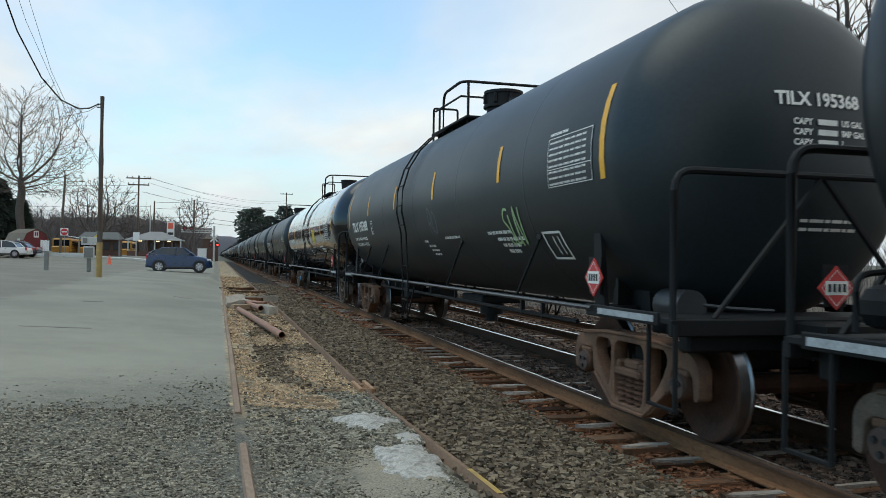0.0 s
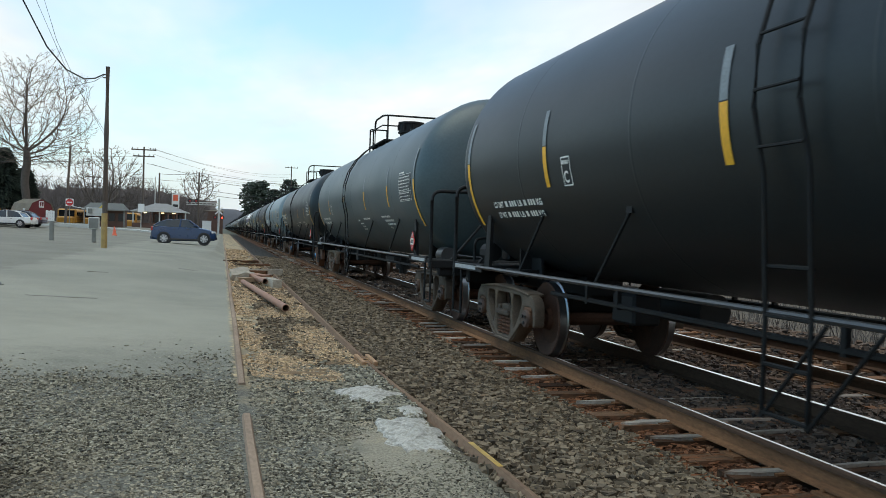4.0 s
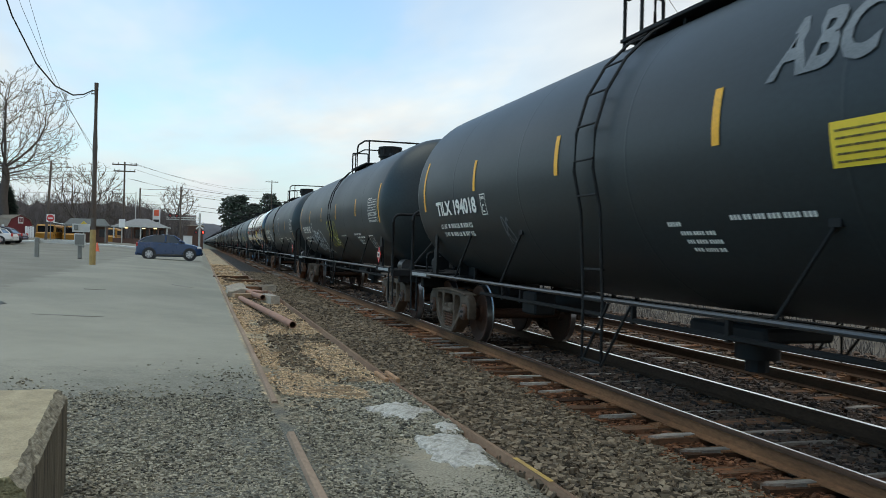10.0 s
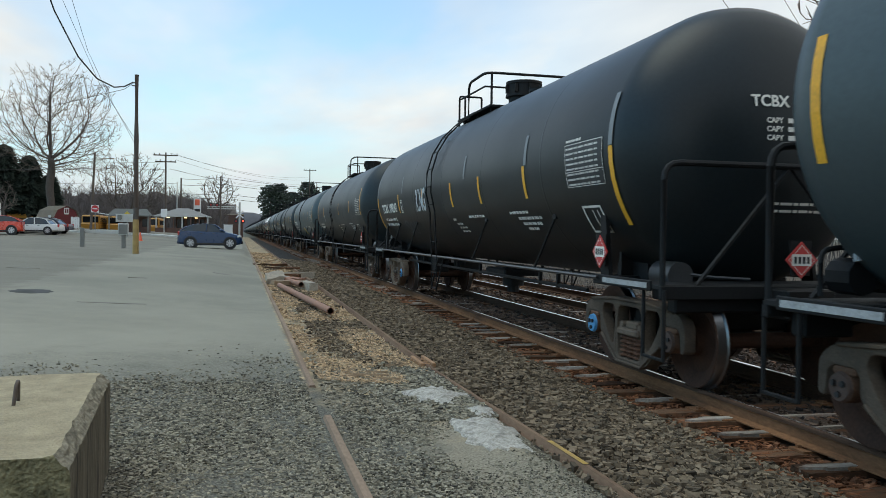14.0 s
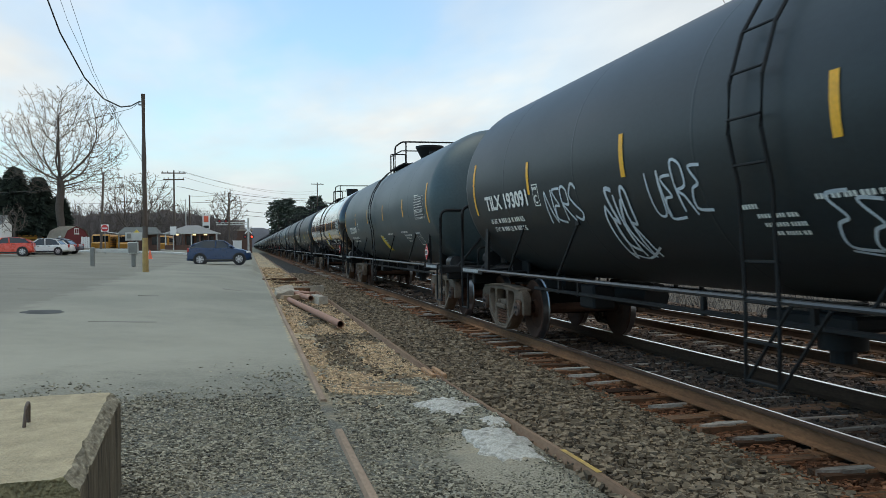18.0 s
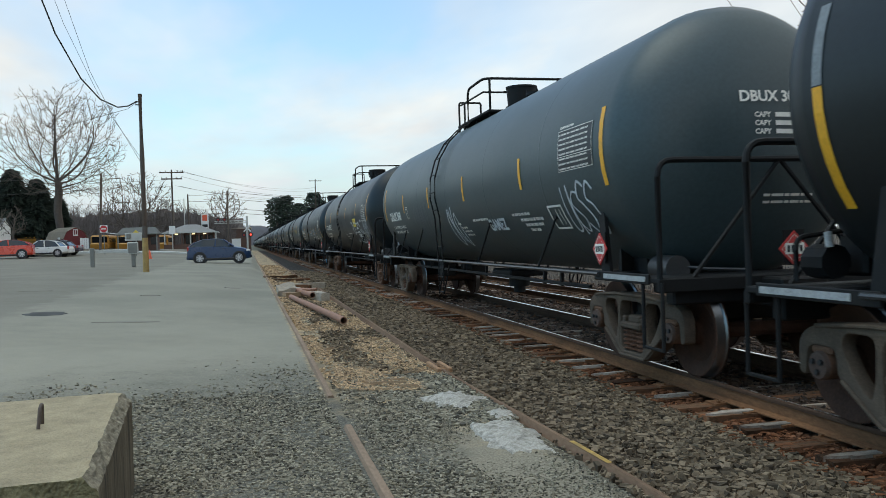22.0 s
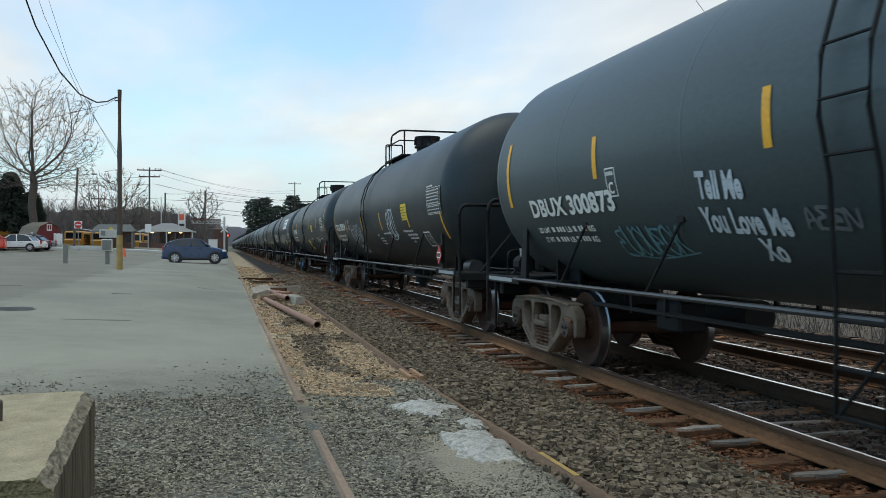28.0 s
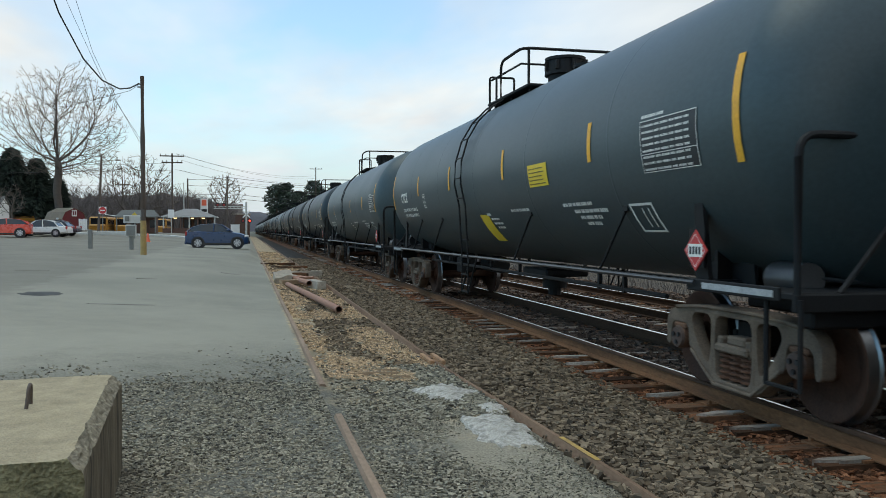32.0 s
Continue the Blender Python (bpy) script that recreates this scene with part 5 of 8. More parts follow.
def scribble(bm, y0, y1, h0, h1, letters, seed, width):
    """A run of loose hand-sprayed letter shapes; a single tall one is an open ring."""
    rng = random.Random(seed)
    step = (y0 - y1) / letters
    tall, lean = h1 - h0, rng.uniform(-0.1, 0.25)
    if letters == 1:
        ring = [((y0 + y1) / 2 + 0.42 * step * math.cos(0.9 * i), (h0 + h1) / 2 + 0.5 * tall * math.sin(0.9 * i) * (1 - 0.05 * i)) for i in range(9)]
        stroke(bm, spline(ring), width)
        return
    for k in range(letters):
        low, up = h0 + tall * rng.uniform(0, 0.14), tall * rng.uniform(0.8, 0.98)
        ctrl = []
        for u, v in rng.choice(LETTERS):
            u, v = u + rng.uniform(-0.08, 0.08) + lean * v, v + rng.uniform(-0.06, 0.06)
            ctrl.append((y0 - step * (k + 0.04 + u * 0.92), low + up * v))
        stroke(bm, spline(ctrl, n=6), width * rng.uniform(0.85, 1.2))
    # an underline with a flick
    if letters > 3 and rng.random() < 0.5:
        stroke(bm, spline([(y0, h0 + 0.1 * tall), ((y0 + y1) / 2, h0 - 0.02), (y1 - 0.1, h0 + 0.18 * tall)]), width * 0.7)


# reflector strips from the far end to the near end
STRIPS_OLD, STRIPS_NEW = (7.35, 4.55, 1.6, -1.45, -4.75, -7.65), (8.0, 4.75, 1.6, -1.65, -4.9, -7.85)
STRIPS = {9: (8.0, 4.7, 1.68, -1.59, -4.69, -7.7), 19: (7.2, 3.87, 1.27, -1.8, -4.38, -7.65), 20: (7.3, 4.46, 1.43, -1.85, -4.75, -7.65), 28: (7.35, 4.4, 1.75, -1.25, -4.5, -7.65), 32: (7.35, 4.75, 1.6, -1.45, -4.75, -7.65), 33: (8.0, 5.1, 1.7, -1.65, -4.9, -7.85), 36: (8.0, 4.75, 1.75, -1.75, -5.1, -8.07)}
AMBER_APART, PALE_APART = (4.55, 1.75, -0.75, -2.65, -4.92), (4.48, 1.78, -1.3, -4.55)
STRIPS_BOTH = (4.75, 1.4, -2.2, -5.2)
# how far the strips sit above the usual height: end strips, short strips
STRIP_UP = {0: (0.05, 0.14), 1: (0.0, -0.07), 7: (-0.2, -0.07), 8: (-0.2, -0.26), 9: (-0.08, -0.02), 10: (0.0, -0.15), 11: (-0.03, 0.07), 12: (-0.12, -0.01), 13: (-0.44, -0.16), 14: (0.06, -0.15), 15: (-0.17, -0.12), 18: (-0.1, -0.09), 19: (-0.16, -0.09),
            20: (-0.21, -0.12), 21: (-0.21, -0.1), 22: (-0.42, -0.09), 25: (-0.15, -0.13), 26: (0.01, 0.12), 28: (0.03, 0.11), 31: (-0.16, -0.08), 32: (-0.6, -0.41), 33: (-0.09, -0.02), 34: (-0.74, -0.4), 35: (-0.17, -0.19), 36: (-0.13, -0.01)}
# far end of the number and its base line; the usual width is 2.1 m
NUMBER = {0: (6.8, -0.44), 1: (7.1, -0.54), 2: (6.66, -0.44), 3: (7.04, -0.5), 6: (7.37, -0.48), 7: (7.1, -0.62), 8: (6.75, -0.64), 9: (7.0, -0.45), 10: (6.84, -0.56), 11: (6.6, -0.5), 12: (6.77, -0.6), 13: (6.87, -0.46), 14: (7.12, -0.58), 15: (7.0, -0.6), 16: (6.94, -0.52), 18: (6.7, -0.6),
          19: (6.67, -0.58), 20: (6.66, -0.52), 21: (6.7, -0.62), 22: (7.8, -0.55), 23: (6.85, -0.49), 24: (6.5, -0.45), 25: (6.65, -0.55), 26: (6.71, -0.48), 27: (6.8, -0.45), 28: (6.77, -0.48), 31: (6.65, -0.7), 32: (7.1, -0.55), 33: (7.05, -0.43), 34: (6.83, -0.48), 35: (6.5, -0.66), 36: (6.83, -0.36)}
NUMBER_WIDE = {6: 2.25, 10: 1.75, 21: 1.87, 22: 2.65, 31: 2.4, 7: 2.35, 19: 2.15, 15: 2.3}
# near upper corner of the data panel, and of the route board
PANEL = {0: (-6.37, 0.20), 1: (-6.03, -0.03), 7: (-6.32, 0.0), 8: (-6.18, 0.31), 9: (-6.13, 0.04), 10: (-5.54, -0.06), 13: (-6.8, 0.03), 14: (-6.25, -0.12), 15: (-6.79, -0.07), 16: (-6.48, 0.03), 20: (-6.6, 0.0), 22: (-6.85, 0.10), 23: (-6.6, 0.09), 24: (-6.55, 0.09),
         25: (-6.33, 0.25), 26: (-6.38, 0.14), 27: (-6.2, 0.13), 32: (-6.75, 0.06), 33: (-6.5, 0.04), 34: (-6.7, -0.05), 35: (-6.37, 0.26), 36: (-6.4, 0.03)}
BOARD = {0: (-5.81, -0.79), 1: (-6.3, -0.88), 9: (-6.02, -0.77), 10: (-4.38, -0.79), 16: (-6.7, -0.73), 25: (-5.55, -0.68), 27: (-5.7, -0.83), 33: (-5.74, -0.78), 34: (-6.79, -0.74), 35: (-5.74, -0.83), 22: (-5.9, -0.85), 15: (-6.5, -0.8)}


def mark_cars():
    strips = {}
    for nm, bits in {"long": [(-0.38, 0.52, 0)], "short": [(-0.26, 0.20, 0)], "long_two": [(-1.0, -0.09, 0), (-0.08, 0.50, 1)], "short_two": [(-0.55, -0.10, 0), (-0.09, 0.30, 1)], "amber": [(-0.56, -0.10, 0)], "pale": [(-0.09, 0.33, 1)]}.items():
        bm = bmesh.new()
        for lo, hi, mi in bits:
            patch(bm, -0.05, 0.05, lo, hi, 0.006, mi=mi)
        strips[nm] = mesh_from(bm, "reflector_strip", [M["mark_yellow"], M["mark_pale"]], False)
    bm = bmesh.new()
    patch(bm, -7.22, -6.15, -0.42, 0.10, 0.006)
    panel = mesh_from(bm, "data_panel", M["panel_black"], False)
    bm = bmesh.new()
    for r in range(8):
        bars(bm, -6.19, -0.40 + 0.062 * r, [0.24, 0.10, 0.15, 0.09, 0.14, 0.09], 0.022, 0.010, 0.9)
    for h in (-0.42, -0.24, 0.09):
        patch(bm, -7.22, -6.15, h, h + 0.008, 0.010, n=1)
    for y in (-7.22, -6.156):
        patch(bm, y, y + 0.008, -0.42, 0.10, 0.010, n=3)
    bars(bm, -6.17, 0.125, [0.3, 0.14], 0.03, 0.008)
    rows = mesh_from(bm, "panel_print", M["mark_white"], False)
    bm = bmesh.new()
    for y, h, words in ((0.0, -0.235, (("LD LMT", 0.37), ("", 0.42), ("LB", 0.15), ("", 0.38), ("KG", 0.17))), (-0.05, -0.38, (("LT WT", 0.29), ("", 0.40), ("LB", 0.15), ("", 0.38), ("KG", 0.17)))):
        for body, w in words:
            if body:
                xs = [v[0] for v in text_outline(body, 0.107, 0.004)[0]]
                lettering(bm, body, y, h, 0.107, w / (max(xs) - min(xs)), 0.004)
            else:
                bars(bm, y, h, [w * 0.3, w * 0.62], 0.075)
            y -= w + 0.05
    weights = mesh_from(bm, "weight_print", M["mark_white"], False)
    small = []
    for v in range(3):
        bm = bmesh.new()
        rg = random.Random(200 + v)
        bars(bm, -0.35 - 0.08 * v, -0.84, [0.22], 0.045)
        for r in range(3):
            bars(bm, -0.50 - 0.08 * v - 0.04 * r, -0.93 - 0.085 * r, [rg.uniform(0.1, 0.2) for _ in range(3)], 0.04)
        bars(bm, -1.75 + 0.15 * v, -0.80, [rg.uniform(0.08, 0.2) for _ in range(6)], 0.045)
        bars(bm, -3.95, -0.78, [rg.uniform(0.08, 0.2) for _ in range(6)], 0.045)
        for r in range(3):
            bars(bm, -4.25 - 0.1 * r, -0.88 - 0.09 * r, [rg.uniform(0.08, 0.24) for _ in range(6 - 2 * r)], 0.05)
        small.append(mesh_from(bm, "stencil_print", M["mark_white"], False))
    bm = bmesh.new()
    for y0, y1, h0, h1 in ((-5.80, -5.28, -0.83, -0.80), (-5.80, -5.28, -1.17, -1.14), (-5.80, -5.765, -1.14, -0.83), (-5.315, -5.28, -1.14, -0.83), (-5.55, -5.53, -1.10, -0.86), (-5.68, -5.66, -1.10, -0.86)):
        patch(bm, y0, y1, h0, h1, 0.007, n=2)
    board = mesh_from(bm, "route_board", M["mark_white"], False)
    bm = bmesh.new()
    for y0, y1, h0, h1 in ((3.84, 4.06, -0.345, -0.33), (3.84, 4.06, -0.64, -0.625), (3.84, 3.855, -0.64, -0.33), (4.045, 4.06, -0.64, -0.33)):
        patch(bm, y0, y1, h0, h1, 0.007, n=2)
    lettering(bm, "C", 4.01, -0.60, 0.17, 1.0, 0.004)
    bars(bm, 4.03, -0.41, [0.16], 0.04)
    cmark = mesh_from(bm, "plate_mark", M["mark_white"], False)
    bm = bmesh.new()
    for z, unit in ((0.185, "US GAL"), (0.095, "IMP GAL"), (0.005, "L")):
        head_lettering(bm, "CAPY", -0.20, z, 0.075, 0.003)
        head_bars(bm, 0.045, z, [0.21], 0.05)
        head_lettering(bm, unit, 0.30, z, 0.075, 0.003)
    for r in range(2):
        head_bars(bm, -0.08, -0.66 - 0.075 * r, [0.08, 0.15, 0.06, 0.12, 0.05, 0.1], 0.028)
    head_print = mesh_from(bm, "head_print", M["mark_white"], False)
    spray = {"white": M["graffiti_white"], "green": M["graffiti_green"], "yellow": M["graffiti_yellow"], "teal": M["graffiti_teal"], "red": M["graffiti_red"], "faint": M["graffiti_faint"]}

    def put(me, nm, tank, y=0.0, up=0.0, kind=""):
        o = new(nm, me)
        o.parent = tank
        o.matrix_basis = Matrix.Translation((0, y, TANK_C)) @ Matrix.Rotation(up / TANK_R, 4, "Y") @ Matrix.Translation((0, 0, -TANK_C))
        return tagged(o, kind=kind)

    for k, car, tank in MARKED:
        if not -2 < k < 46:
            continue
        paint, number, strip = CAR_INFO.get(k, ("black", "", "y"))
        ends, shorts = STRIP_UP.get(k, (-0.1, -0.1))
        if strip == "w":
            for y in (7.6, -7.75):
                put(strips["long_two"], "reflector_strip", tank, y)
            if k in (2, 16, 27, 3):
                for y in AMBER_APART:
                    put(strips["amber"], "reflector_strip", tank, y + (0.5 if k == 3 and y < 0 else 0), 0.14 if k == 3 else 0)
                for y in PALE_APART:
                    put(strips["pale"], "reflector_strip", tank, y - (0.45 if k == 16 else 0.5 if k == 3 else 0), -0.25 if k == 3 else 0)
            else:
                for y in STRIPS_BOTH:
                    put(strips["short_two"], "reflector_strip", tank, y + (0.25 if k == 6 and y > 4 else 0))
        else:
            for y in STRIPS.get(k, STRIPS_NEW if k in LONG else STRIPS_OLD):
                end = abs(y) > 7
                put(strips["long" if end else "short"], "reflector_strip", tank, y, ends if end else shorts)
        py, ph = PANEL.get(k, (-6.45, 0.05))
        put(panel, "data_panel", tank, py + 6.15, ph - 0.10)
        put(rows, "panel_print", tank, py + 6.15, ph - 0.10, kind="stuff")
        put(small[k % 3], "stencil_print", tank, 1.5 if k == 10 else 0.0, kind="stuff")
        ny, nh = NUMBER.get(k, (6.75, -0.5))
        put(weights, "weight_print", tank, ny, nh, kind="stuff")
        if strip == "y" or k in BOARD:
            by, bh = BOARD.get(k, (-5.8, -0.8))
            put(board, "route_board", tank, by + 5.28, bh + 0.80)
        put(cmark, "plate_mark", tank, -0.9 if k == 19 else 0.25, 0.08)
        put(head_print, "head_print", tank, TANK_L / 2 - tank_half(k in LONG), kind="stuff")
        if number:
            bm = bmesh.new()
            wide = NUMBER_WIDE.get(k, 2.1)
            if len(number) < 9:
                wide *= len(number) / 11
            xs = [v[0] for v in text_outline(number, 0.315, 0.011)[0]]
            lettering(bm, number, ny, nh, 0.315, wide / (max(xs) - min(xs)), 0.011)
            part("car_number", bm, M["mark_white"], tank, smooth=False)
            bm = bmesh.new()
            head_lettering(bm, number, -0.36, 0.355, 0.165, 0.005)
            part("head_number", bm, M["mark_white"], tank, smooth=False).location.y = TANK_L / 2 - tank_half(k in LONG)
        if k in YELLOW:
            y, w, h, tall = YELLOW[k]
            bm = bmesh.new()
            patch(bm, y - w, y, h, h + tall, 0.007)
            pn = part("yellow_panel", bm, M["panel_yellow"], tank, "yellow notice panel with dark print")
            bm = bmesh.new()
            rg = random.Random(k)
            n = 5
            for r in range(n):
                bars(bm, y - 0.05, h + tall * (0.10 + 0.17 * r), [w * rg.uniform(0.12, 0.22) for _ in range(4)], tall * 0.05, 0.012)
            tagged(part("notice_print", bm, M["panel_black"], pn, smooth=False), kind="stuff")
        if k in YELLOW_LOW:
            y = YELLOW_LOW[k]
            bm = bmesh.new()
            patch(bm, y - 0.52, y, -1.40, -0.82, 0.007, skew=0.0)
            pn = part("yellow_panel", bm, M["panel_yellow"], tank, "yellow notice panel low on the tank")
            if k in (10, 14, 22):
                bm = bmesh.new()
                patch(bm, y - 0.44, y - 0.14, -1.28, -0.98, 0.010)
                part("white_field", bm, M["mark_white"], pn, smooth=False)
        for y0, y1, h0, h1, colour, letters, seed in TAGS.get(k, []):
            bm = bmesh.new()
            scribble(bm, y0, y1, h0, h1, letters, seed, 0.045 if (h1 - h0) > 0.7 else 0.032)
            tagged(part("graffiti", bm, spray[colour], tank, smooth=False), colour.replace("faint", "faded") + " spray-paint graffiti lettering", kind="stuff")
        if k == 7:
            for y, w, h, tall, c in ((-1.13, 1.0, -0.92, 0.48, "panel_black"), (1.6, 0.7, -0.95, 0.42, "panel_black"), (4.0, 0.5, -1.1, 0.3, "panel_black"), (-4.82, 0.56, -0.95, 0.34, "panel_black"), (-3.53, 0.5, -1.27, 0.32, "panel_black")):
                bm = bmesh.new()
                patch(bm, y - w, y, h, h + tall, 0.007)
                part("black_patch", bm, M[c], tank, "black paint-out patch")
        if k == 31:
            bm = bmesh.new()
            for body, y, h in (("Tell Me", 2.66, -0.66), ("You Love Me", 2.75, -0.98), ("Xo", 2.15, -1.30)):
                lettering(bm, body, y, h, 0.33, 0.62, 0.012, 0.12, 0.012, -0.06)
            tagged(part("graffiti", bm, spray["white"], tank, smooth=False), "white handwritten spray-paint words", kind="stuff")
        if k == 16:
            bm = bmesh.new()
            lettering(bm, "RING", 2.55, -0.55, 0.66, 0.66, 0.022, 0.25, 0.012, 0.0)
            tagged(part("graffiti", bm, spray["white"], tank, smooth=False), "white spray-paint letters", kind="stuff")
        for body, y, h, size, wide in {12: [("SPEAR", 4.0, -1.36, 1.05, 0.76)], 26: [("MEN", -3.15, -1.15, 1.08, 1.33)]}.get(k, []):
            bm = bmesh.new()
            outlined(bm, body, y, h, size, wide, 0.06)
            tagged(part("graffiti", bm, spray["white"], tank, smooth=False), "white outlined balloon graffiti letters", kind="stuff")
        if k == 11:
            bm = bmesh.new()
            lettering(bm, "ABC", -2.05, 0.22, 0.60, 0.85, 0.022, 0.15, 0.010, 0.0)
            tagged(part("graffiti", bm, spray["faint"], tank, smooth=False), "faded grey spray-paint letters", kind="stuff")
        if k == 25:
            bm = bmesh.new()
            lettering(bm, "GAMEZ", -2.5, -1.0, 0.30, 0.95, 0.010, 0.1)
            tagged(part("graffiti", bm, spray["white"], tank, smooth=False), "white spray-paint letters", kind="stuff")
        if k == 34:
            bm = bmesh.new()
            patch(bm, -5.75, -2.5, 0.03, 0.72, 0.008)
            bn = part("banner", bm, M["white_paint"], tank, "large white banner with blue print")
            bm = bmesh.new()
            bars(bm, -3.4, 0.47, [1.0, 0.9], 0.13, 0.013)
            bars(bm, -3.4, 0.21, [0.95, 0.6], 0.13, 0.013)
            patch(bm, -3.15, -2.7, 0.12, 0.62, 0.013)
            tagged(part("banner_print", bm, M["car_blue"], bn, smooth=False), kind="stuff")


mark_cars()

# ---- things by the lot ----
def gz(x, y):
    return ground_z(x, y)


def siding():
    bm = bmesh.new()

    def flush(path, half):
        rows = []
        for x, y, z in path:
            rows.append([bm.verts.new((x + dx, y, z + dz)) for dx, dz in ((-half - 0.03, -0.10), (-half, -0.012), (-half + 0.008, 0), (half - 0.008, 0), (half, -0.012), (half + 0.03, -0.10))])
        for a, b in zip(rows, rows[1:]):
            for k in range(5):
                bm.faces.new((a[k], a[k + 1], b[k + 1], b[k]))
        for r, s in ((rows[0], 1), (rows[-1], -1)):
            bm.faces.new(r[::s])

    flush([(-0.183 - 0.006 * math.sin(y * 1.3), y, 0.266) for y in np.linspace(1.2, 6.45, 12)], 0.031)
    part("rail", bm, M["rail_worn"], track_siding)
    bm = bmesh.new()
    flush([(-0.190 + 0.004 * math.sin(y * 0.6), y, 0.268 - 0.012 * smoothstep(9, 7.8, y)) for y in np.linspace(7.8, 120, 90)], 0.031)
    part("rail", bm, M["rail_worn"], track_siding)
    bm = bmesh.new()
    flush([(1.275 + 0.13 * smoothstep(9.5, 4.2, y) + 0.03 * smoothstep(11, 22, y), y, 0.186) for y in np.linspace(2.0, 9.5, 20)], 0.023)
    part("rail", bm, M["rail_brown"], track_siding)
    bm = bmesh.new()
    flush([(1.275 + 0.03 * smoothstep(11, 22, y), y, 0.190 + 0.012 * smoothstep(9.6, 14, y)) for y in np.linspace(9.58, 130, 80)], 0.027)
    part("rail", bm, M["rail_brown"], track_siding)
    bm = bmesh.new()
    for x, y in ((1.21, 9.54), (1.345, 9.54)):
        add_box(bm, x, y, 0.165, 0.05, 0.62, 0.09, bevel=0.008)
    for q in (-0.2, -0.07, 0.07, 0.2):
        add_cyl(bm, (1.17, 9.54 + q, 0.175), (1.385, 9.54 + q, 0.175), 0.018, 6)
    part("joint_bar", bm, M["joint_rust"], track_siding, "orange rusty bolted rail joint")
    bm = bmesh.new()
    rows = []
    for y in np.linspace(4.98, 5.62, 6):
        x = 1.275 + 0.13 * smoothstep(9.5, 4.2, y)
        rows.append([bm.verts.new((x + d, y, 0.1905)) for d in (-0.020, 0.020)])
    for a, b in zip(rows, rows[1:]):
        bm.faces.new((a[0], a[1], b[1], b[0]))
    part("paint_mark", bm, M["paint_line"], track_siding, "worn yellow paint on the rail head", smooth=False)


siding()


def concrete_block():
    base = gz(-2.0, 4.0) - 0.03
    b = thing("concrete_block", -1.945, 4.13, base, 4.0, "large weathered concrete barrier block with a rusty lifting loop", "concrete block")
    h, w, l, c = 0.87 - base, 0.76, 1.92, 0.055
    bm = bmesh.new()
    add_box(bm, 0, 0, h / 2, w, l, h)
    bmesh.ops.bevel(bm, geom=[e for e in bm.edges if all(v.co.z > h - 0.01 and v.co.x > w / 2 - 0.01 for v in e.verts)], offset=c, segments=1, affect="EDGES")
    bm.normal_update()
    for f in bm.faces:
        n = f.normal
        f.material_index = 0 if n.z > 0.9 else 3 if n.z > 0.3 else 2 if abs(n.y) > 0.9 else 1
    bmesh.ops.subdivide_edges(bm, edges=bm.edges[:], cuts=15, use_grid_fill=True)
    bmesh.ops.subdivide_edges(bm, edges=[e for e in bm.edges if any(f.material_index == 3 for f in e.link_faces)], cuts=1, use_grid_fill=True)
    bmesh.ops.triangulate(bm, faces=[f for f in bm.faces if len(f.verts) > 4])
    chipped = {v for f in bm.faces if f.material_index == 3 for v in f.verts}
    for v in bm.verts:
        p = v.co * 7
        amount = 0.005
        if v in chipped:
            p, amount = v.co * 34, 0.011
        v.co += Vector((noise.noise(p), noise.noise(p + Vector((9, 0, 0))), noise.noise(p + Vector((0, 9, 0))))) * amount
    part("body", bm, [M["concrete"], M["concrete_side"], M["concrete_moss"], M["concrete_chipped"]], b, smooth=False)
    bm = bmesh.new()
    add_tube(bm, rounded([(0.01, 0.06, h - 0.03), (0.02, 0.09, h + 0.10), (0.02, 0.15, h + 0.11), (0.01, 0.20, h - 0.03)], 0.05), 0.009, 8)
    part("lifting_loop", bm, M["pole_wood"], b, "rusty steel lifting loop")


concrete_block()


def open_pipe(name, a, b, r, label):
    a, b = Vector(a), Vector(b)
    d = b - a
    p = thing(name, a.x, a.y, a.z, label=label, category="pipe")
    q = d.to_track_quat("Z", "Y").to_matrix().to_4x4()
    bm = bmesh.new()
    seg = 20
    rings = [[bm.verts.new(q @ Vector((rr * math.cos(2 * math.pi * k / seg), rr * math.sin(2 * math.pi * k / seg), z))) for k in range(seg)] for rr, z in ((r * 0.86, 0.15), (r * 0.86, -0.005), (r, 0), (r, d.length * 0.5), (r, d.length), (r * 0.86, d.length), (r * 0.86, d.length - 0.3))]
    for u, v in zip(rings, rings[1:]):
        for k in range(seg):
            bm.faces.new((u[k], u[(k + 1) % seg], v[(k + 1) % seg], v[k]))
    part("pipe_wall", bm, M["pipe_rust"], p)
    return p


open_pipe("steel_pipe", (0.735, 14.9, 0.29), (0.16, 22.4, 0.28), 0.066, "long rust-brown steel pipe lying between siding rails")
open_pipe("steel_pipe", (0.74, 22.4, 0.30), (0.22, 25.6, 0.34), 0.075, "short rust-brown steel pipe in the debris heap")


def rough_slab(name, x, y, z, sx, sy, sz, rz, tilt, mat_name, label, cat, seed=0, rough=0.05):
    t = thing(name, x, y, z, rz, label, cat)
    bm = bmesh.new()
    add_box(bm, 0, 0, sz / 2, sx, sy, sz)
    bmesh.ops.subdivide_edges(bm, edges=bm.edges[:], cuts=3, use_grid_fill=True)
    for v in bm.verts:
        p = v.co * 3 + Vector((seed, 0, 0))
        v.co += Vector((noise.noise(p), noise.noise(p + Vector((5, 0, 0))), noise.noise(p + Vector((0, 5, 0))))) * rough
    bmesh.ops.rotate(bm, verts=bm.verts, matrix=Matrix.Rotation(radians(tilt), 3, "X"))
    part("lump", bm, M[mat_name], t)


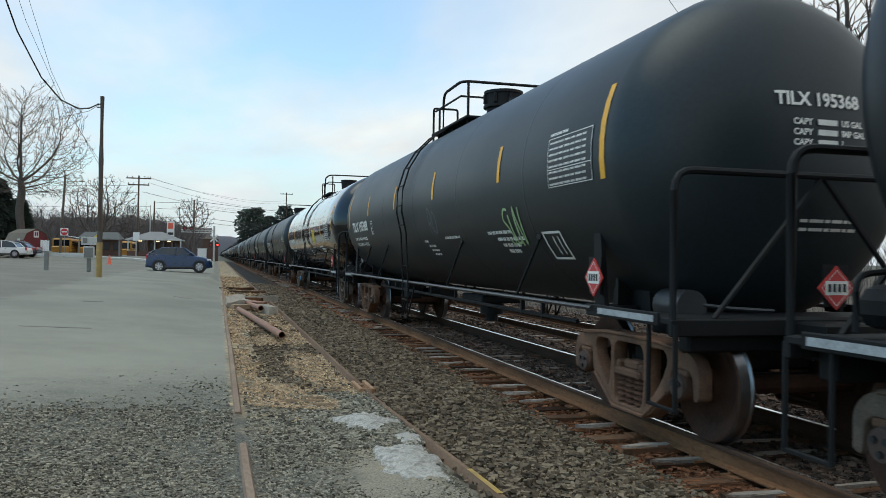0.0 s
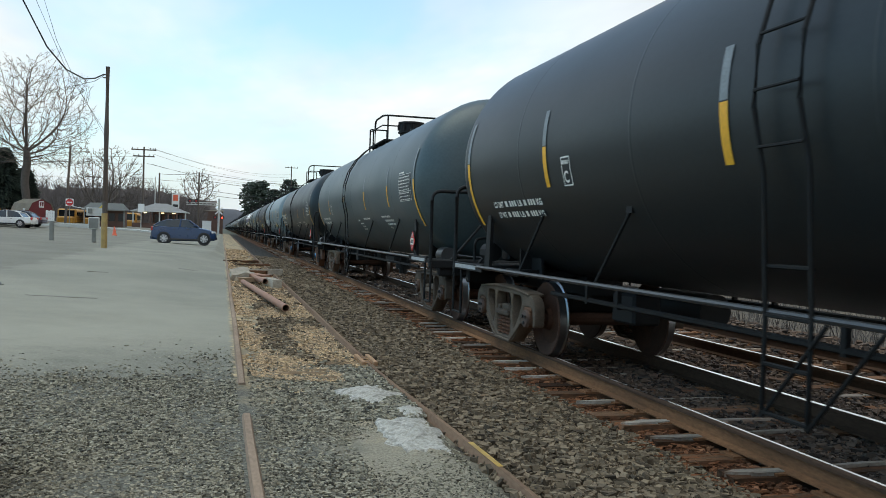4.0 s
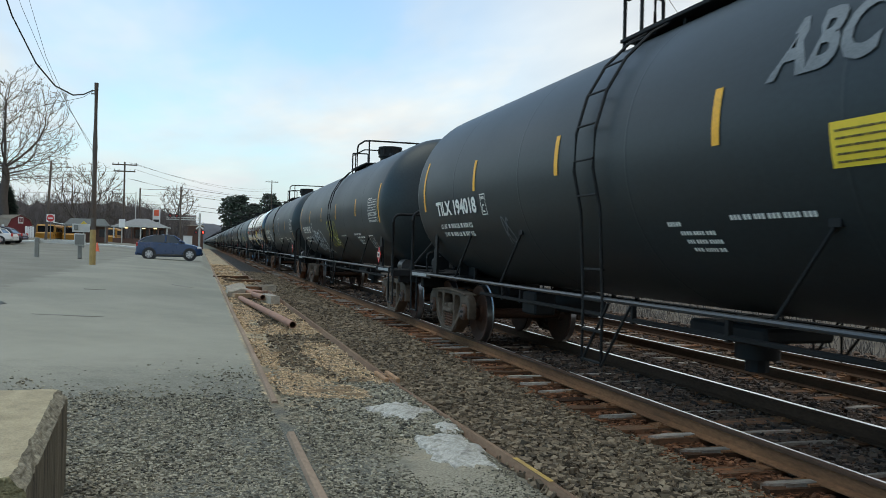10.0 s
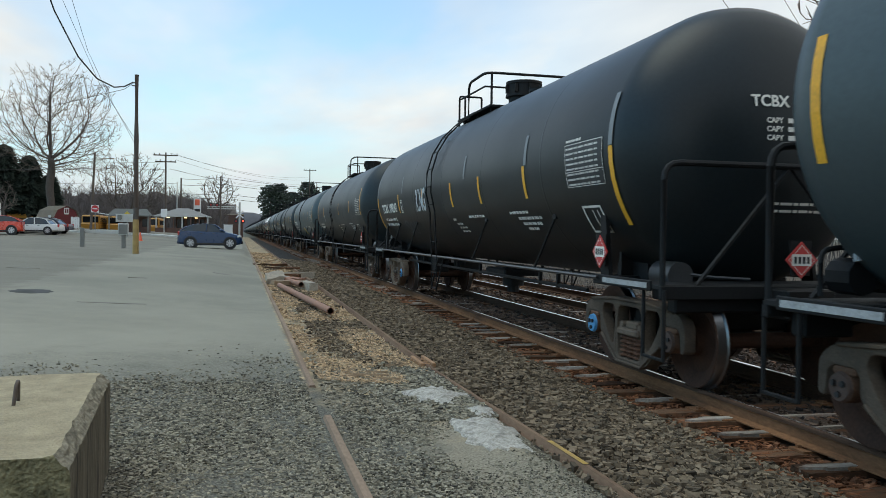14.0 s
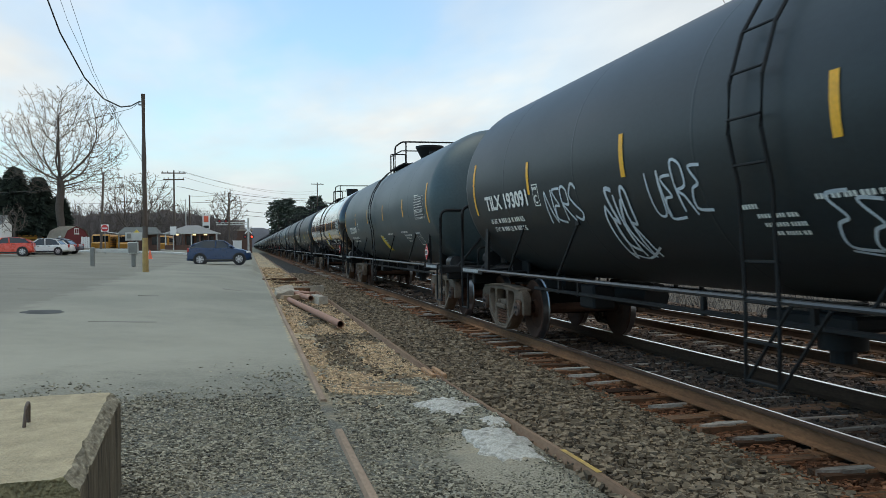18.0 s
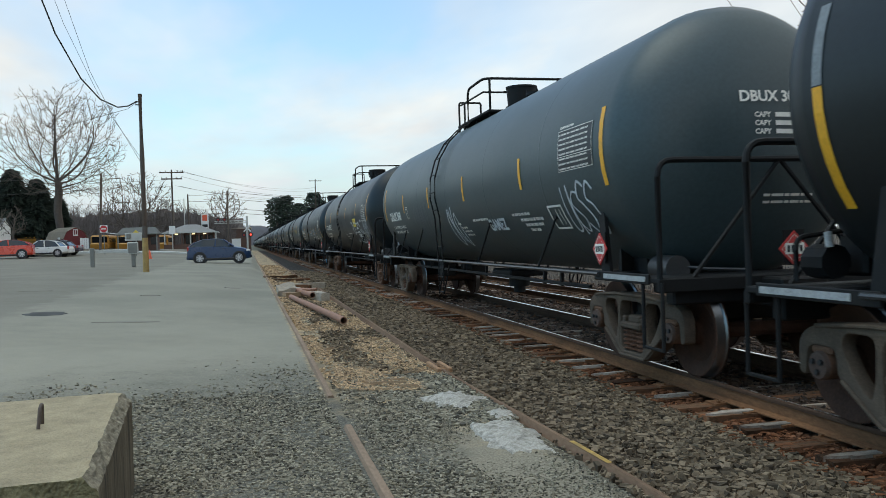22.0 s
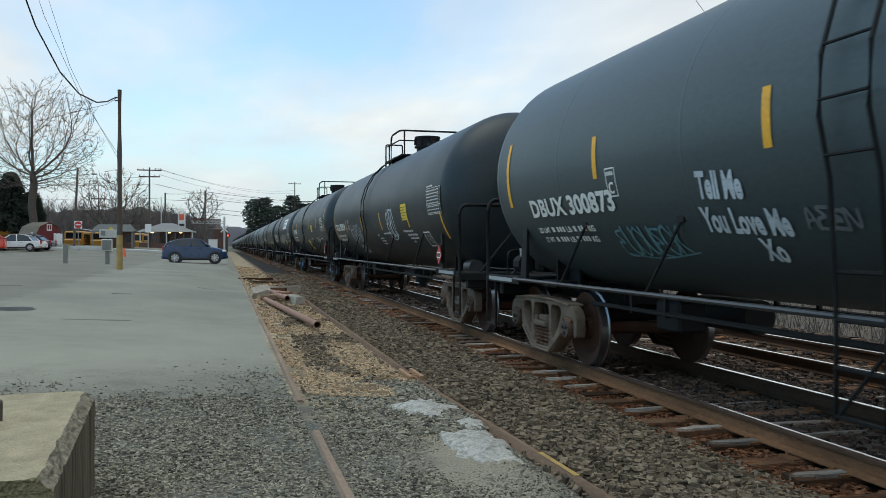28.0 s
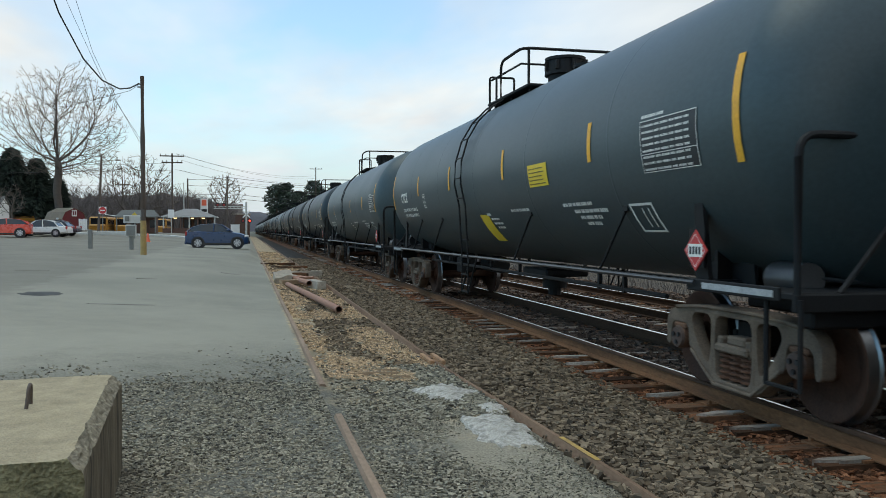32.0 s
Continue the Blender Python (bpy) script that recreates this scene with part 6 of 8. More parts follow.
rough_slab("concrete_lump", 0.10, 24.2, 0.20, 0.50, 0.42, 0.30, 12, 22, "stone_grey", "broken pale concrete lump in the debris heap", "rubble", 1, 0.09)
rough_slab("old_sleeper", 0.95, 22.6, 0.16, 0.24, 1.3, 0.20, 8, 0, "stone_grey", "grey weathered timber sleeper end beside siding rail", "timber", 2, 0.02)
rough_slab("old_sleeper", 0.95, 28.0, 0.16, 1.3, 0.24, 0.20, 20, 0, "stone_grey", "grey weathered timber sleeper across siding rails", "timber", 3, 0.02)
rough_slab("old_sleeper", 0.55, 26.6, 0.16, 0.9, 0.26, 0.22, -25, 0, "tie_wood", "dark weathered timber sleeper piece in the heap", "timber", 4, 0.02)
rough_slab("broken_timber", 0.42, 23.5, 0.22, 0.9, 0.16, 0.12, 24, 0, "plank", "reddish broken timber piece in the debris heap", "timber", 11, 0.04)
rough_slab("broken_timber", 0.62, 24.6, 0.22, 0.8, 0.2, 0.16, -18, 4, "pipe_rust", "rust-red broken timber piece in the debris heap", "timber", 12, 0.05)
rough_slab("stone_chunk", 0.30, 25.2, 0.18, 0.5, 0.36, 0.22, 35, 8, "stone_grey", "grey broken stone chunk in the debris heap", "rubble", 13, 0.07)
rough_slab("timber_offcut", 0.45, 37.5, 0.17, 1.5, 0.35, 0.12, 12, 0, "tie_wood", "dark splintered timber offcuts lying in straw", "timber", 5, 0.08)
rough_slab("timber_offcut", 0.75, 34.5, 0.17, 1.6, 0.18, 0.08, -6, 0, "tie_wood", "dark broken timber strip lying in straw", "timber", 6, 0.05)


def plank(x, y, l, rz, w=0.07, label="pale split wood splinter lying on gravel"):
    t = thing("wood_splinter", x, y, gz(x, y) + 0.012, rz, label, "wood", "scattered wood splinters")
    bm = bmesh.new()
    n, rows = 6, []
    for k in range(n + 1):
        u = k / n - 0.5
        ww = w * (1 - abs(u) * 1.5) * (0.8 + 0.4 * noise.noise((u * 6, x * 9, y)))
        rows.append([bm.verts.new((u * l, s * ww, zz)) for s, zz in ((-0.5, 0), (-0.3, 0.022), (0.35, 0.018), (0.5, 0))])
    for a, b in zip(rows, rows[1:]):
        for k in range(4):
            bm.faces.new((a[k], a[(k + 1) % 4], b[(k + 1) % 4], b[k]))
    bm.faces.new(rows[0])
    bm.faces.new(rows[-1][::-1])
    part("splinter", bm, M["plank"], t)


for row in ((0.44, 8.75, 0.55, -14), (0.60, 8.55, 0.42, -20), (0.28, 8.62, 0.30, 5), (1.02, 9.45, 0.45, 8), (0.60, 8.95, 0.28, -2), (0.1, 11.6, 0.3, 30), (0.9, 12.9, 0.4, 12), (2.2, 7.9, 0.35, 10), (2.5, 9.5, 0.3, -10), (0.3, 17.0, 0.5, 20), (2.0, 8.9, 0.22, 35)):
    plank(*row)


def ice_patch(x, y, sx, sy, h, seed, label):
    t = thing("ice_patch", x, y, gz(x, y) - 0.01, 0, label, "ice", "melting ice patches")
    bm = bmesh.new()
    n, m = 30, 9
    mid = bm.verts.new((0, 0, h))
    rings = []
    for j in range(1, m + 1):
        u = j / m
        ring = []
        for k in range(n):
            a = 2 * math.pi * k / n
            c, s = math.cos(a), math.sin(a)
            edge = 1 + 0.55 * noise.noise((c * 1.6 + seed, s * 1.6, 0)) + 0.32 * noise.noise((c * 5 + seed, s * 5, 4))
            px, py = c * sx * edge * u, s * sy * edge * u
            zz = h * (1 - u ** 2.2) + 0.03 * (1 - u) * noise.noise((px * 9, py * 9, seed)) + 0.012 * noise.noise((px * 25, py * 25, seed)) - (0.03 if j == m else 0)
            ring.append(bm.verts.new((px, py, zz)))
        rings.append(ring)
    for k in range(n):
        bm.faces.new((mid, rings[0][k], rings[0][(k + 1) % n]))
    for a, b in zip(rings, rings[1:]):
        for k in range(n):
            bm.faces.new((a[k], b[k], b[(k + 1) % n], a[(k + 1) % n]))
    part("ice", bm, M["snow"], t)


ice_patch(1.04, 6.05, 0.33, 0.66, 0.052, 3.0, "dirty white melting ice patch on gravel")
ice_patch(1.0, 7.62, 0.29, 0.44, 0.058, 8.0, "small dirty white ice patch on gravel")
ice_patch(1.20, 6.80, 0.13, 0.24, 0.045, 12.0, "thin dirty white ice remnant on gravel")


def wooden_pole():
    p = thing("utility_pole", -5.257, 37.45, gz(-5.257, 37.45) - 0.02, label="bare wooden utility pole with a yellow-painted foot", category="utility pole")
    bm = bmesh.new()
    add_tube(bm, [(0, 0, 0), (0.01, 0, 2.0), (0.0, 0, 5.0), (0.0, 0, 7.72)], [0.122, 0.116, 0.100, 0.086], 14)
    part("shaft", bm, M["pole_wood"], p)
    bm = bmesh.new()
    add_tube(bm, [(0, 0, 0), (0, 0, 0.8), (0, 0, 1.5)], [0.130, 0.127, 0.123], 14)
    part("painted_foot", bm, M["pole_yellow"], p, "chipped yellow paint round the pole foot")
    bm = bmesh.new()
    for z in (7.25, 7.38):
        add_cyl(bm, (-0.2, 0, z), (0.02, 0, z), 0.03, 8)
    part("cable_clamp", bm, M["metal_grey"], p)


wooden_pole()


def cable(pts, r, label="thin black overhead cable", name="overhead_cable", sag=0.0, parent=None):
    a, b = Vector(pts[0]), Vector(pts[-1])
    if len(pts) == 2:
        pts = [a.lerp(b, k / 16) - Vector((0, 0, sag * 4 * (k / 16) * (1 - k / 16))) for k in range(17)]
    bm = bmesh.new()
    add_tube(bm, pts, r, 5)
    ob = part(name, bm, M["wire"])
    return tagged(ob, label, "cable", "overhead cables")


cable([(-5.39, 37.4, 8.05), (-5.7, 37.0, 7.78), (-6.05, 36.6, 7.66), (-6.6, 35.8, 7.85), (-7.13, 34.8, 8.5), (-7.72, 33.4, 9.9), (-8.22, 31.0, 12.2), (-8.85, 27, 15.4)], 0.03, "thick sagging black cable from the pole top")
cable([(-5.39, 37.4, 8.0), (-5.8, 37.6, 7.75), (-6.7, 38.2, 7.6), (-9.5, 40.5, 7.2), (-13.5, 85, 8.0)], 0.010)
cable([(-5.3, 37.45, 5.4), (-6.12, 36.0, 7.1), (-6.72, 34.4, 8.7), (-7.3, 32.0, 11.5), (-7.75, 30, 14)], 0.008)
cable([(-5.3, 37.45, 5.6), (-6.45, 35.5, 7.6), (-7.35, 33.0, 10.2), (-8.05, 30, 13.5)], 0.008)


def low_rail_fence():
    f = thing("rail_fence", -7.9, 46.0, gz(-7.9, 46) - 0.02, label="low weathered timber rail on short posts", category="fence")
    for x in (-0.98, 1.05):
        bm = bmesh.new()
        add_box(bm, x, 0, 0.52, 0.20, 0.20, 1.04, bevel=0.02)
        part("post", bm, M["metal_grey"], f)
    bm = bmesh.new()
    add_box(bm, 0.0, 0.12, 0.86, 2.3, 0.05, 0.16, bevel=0.01)
    part("rail", bm, M["metal_light"], f)
    c = thing("meter_cabinet", -6.88, 46.0, gz(-6.88, 46) - 0.02, label="grey metal utility cabinet on a post", category="utility cabinet")
    bm = bmesh.new()
    add_box(bm, 0, 0.1, 0.6, 0.16, 0.16, 1.2, bevel=0.01)
    part("post", bm, M["metal_grey"], c)
    bm = bmesh.new()
    add_box(bm, 0.02, -0.04, 1.02, 0.52, 0.26, 0.62, bevel=0.02)
    bx = part("case", bm, M["metal_light"], c)
    bm = bmesh.new()
    add_box(bm, 0.02, -0.18, 1.02, 0.44, 0.02, 0.52, bevel=0.006)
    part("door", bm, M["metal_grey"], bx)
    bm = bmesh.new()
    add_box(bm, 0.05, 0.05, 1.62, 0.85, 0.06, 0.42, bevel=0.01)
    part("backboard", bm, M["metal_light"], c)
    bm = bmesh.new()
    add_box(bm, -0.18, -0.02, 1.66, 0.2, 0.1, 0.26, bevel=0.02)
    part("meter", bm, M["metal_grey"], c)


low_rail_fence()


# ---- road vehicles ----
def road_car(name, x, y, rz, length, width, height, paint, label, suv=False):
    """A car along local x, nose at +x, built of a lofted body, glasshouse, wheels and lamps."""
    z0 = gz(x, y)
    c = thing(name, x, y, z0, rz, label, "car", "parked cars")
    L, W, H = length / 2, width / 2, height
    belt = (0.70 if suv else 0.60) * H
    # stations: x, sill, belt, half width
    st = [(-L, 0.40, belt * 0.80, W * 0.78), (-L + 0.08, 0.30, belt * 0.98, W * 0.90), (-L * 0.72, 0.22, belt * 1.02, W), (-L * 0.3, 0.20, belt, W), (L * 0.25, 0.20, belt * 0.98, W), (L * 0.48, 0.20, belt * 0.95, W), (L * 0.75, 0.22, belt * 0.86, W * 0.97), (L - 0.12, 0.28, belt * 0.74, W * 0.86), (L, 0.36, belt * 0.58, W * 0.68)]
    bm = bmesh.new()
    rings = []
    for sx, lo, hi, w in st:
        rings.append([bm.verts.new((sx, yy * w, zz)) for yy, zz in ((-0.86, lo), (-1.0, lo + 0.12), (-1.0, lo + (hi - lo) * 0.55), (-0.95, hi * 0.96), (-0.80, hi), (0.80, hi), (0.95, hi * 0.96), (1.0, lo + (hi - lo) * 0.55), (1.0, lo + 0.12), (0.86, lo))])
    for a, b in zip(rings, rings[1:]):
        for k in range(10):
            bm.faces.new((a[k], a[(k + 1) % 10], b[(k + 1) % 10], b[k]))
    bm.faces.new(rings[0][::-1])
    bm.faces.new(rings[-1])
    body = part("body", bm, paint, c)
    # glasshouse
    rear = -L * (0.97 if suv else 0.72) + 0.1
    bm = bmesh.new()
    gs = [(rear, belt * 0.99, belt + 0.02, W * 0.85), (rear + 0.34, belt * 0.99, H * 0.86, W * 0.83), (rear + 0.85, belt * 0.98, H * 0.965, W * 0.80), (-0.08 * L, belt * 0.97, H * 0.99, W * 0.81), (0.14 * L, belt * 0.97, H * 0.955, W * 0.80), (0.46 * L, belt * 0.93, belt * 0.96, W * 0.86)]
    rows = [[bm.verts.new((gx, s * w * q, z)) for s, q, z in ((-1, 1.08, lo), (-1, 0.92, hi), (1, 0.92, hi), (1, 1.08, lo))] for gx, lo, hi, w in gs]
    for a, b in zip(rows, rows[1:]):
        for k in range(3):
            bm.faces.new((a[k], a[k + 1], b[k + 1], b[k]))
    bm.faces.new(rows[0])
    bm.faces.new(rows[-1][::-1])
    part("glasshouse", bm, M["glass_tint"], c)
    # roof skin and pillars
    bm = bmesh.new()
    rr = [[bm.verts.new((gx, s * w * 0.93, hi + dz)) for s, dz in ((-1, 0.0), (-0.85, 0.03), (0.85, 0.03), (1, 0.0))] for gx, lo, hi, w in gs[1:5]]
    for a, b in zip(rr, rr[1:]):
        for k in range(3):
            bm.faces.new((a[k], a[k + 1], b[k + 1], b[k]))
    bmesh.ops.solidify(bm, geom=bm.faces[:], thickness=0.04)
    part("roof", bm, paint, c)
    for s in (-1, 1):
        ends = [((gs[0][0], s * gs[0][3] * 1.05, belt), (gs[1][0], s * gs[1][3] * 0.94, gs[1][2])), ((-0.12 * L, s * W * 0.885, belt), (-0.1 * L, s * W * 0.77, H * 0.97)), ((gs[4][0], s * gs[4][3] * 0.93, gs[4][2]), (gs[5][0], s * gs[5][3] * 1.06, belt * 0.96))]
        for a, b in ends:
            bm = bmesh.new()
            add_cyl(bm, a, b, 0.045, 6)
            part("pillar", bm, paint, c)
        bm = bmesh.new()
        add_box(bm, 0.32 * L, s * (W + 0.06), belt + 0.08, 0.14, 0.16, 0.12, bevel=0.03)
        part("wing_mirror", bm, paint, c)
        bm = bmesh.new()
        add_box(bm, 0, s * (W + 0.002), 0.30, L * 0.95, 0.04, 0.12, bevel=0.015)
        part("sill_trim", bm, M["plastic_black"], c)
        for q in (-0.28 * L, 0.12 * L):
            bm = bmesh.new()
            add_box(bm, q, s * (W + 0.004), belt * 0.86, 0.16, 0.03, 0.03, bevel=0.008)
            part("door_handle", bm, M["plastic_black"], c)
    # bumpers, lamps, plate field
    bm = bmesh.new()
    add_box(bm, L - 0.04, 0, 0.40, 0.16, W * 1.35, 0.20, bevel=0.04)
    part("front_bumper", bm, M["plastic_black"], c)
    bm = bmesh.new()
    add_box(bm, -L + 0.04, 0, 0.40, 0.14, W * 1.5, 0.22, bevel=0.04)
    part("rear_bumper", bm, paint, c)
    for s in (-1, 1):
        bm = bmesh.new()
        add_box(bm, L - 0.22, s * W * 0.72, belt * 0.70, 0.30, 0.24, 0.14, Matrix.Rotation(-s * 0.4, 4, "Z"), bevel=0.03)
        part("headlamp", bm, M["lamp_clear"], c)
        bm = bmesh.new()
        add_box(bm, -L + 0.07, s * W * 0.76, belt * 0.86, 0.12, 0.26, 0.26, bevel=0.03)
        part("tail_lamp", bm, M["lamp_red"], c)
    wr = 0.36 if suv else 0.31
    for wx in (-L * 0.60, L * 0.62):
        for s in (-1, 1):
            bm = bmesh.new()
            yy = s * (W - 0.10)
            add_cyl(bm, (wx, yy - 0.11, wr), (wx, yy + 0.11, wr), wr, 24)
            bmesh.ops.bevel(bm, geom=[e for e in bm.edges if len(e.link_faces) == 2 and e.calc_face_angle(0) > 1], offset=0.03, segments=2, affect="EDGES")
            wh = part("wheel", bm, M["rubber"], c)
            bm = bmesh.new()
            add_cyl(bm, (wx, yy + s * 0.095, wr), (wx, yy + s * 0.118, wr), wr * 0.68, 20)
            rim = part("rim", bm, M["alloy_dull"], wh)
            bm = bmesh.new()
            for k in range(7):
                a = 2 * math.pi * k / 7
                add_box(bm, wx + math.cos(a) * wr * 0.36, yy + s * 0.122, wr + math.sin(a) * wr * 0.36, wr * 0.62, 0.02, 0.055, Matrix.Rotation(-a, 4, "Y"))
            add_cyl(bm, (wx, yy + s * 0.11, wr), (wx, yy + s * 0.135, wr), wr * 0.16, 10)
            part("spoke_disc", bm, M["alloy"], wh)
            bm = bmesh.new()
            add_cyl(bm, (wx, s * (W - 0.22), wr), (wx, s * (W + 0.006), wr), wr * 1.16, 22)
            part("wheel_arch", bm, M["plastic_black"], c)
    return c


road_car("blue_suv", -2.76, 55.6, 0, 4.02, 1.80, 1.60, M["car_blue"], "dark blue crossover car with silver alloy wheels on asphalt", suv=True)
road_car("red_hatchback", -19.75, 72.0, 186, 3.9, 1.72, 1.52, M["car_red"], "bright orange-red hatchback parked on asphalt", suv=True)
road_car("white_sedan", -17.85, 76.0, 172, 4.5, 1.75, 1.42, M["car_white"], "white sedan parked beside an orange-red hatchback")
road_car("purple_sedan", -17.7, 79.0, 172, 4.5, 1.75, 1.38, M["car_purple"], "dark plum sedan parked behind a white sedan")


def asphalt_patch(x, y, sx, sy, seed, label, material="patch_dark"):
    bm = bmesh.new()
    ring = []
    for k in range(28):
        a = 2 * math.pi * k / 28
        c, s = math.cos(a), math.sin(a)
        e = 1 + 0.25 * noise.noise((c * 2 + seed, s * 2, 1)) + 0.15 * noise.noise((c * 6 + seed, s * 6, 2))
        px, py = x + c * sx * e, y + s * sy * e
        ring.append(bm.verts.new((px, py, gz(px, py) + 0.009)))
    low = [bm.verts.new((x + (v.co.x - x) * 1.06, y + (v.co.y - y) * 1.2, v.co.z - 0.05)) for v in ring]
    bm.faces.new(ring)
    for k in range(28):
        bm.faces.new((ring[k], low[k], low[(k + 1) % 28], ring[(k + 1) % 28]))
    tagged(part("asphalt_patch", bm, M[material]), label, "asphalt patch", "asphalt repair patches")


for row in ((-4.8, 17.2, 0.36, 0.42, 1.0, "dark iron utility cover sunk in asphalt", "cover_dark"), (-3.1, 15.5, 0.55, 0.06, 4.0, "thin dark crack repair in asphalt"), (-6.6, 24.2, 0.4, 0.08, 7.0, "thin dark crack repair in asphalt"), (-3.4, 22.1, 0.25, 0.06, 9.0, "small dark stain on worn asphalt"), (-1.4, 26.6, 0.3, 0.2, 12.0, "small dark stain on worn asphalt")):
    asphalt_patch(*row)

# ---- trees ----
def tree_geometry(seed, base_r, trunk_top, centre, radii, count, step=0.42, twig=0.012, reach=2.6, flat=0.0, droop=0.0):
    """Limbs that grow into a dome of free points: verts and faces (thick, thin). centre and radii shape the crown."""
    rng = np.random.default_rng(seed)
    p = rng.normal(size=(count * 3, 3))
    p /= np.linalg.norm(p, axis=1)[:, None]
    p *= rng.uniform(0.12, 1, (len(p), 1)) ** (1 / 2.6)
    lump = np.array([1 + 0.34 * noise.noise((q[0] * 2.4 + seed, q[1] * 2.2, q[2] * 2.2)) for q in p])
    p = p * lump[:, None]
    p = p[p[:, 2] > -0.75 + flat][:count] * np.array(radii) + np.array(centre)
    pos, par = [np.zeros(3)], [-1]
    n_trunk = max(3, int(trunk_top / step))
    for k in range(1, n_trunk + 1):
        pos.append(np.array([0.10 * math.sin(k * 0.5 + seed), 0.0, trunk_top * k / n_trunk]))
        par.append(k - 1)
    near, dist = np.zeros(len(p), int), np.full(len(p), 1e9)

    def update(lo):
        nonlocal near, dist
        new_p = np.array(pos[lo:])
        d = np.linalg.norm(p[:, None] - new_p[None], axis=2)
        m = d.argmin(1)
        dm = d[np.arange(len(p)), m]
        better = dm < dist
        near, dist = np.where(better, m + lo, near), np.where(better, dm, dist)

    update(n_trunk // 2)
    limit = reach * 4
    for it in range(90):
        live = dist < limit
        if not live.any():
            break
        limit = reach if it > 14 else limit
        lo = len(pos)
        acc = {}
        for a, q in zip(near[live], p[live]):
            d = q - pos[a]
            acc.setdefault(int(a), []).append(d / (np.linalg.norm(d) + 1e-6))
        for a, ds in acc.items():
            g = np.mean(ds, 0) + rng.normal(0, 0.10, 3) + np.array([0, 0, 0.05 - droop])
            if par[a] >= 0:
                g = g + 0.5 * (pos[a] - pos[par[a]]) / step
            g /= np.linalg.norm(g) + 1e-6
            pos.append(pos[a] + g * step)
            par.append(a)
        update(lo)
        keep = dist > step * 1.9
        p, near, dist = p[keep], near[keep], dist[keep]
        if len(p) == 0:
            break
    # a few fine twigs at every tip
    kids = [0] * len(pos)
    for q in par:
        if q >= 0:
            kids[q] += 1
    for a in range(n_trunk + 2, len(pos)):
        d = pos[a] - pos[par[a]]
        for _ in range(4 if kids[a] == 0 else int(rng.random() < 0.8)):
            g = d / step + rng.normal(0, 0.5, 3) + np.array([0, 0, 0.15])
            pos.append(pos[a] + g / np.linalg.norm(g) * step * rng.uniform(0.8, 2.0))
            par.append(a)
    load = np.zeros(len(pos))
    for k in range(len(pos) - 1, 0, -1):
        load[k] += 1 if load[k] == 0 else 0
        load[par[k]] += load[k]
    rad = twig + (base_r - twig) * (load / load[0]) ** 0.6
    rad[0] *= 1.25
    stores = ([], []), ([], [])
    for k in range(1, len(pos)):
        a, b = Vector(pos[par[k]]), Vector(pos[k])
        ra, rb = min(rad[par[k]], rad[k] * 1.35), rad[k]
        v, f = stores[0 if rb > base_r * 0.16 else 1]
        seg = 7 if rb > base_r * 0.16 else 3
        d = (b - a).normalized()
        u = d.orthogonal().normalized()
        w = d.cross(u)
        base = len(v)
        for c, r in ((a, ra), (b + d * rb * 0.4, rb)):
            v.extend(tuple(c + (u * math.cos(6.2832 * j / seg) + w * math.sin(6.2832 * j / seg)) * r) for j in range(seg))
        f.extend((base + j, base + (j + 1) % seg, base + seg + (j + 1) % seg, base + seg + j) for j in range(seg))
    return stores


def mesh_pyd(name, vf, material, smooth=True):
    me = bpy.data.meshes.new(name)
    me.from_pydata(vf[0], [], vf[1])
    if smooth:
        me.polygons.foreach_set("use_smooth", [True] * len(vf[1]))
    me.materials.append(material)
    return me


def bare_tree(x, y, z, label, seed, *shape, material="bark", **kw):
    t = thing("bare_tree", x, y, z, 0, label, "tree")
    for nm, vf in zip(("trunk", "crown"), tree_geometry(seed, *shape, **kw)):
        o = new(nm, mesh_pyd(nm, vf, M[material]))
        o.parent = t
    return t


bare_tree(-22.4, 104.0, gz(-22.4, 104) - 0.1, "tall bare deciduous tree with a broad twiggy crown", 11, 0.45, 8.2, (0.55, 0, 11.7), (6.9, 5.9, 7.3), 5600, step=0.36, twig=0.009, reach=2.4)
bare_tree(-14.7, 112.0, gz(-14.7, 112) - 0.1, "low spreading bare tree behind the shelter", 5, 0.34, 2.0, (0.1, 0, 4.9), (4.7, 4.0, 4.9), 1700, step=0.38, twig=0.012, reach=2.4, flat=0.1)
bare_tree(-5.3, 176.0, 1.6, "bare tree beyond the level crossing", 8, 0.32, 4.0, (0, 0, 7.6), (4.0, 3.6, 4.2), 900, step=0.42, twig=0.016, reach=2.6)
bare_tree(24.9, 28.5, 0.2, "bare tree standing beyond the tracks", 21, 0.30, 6.5, (0, 0, 11.0), (3.4, 3.4, 4.4), 900, step=0.35, twig=0.010, reach=2.2)
bare_tree(-23.9, 90.0, gz(-23.9, 90) - 0.1, "small bare ornamental tree by dark conifers", 31, 0.09, 1.3, (0, 0, 2.9), (1.5, 1.4, 1.7), 260, step=0.25, twig=0.010, reach=1.4)


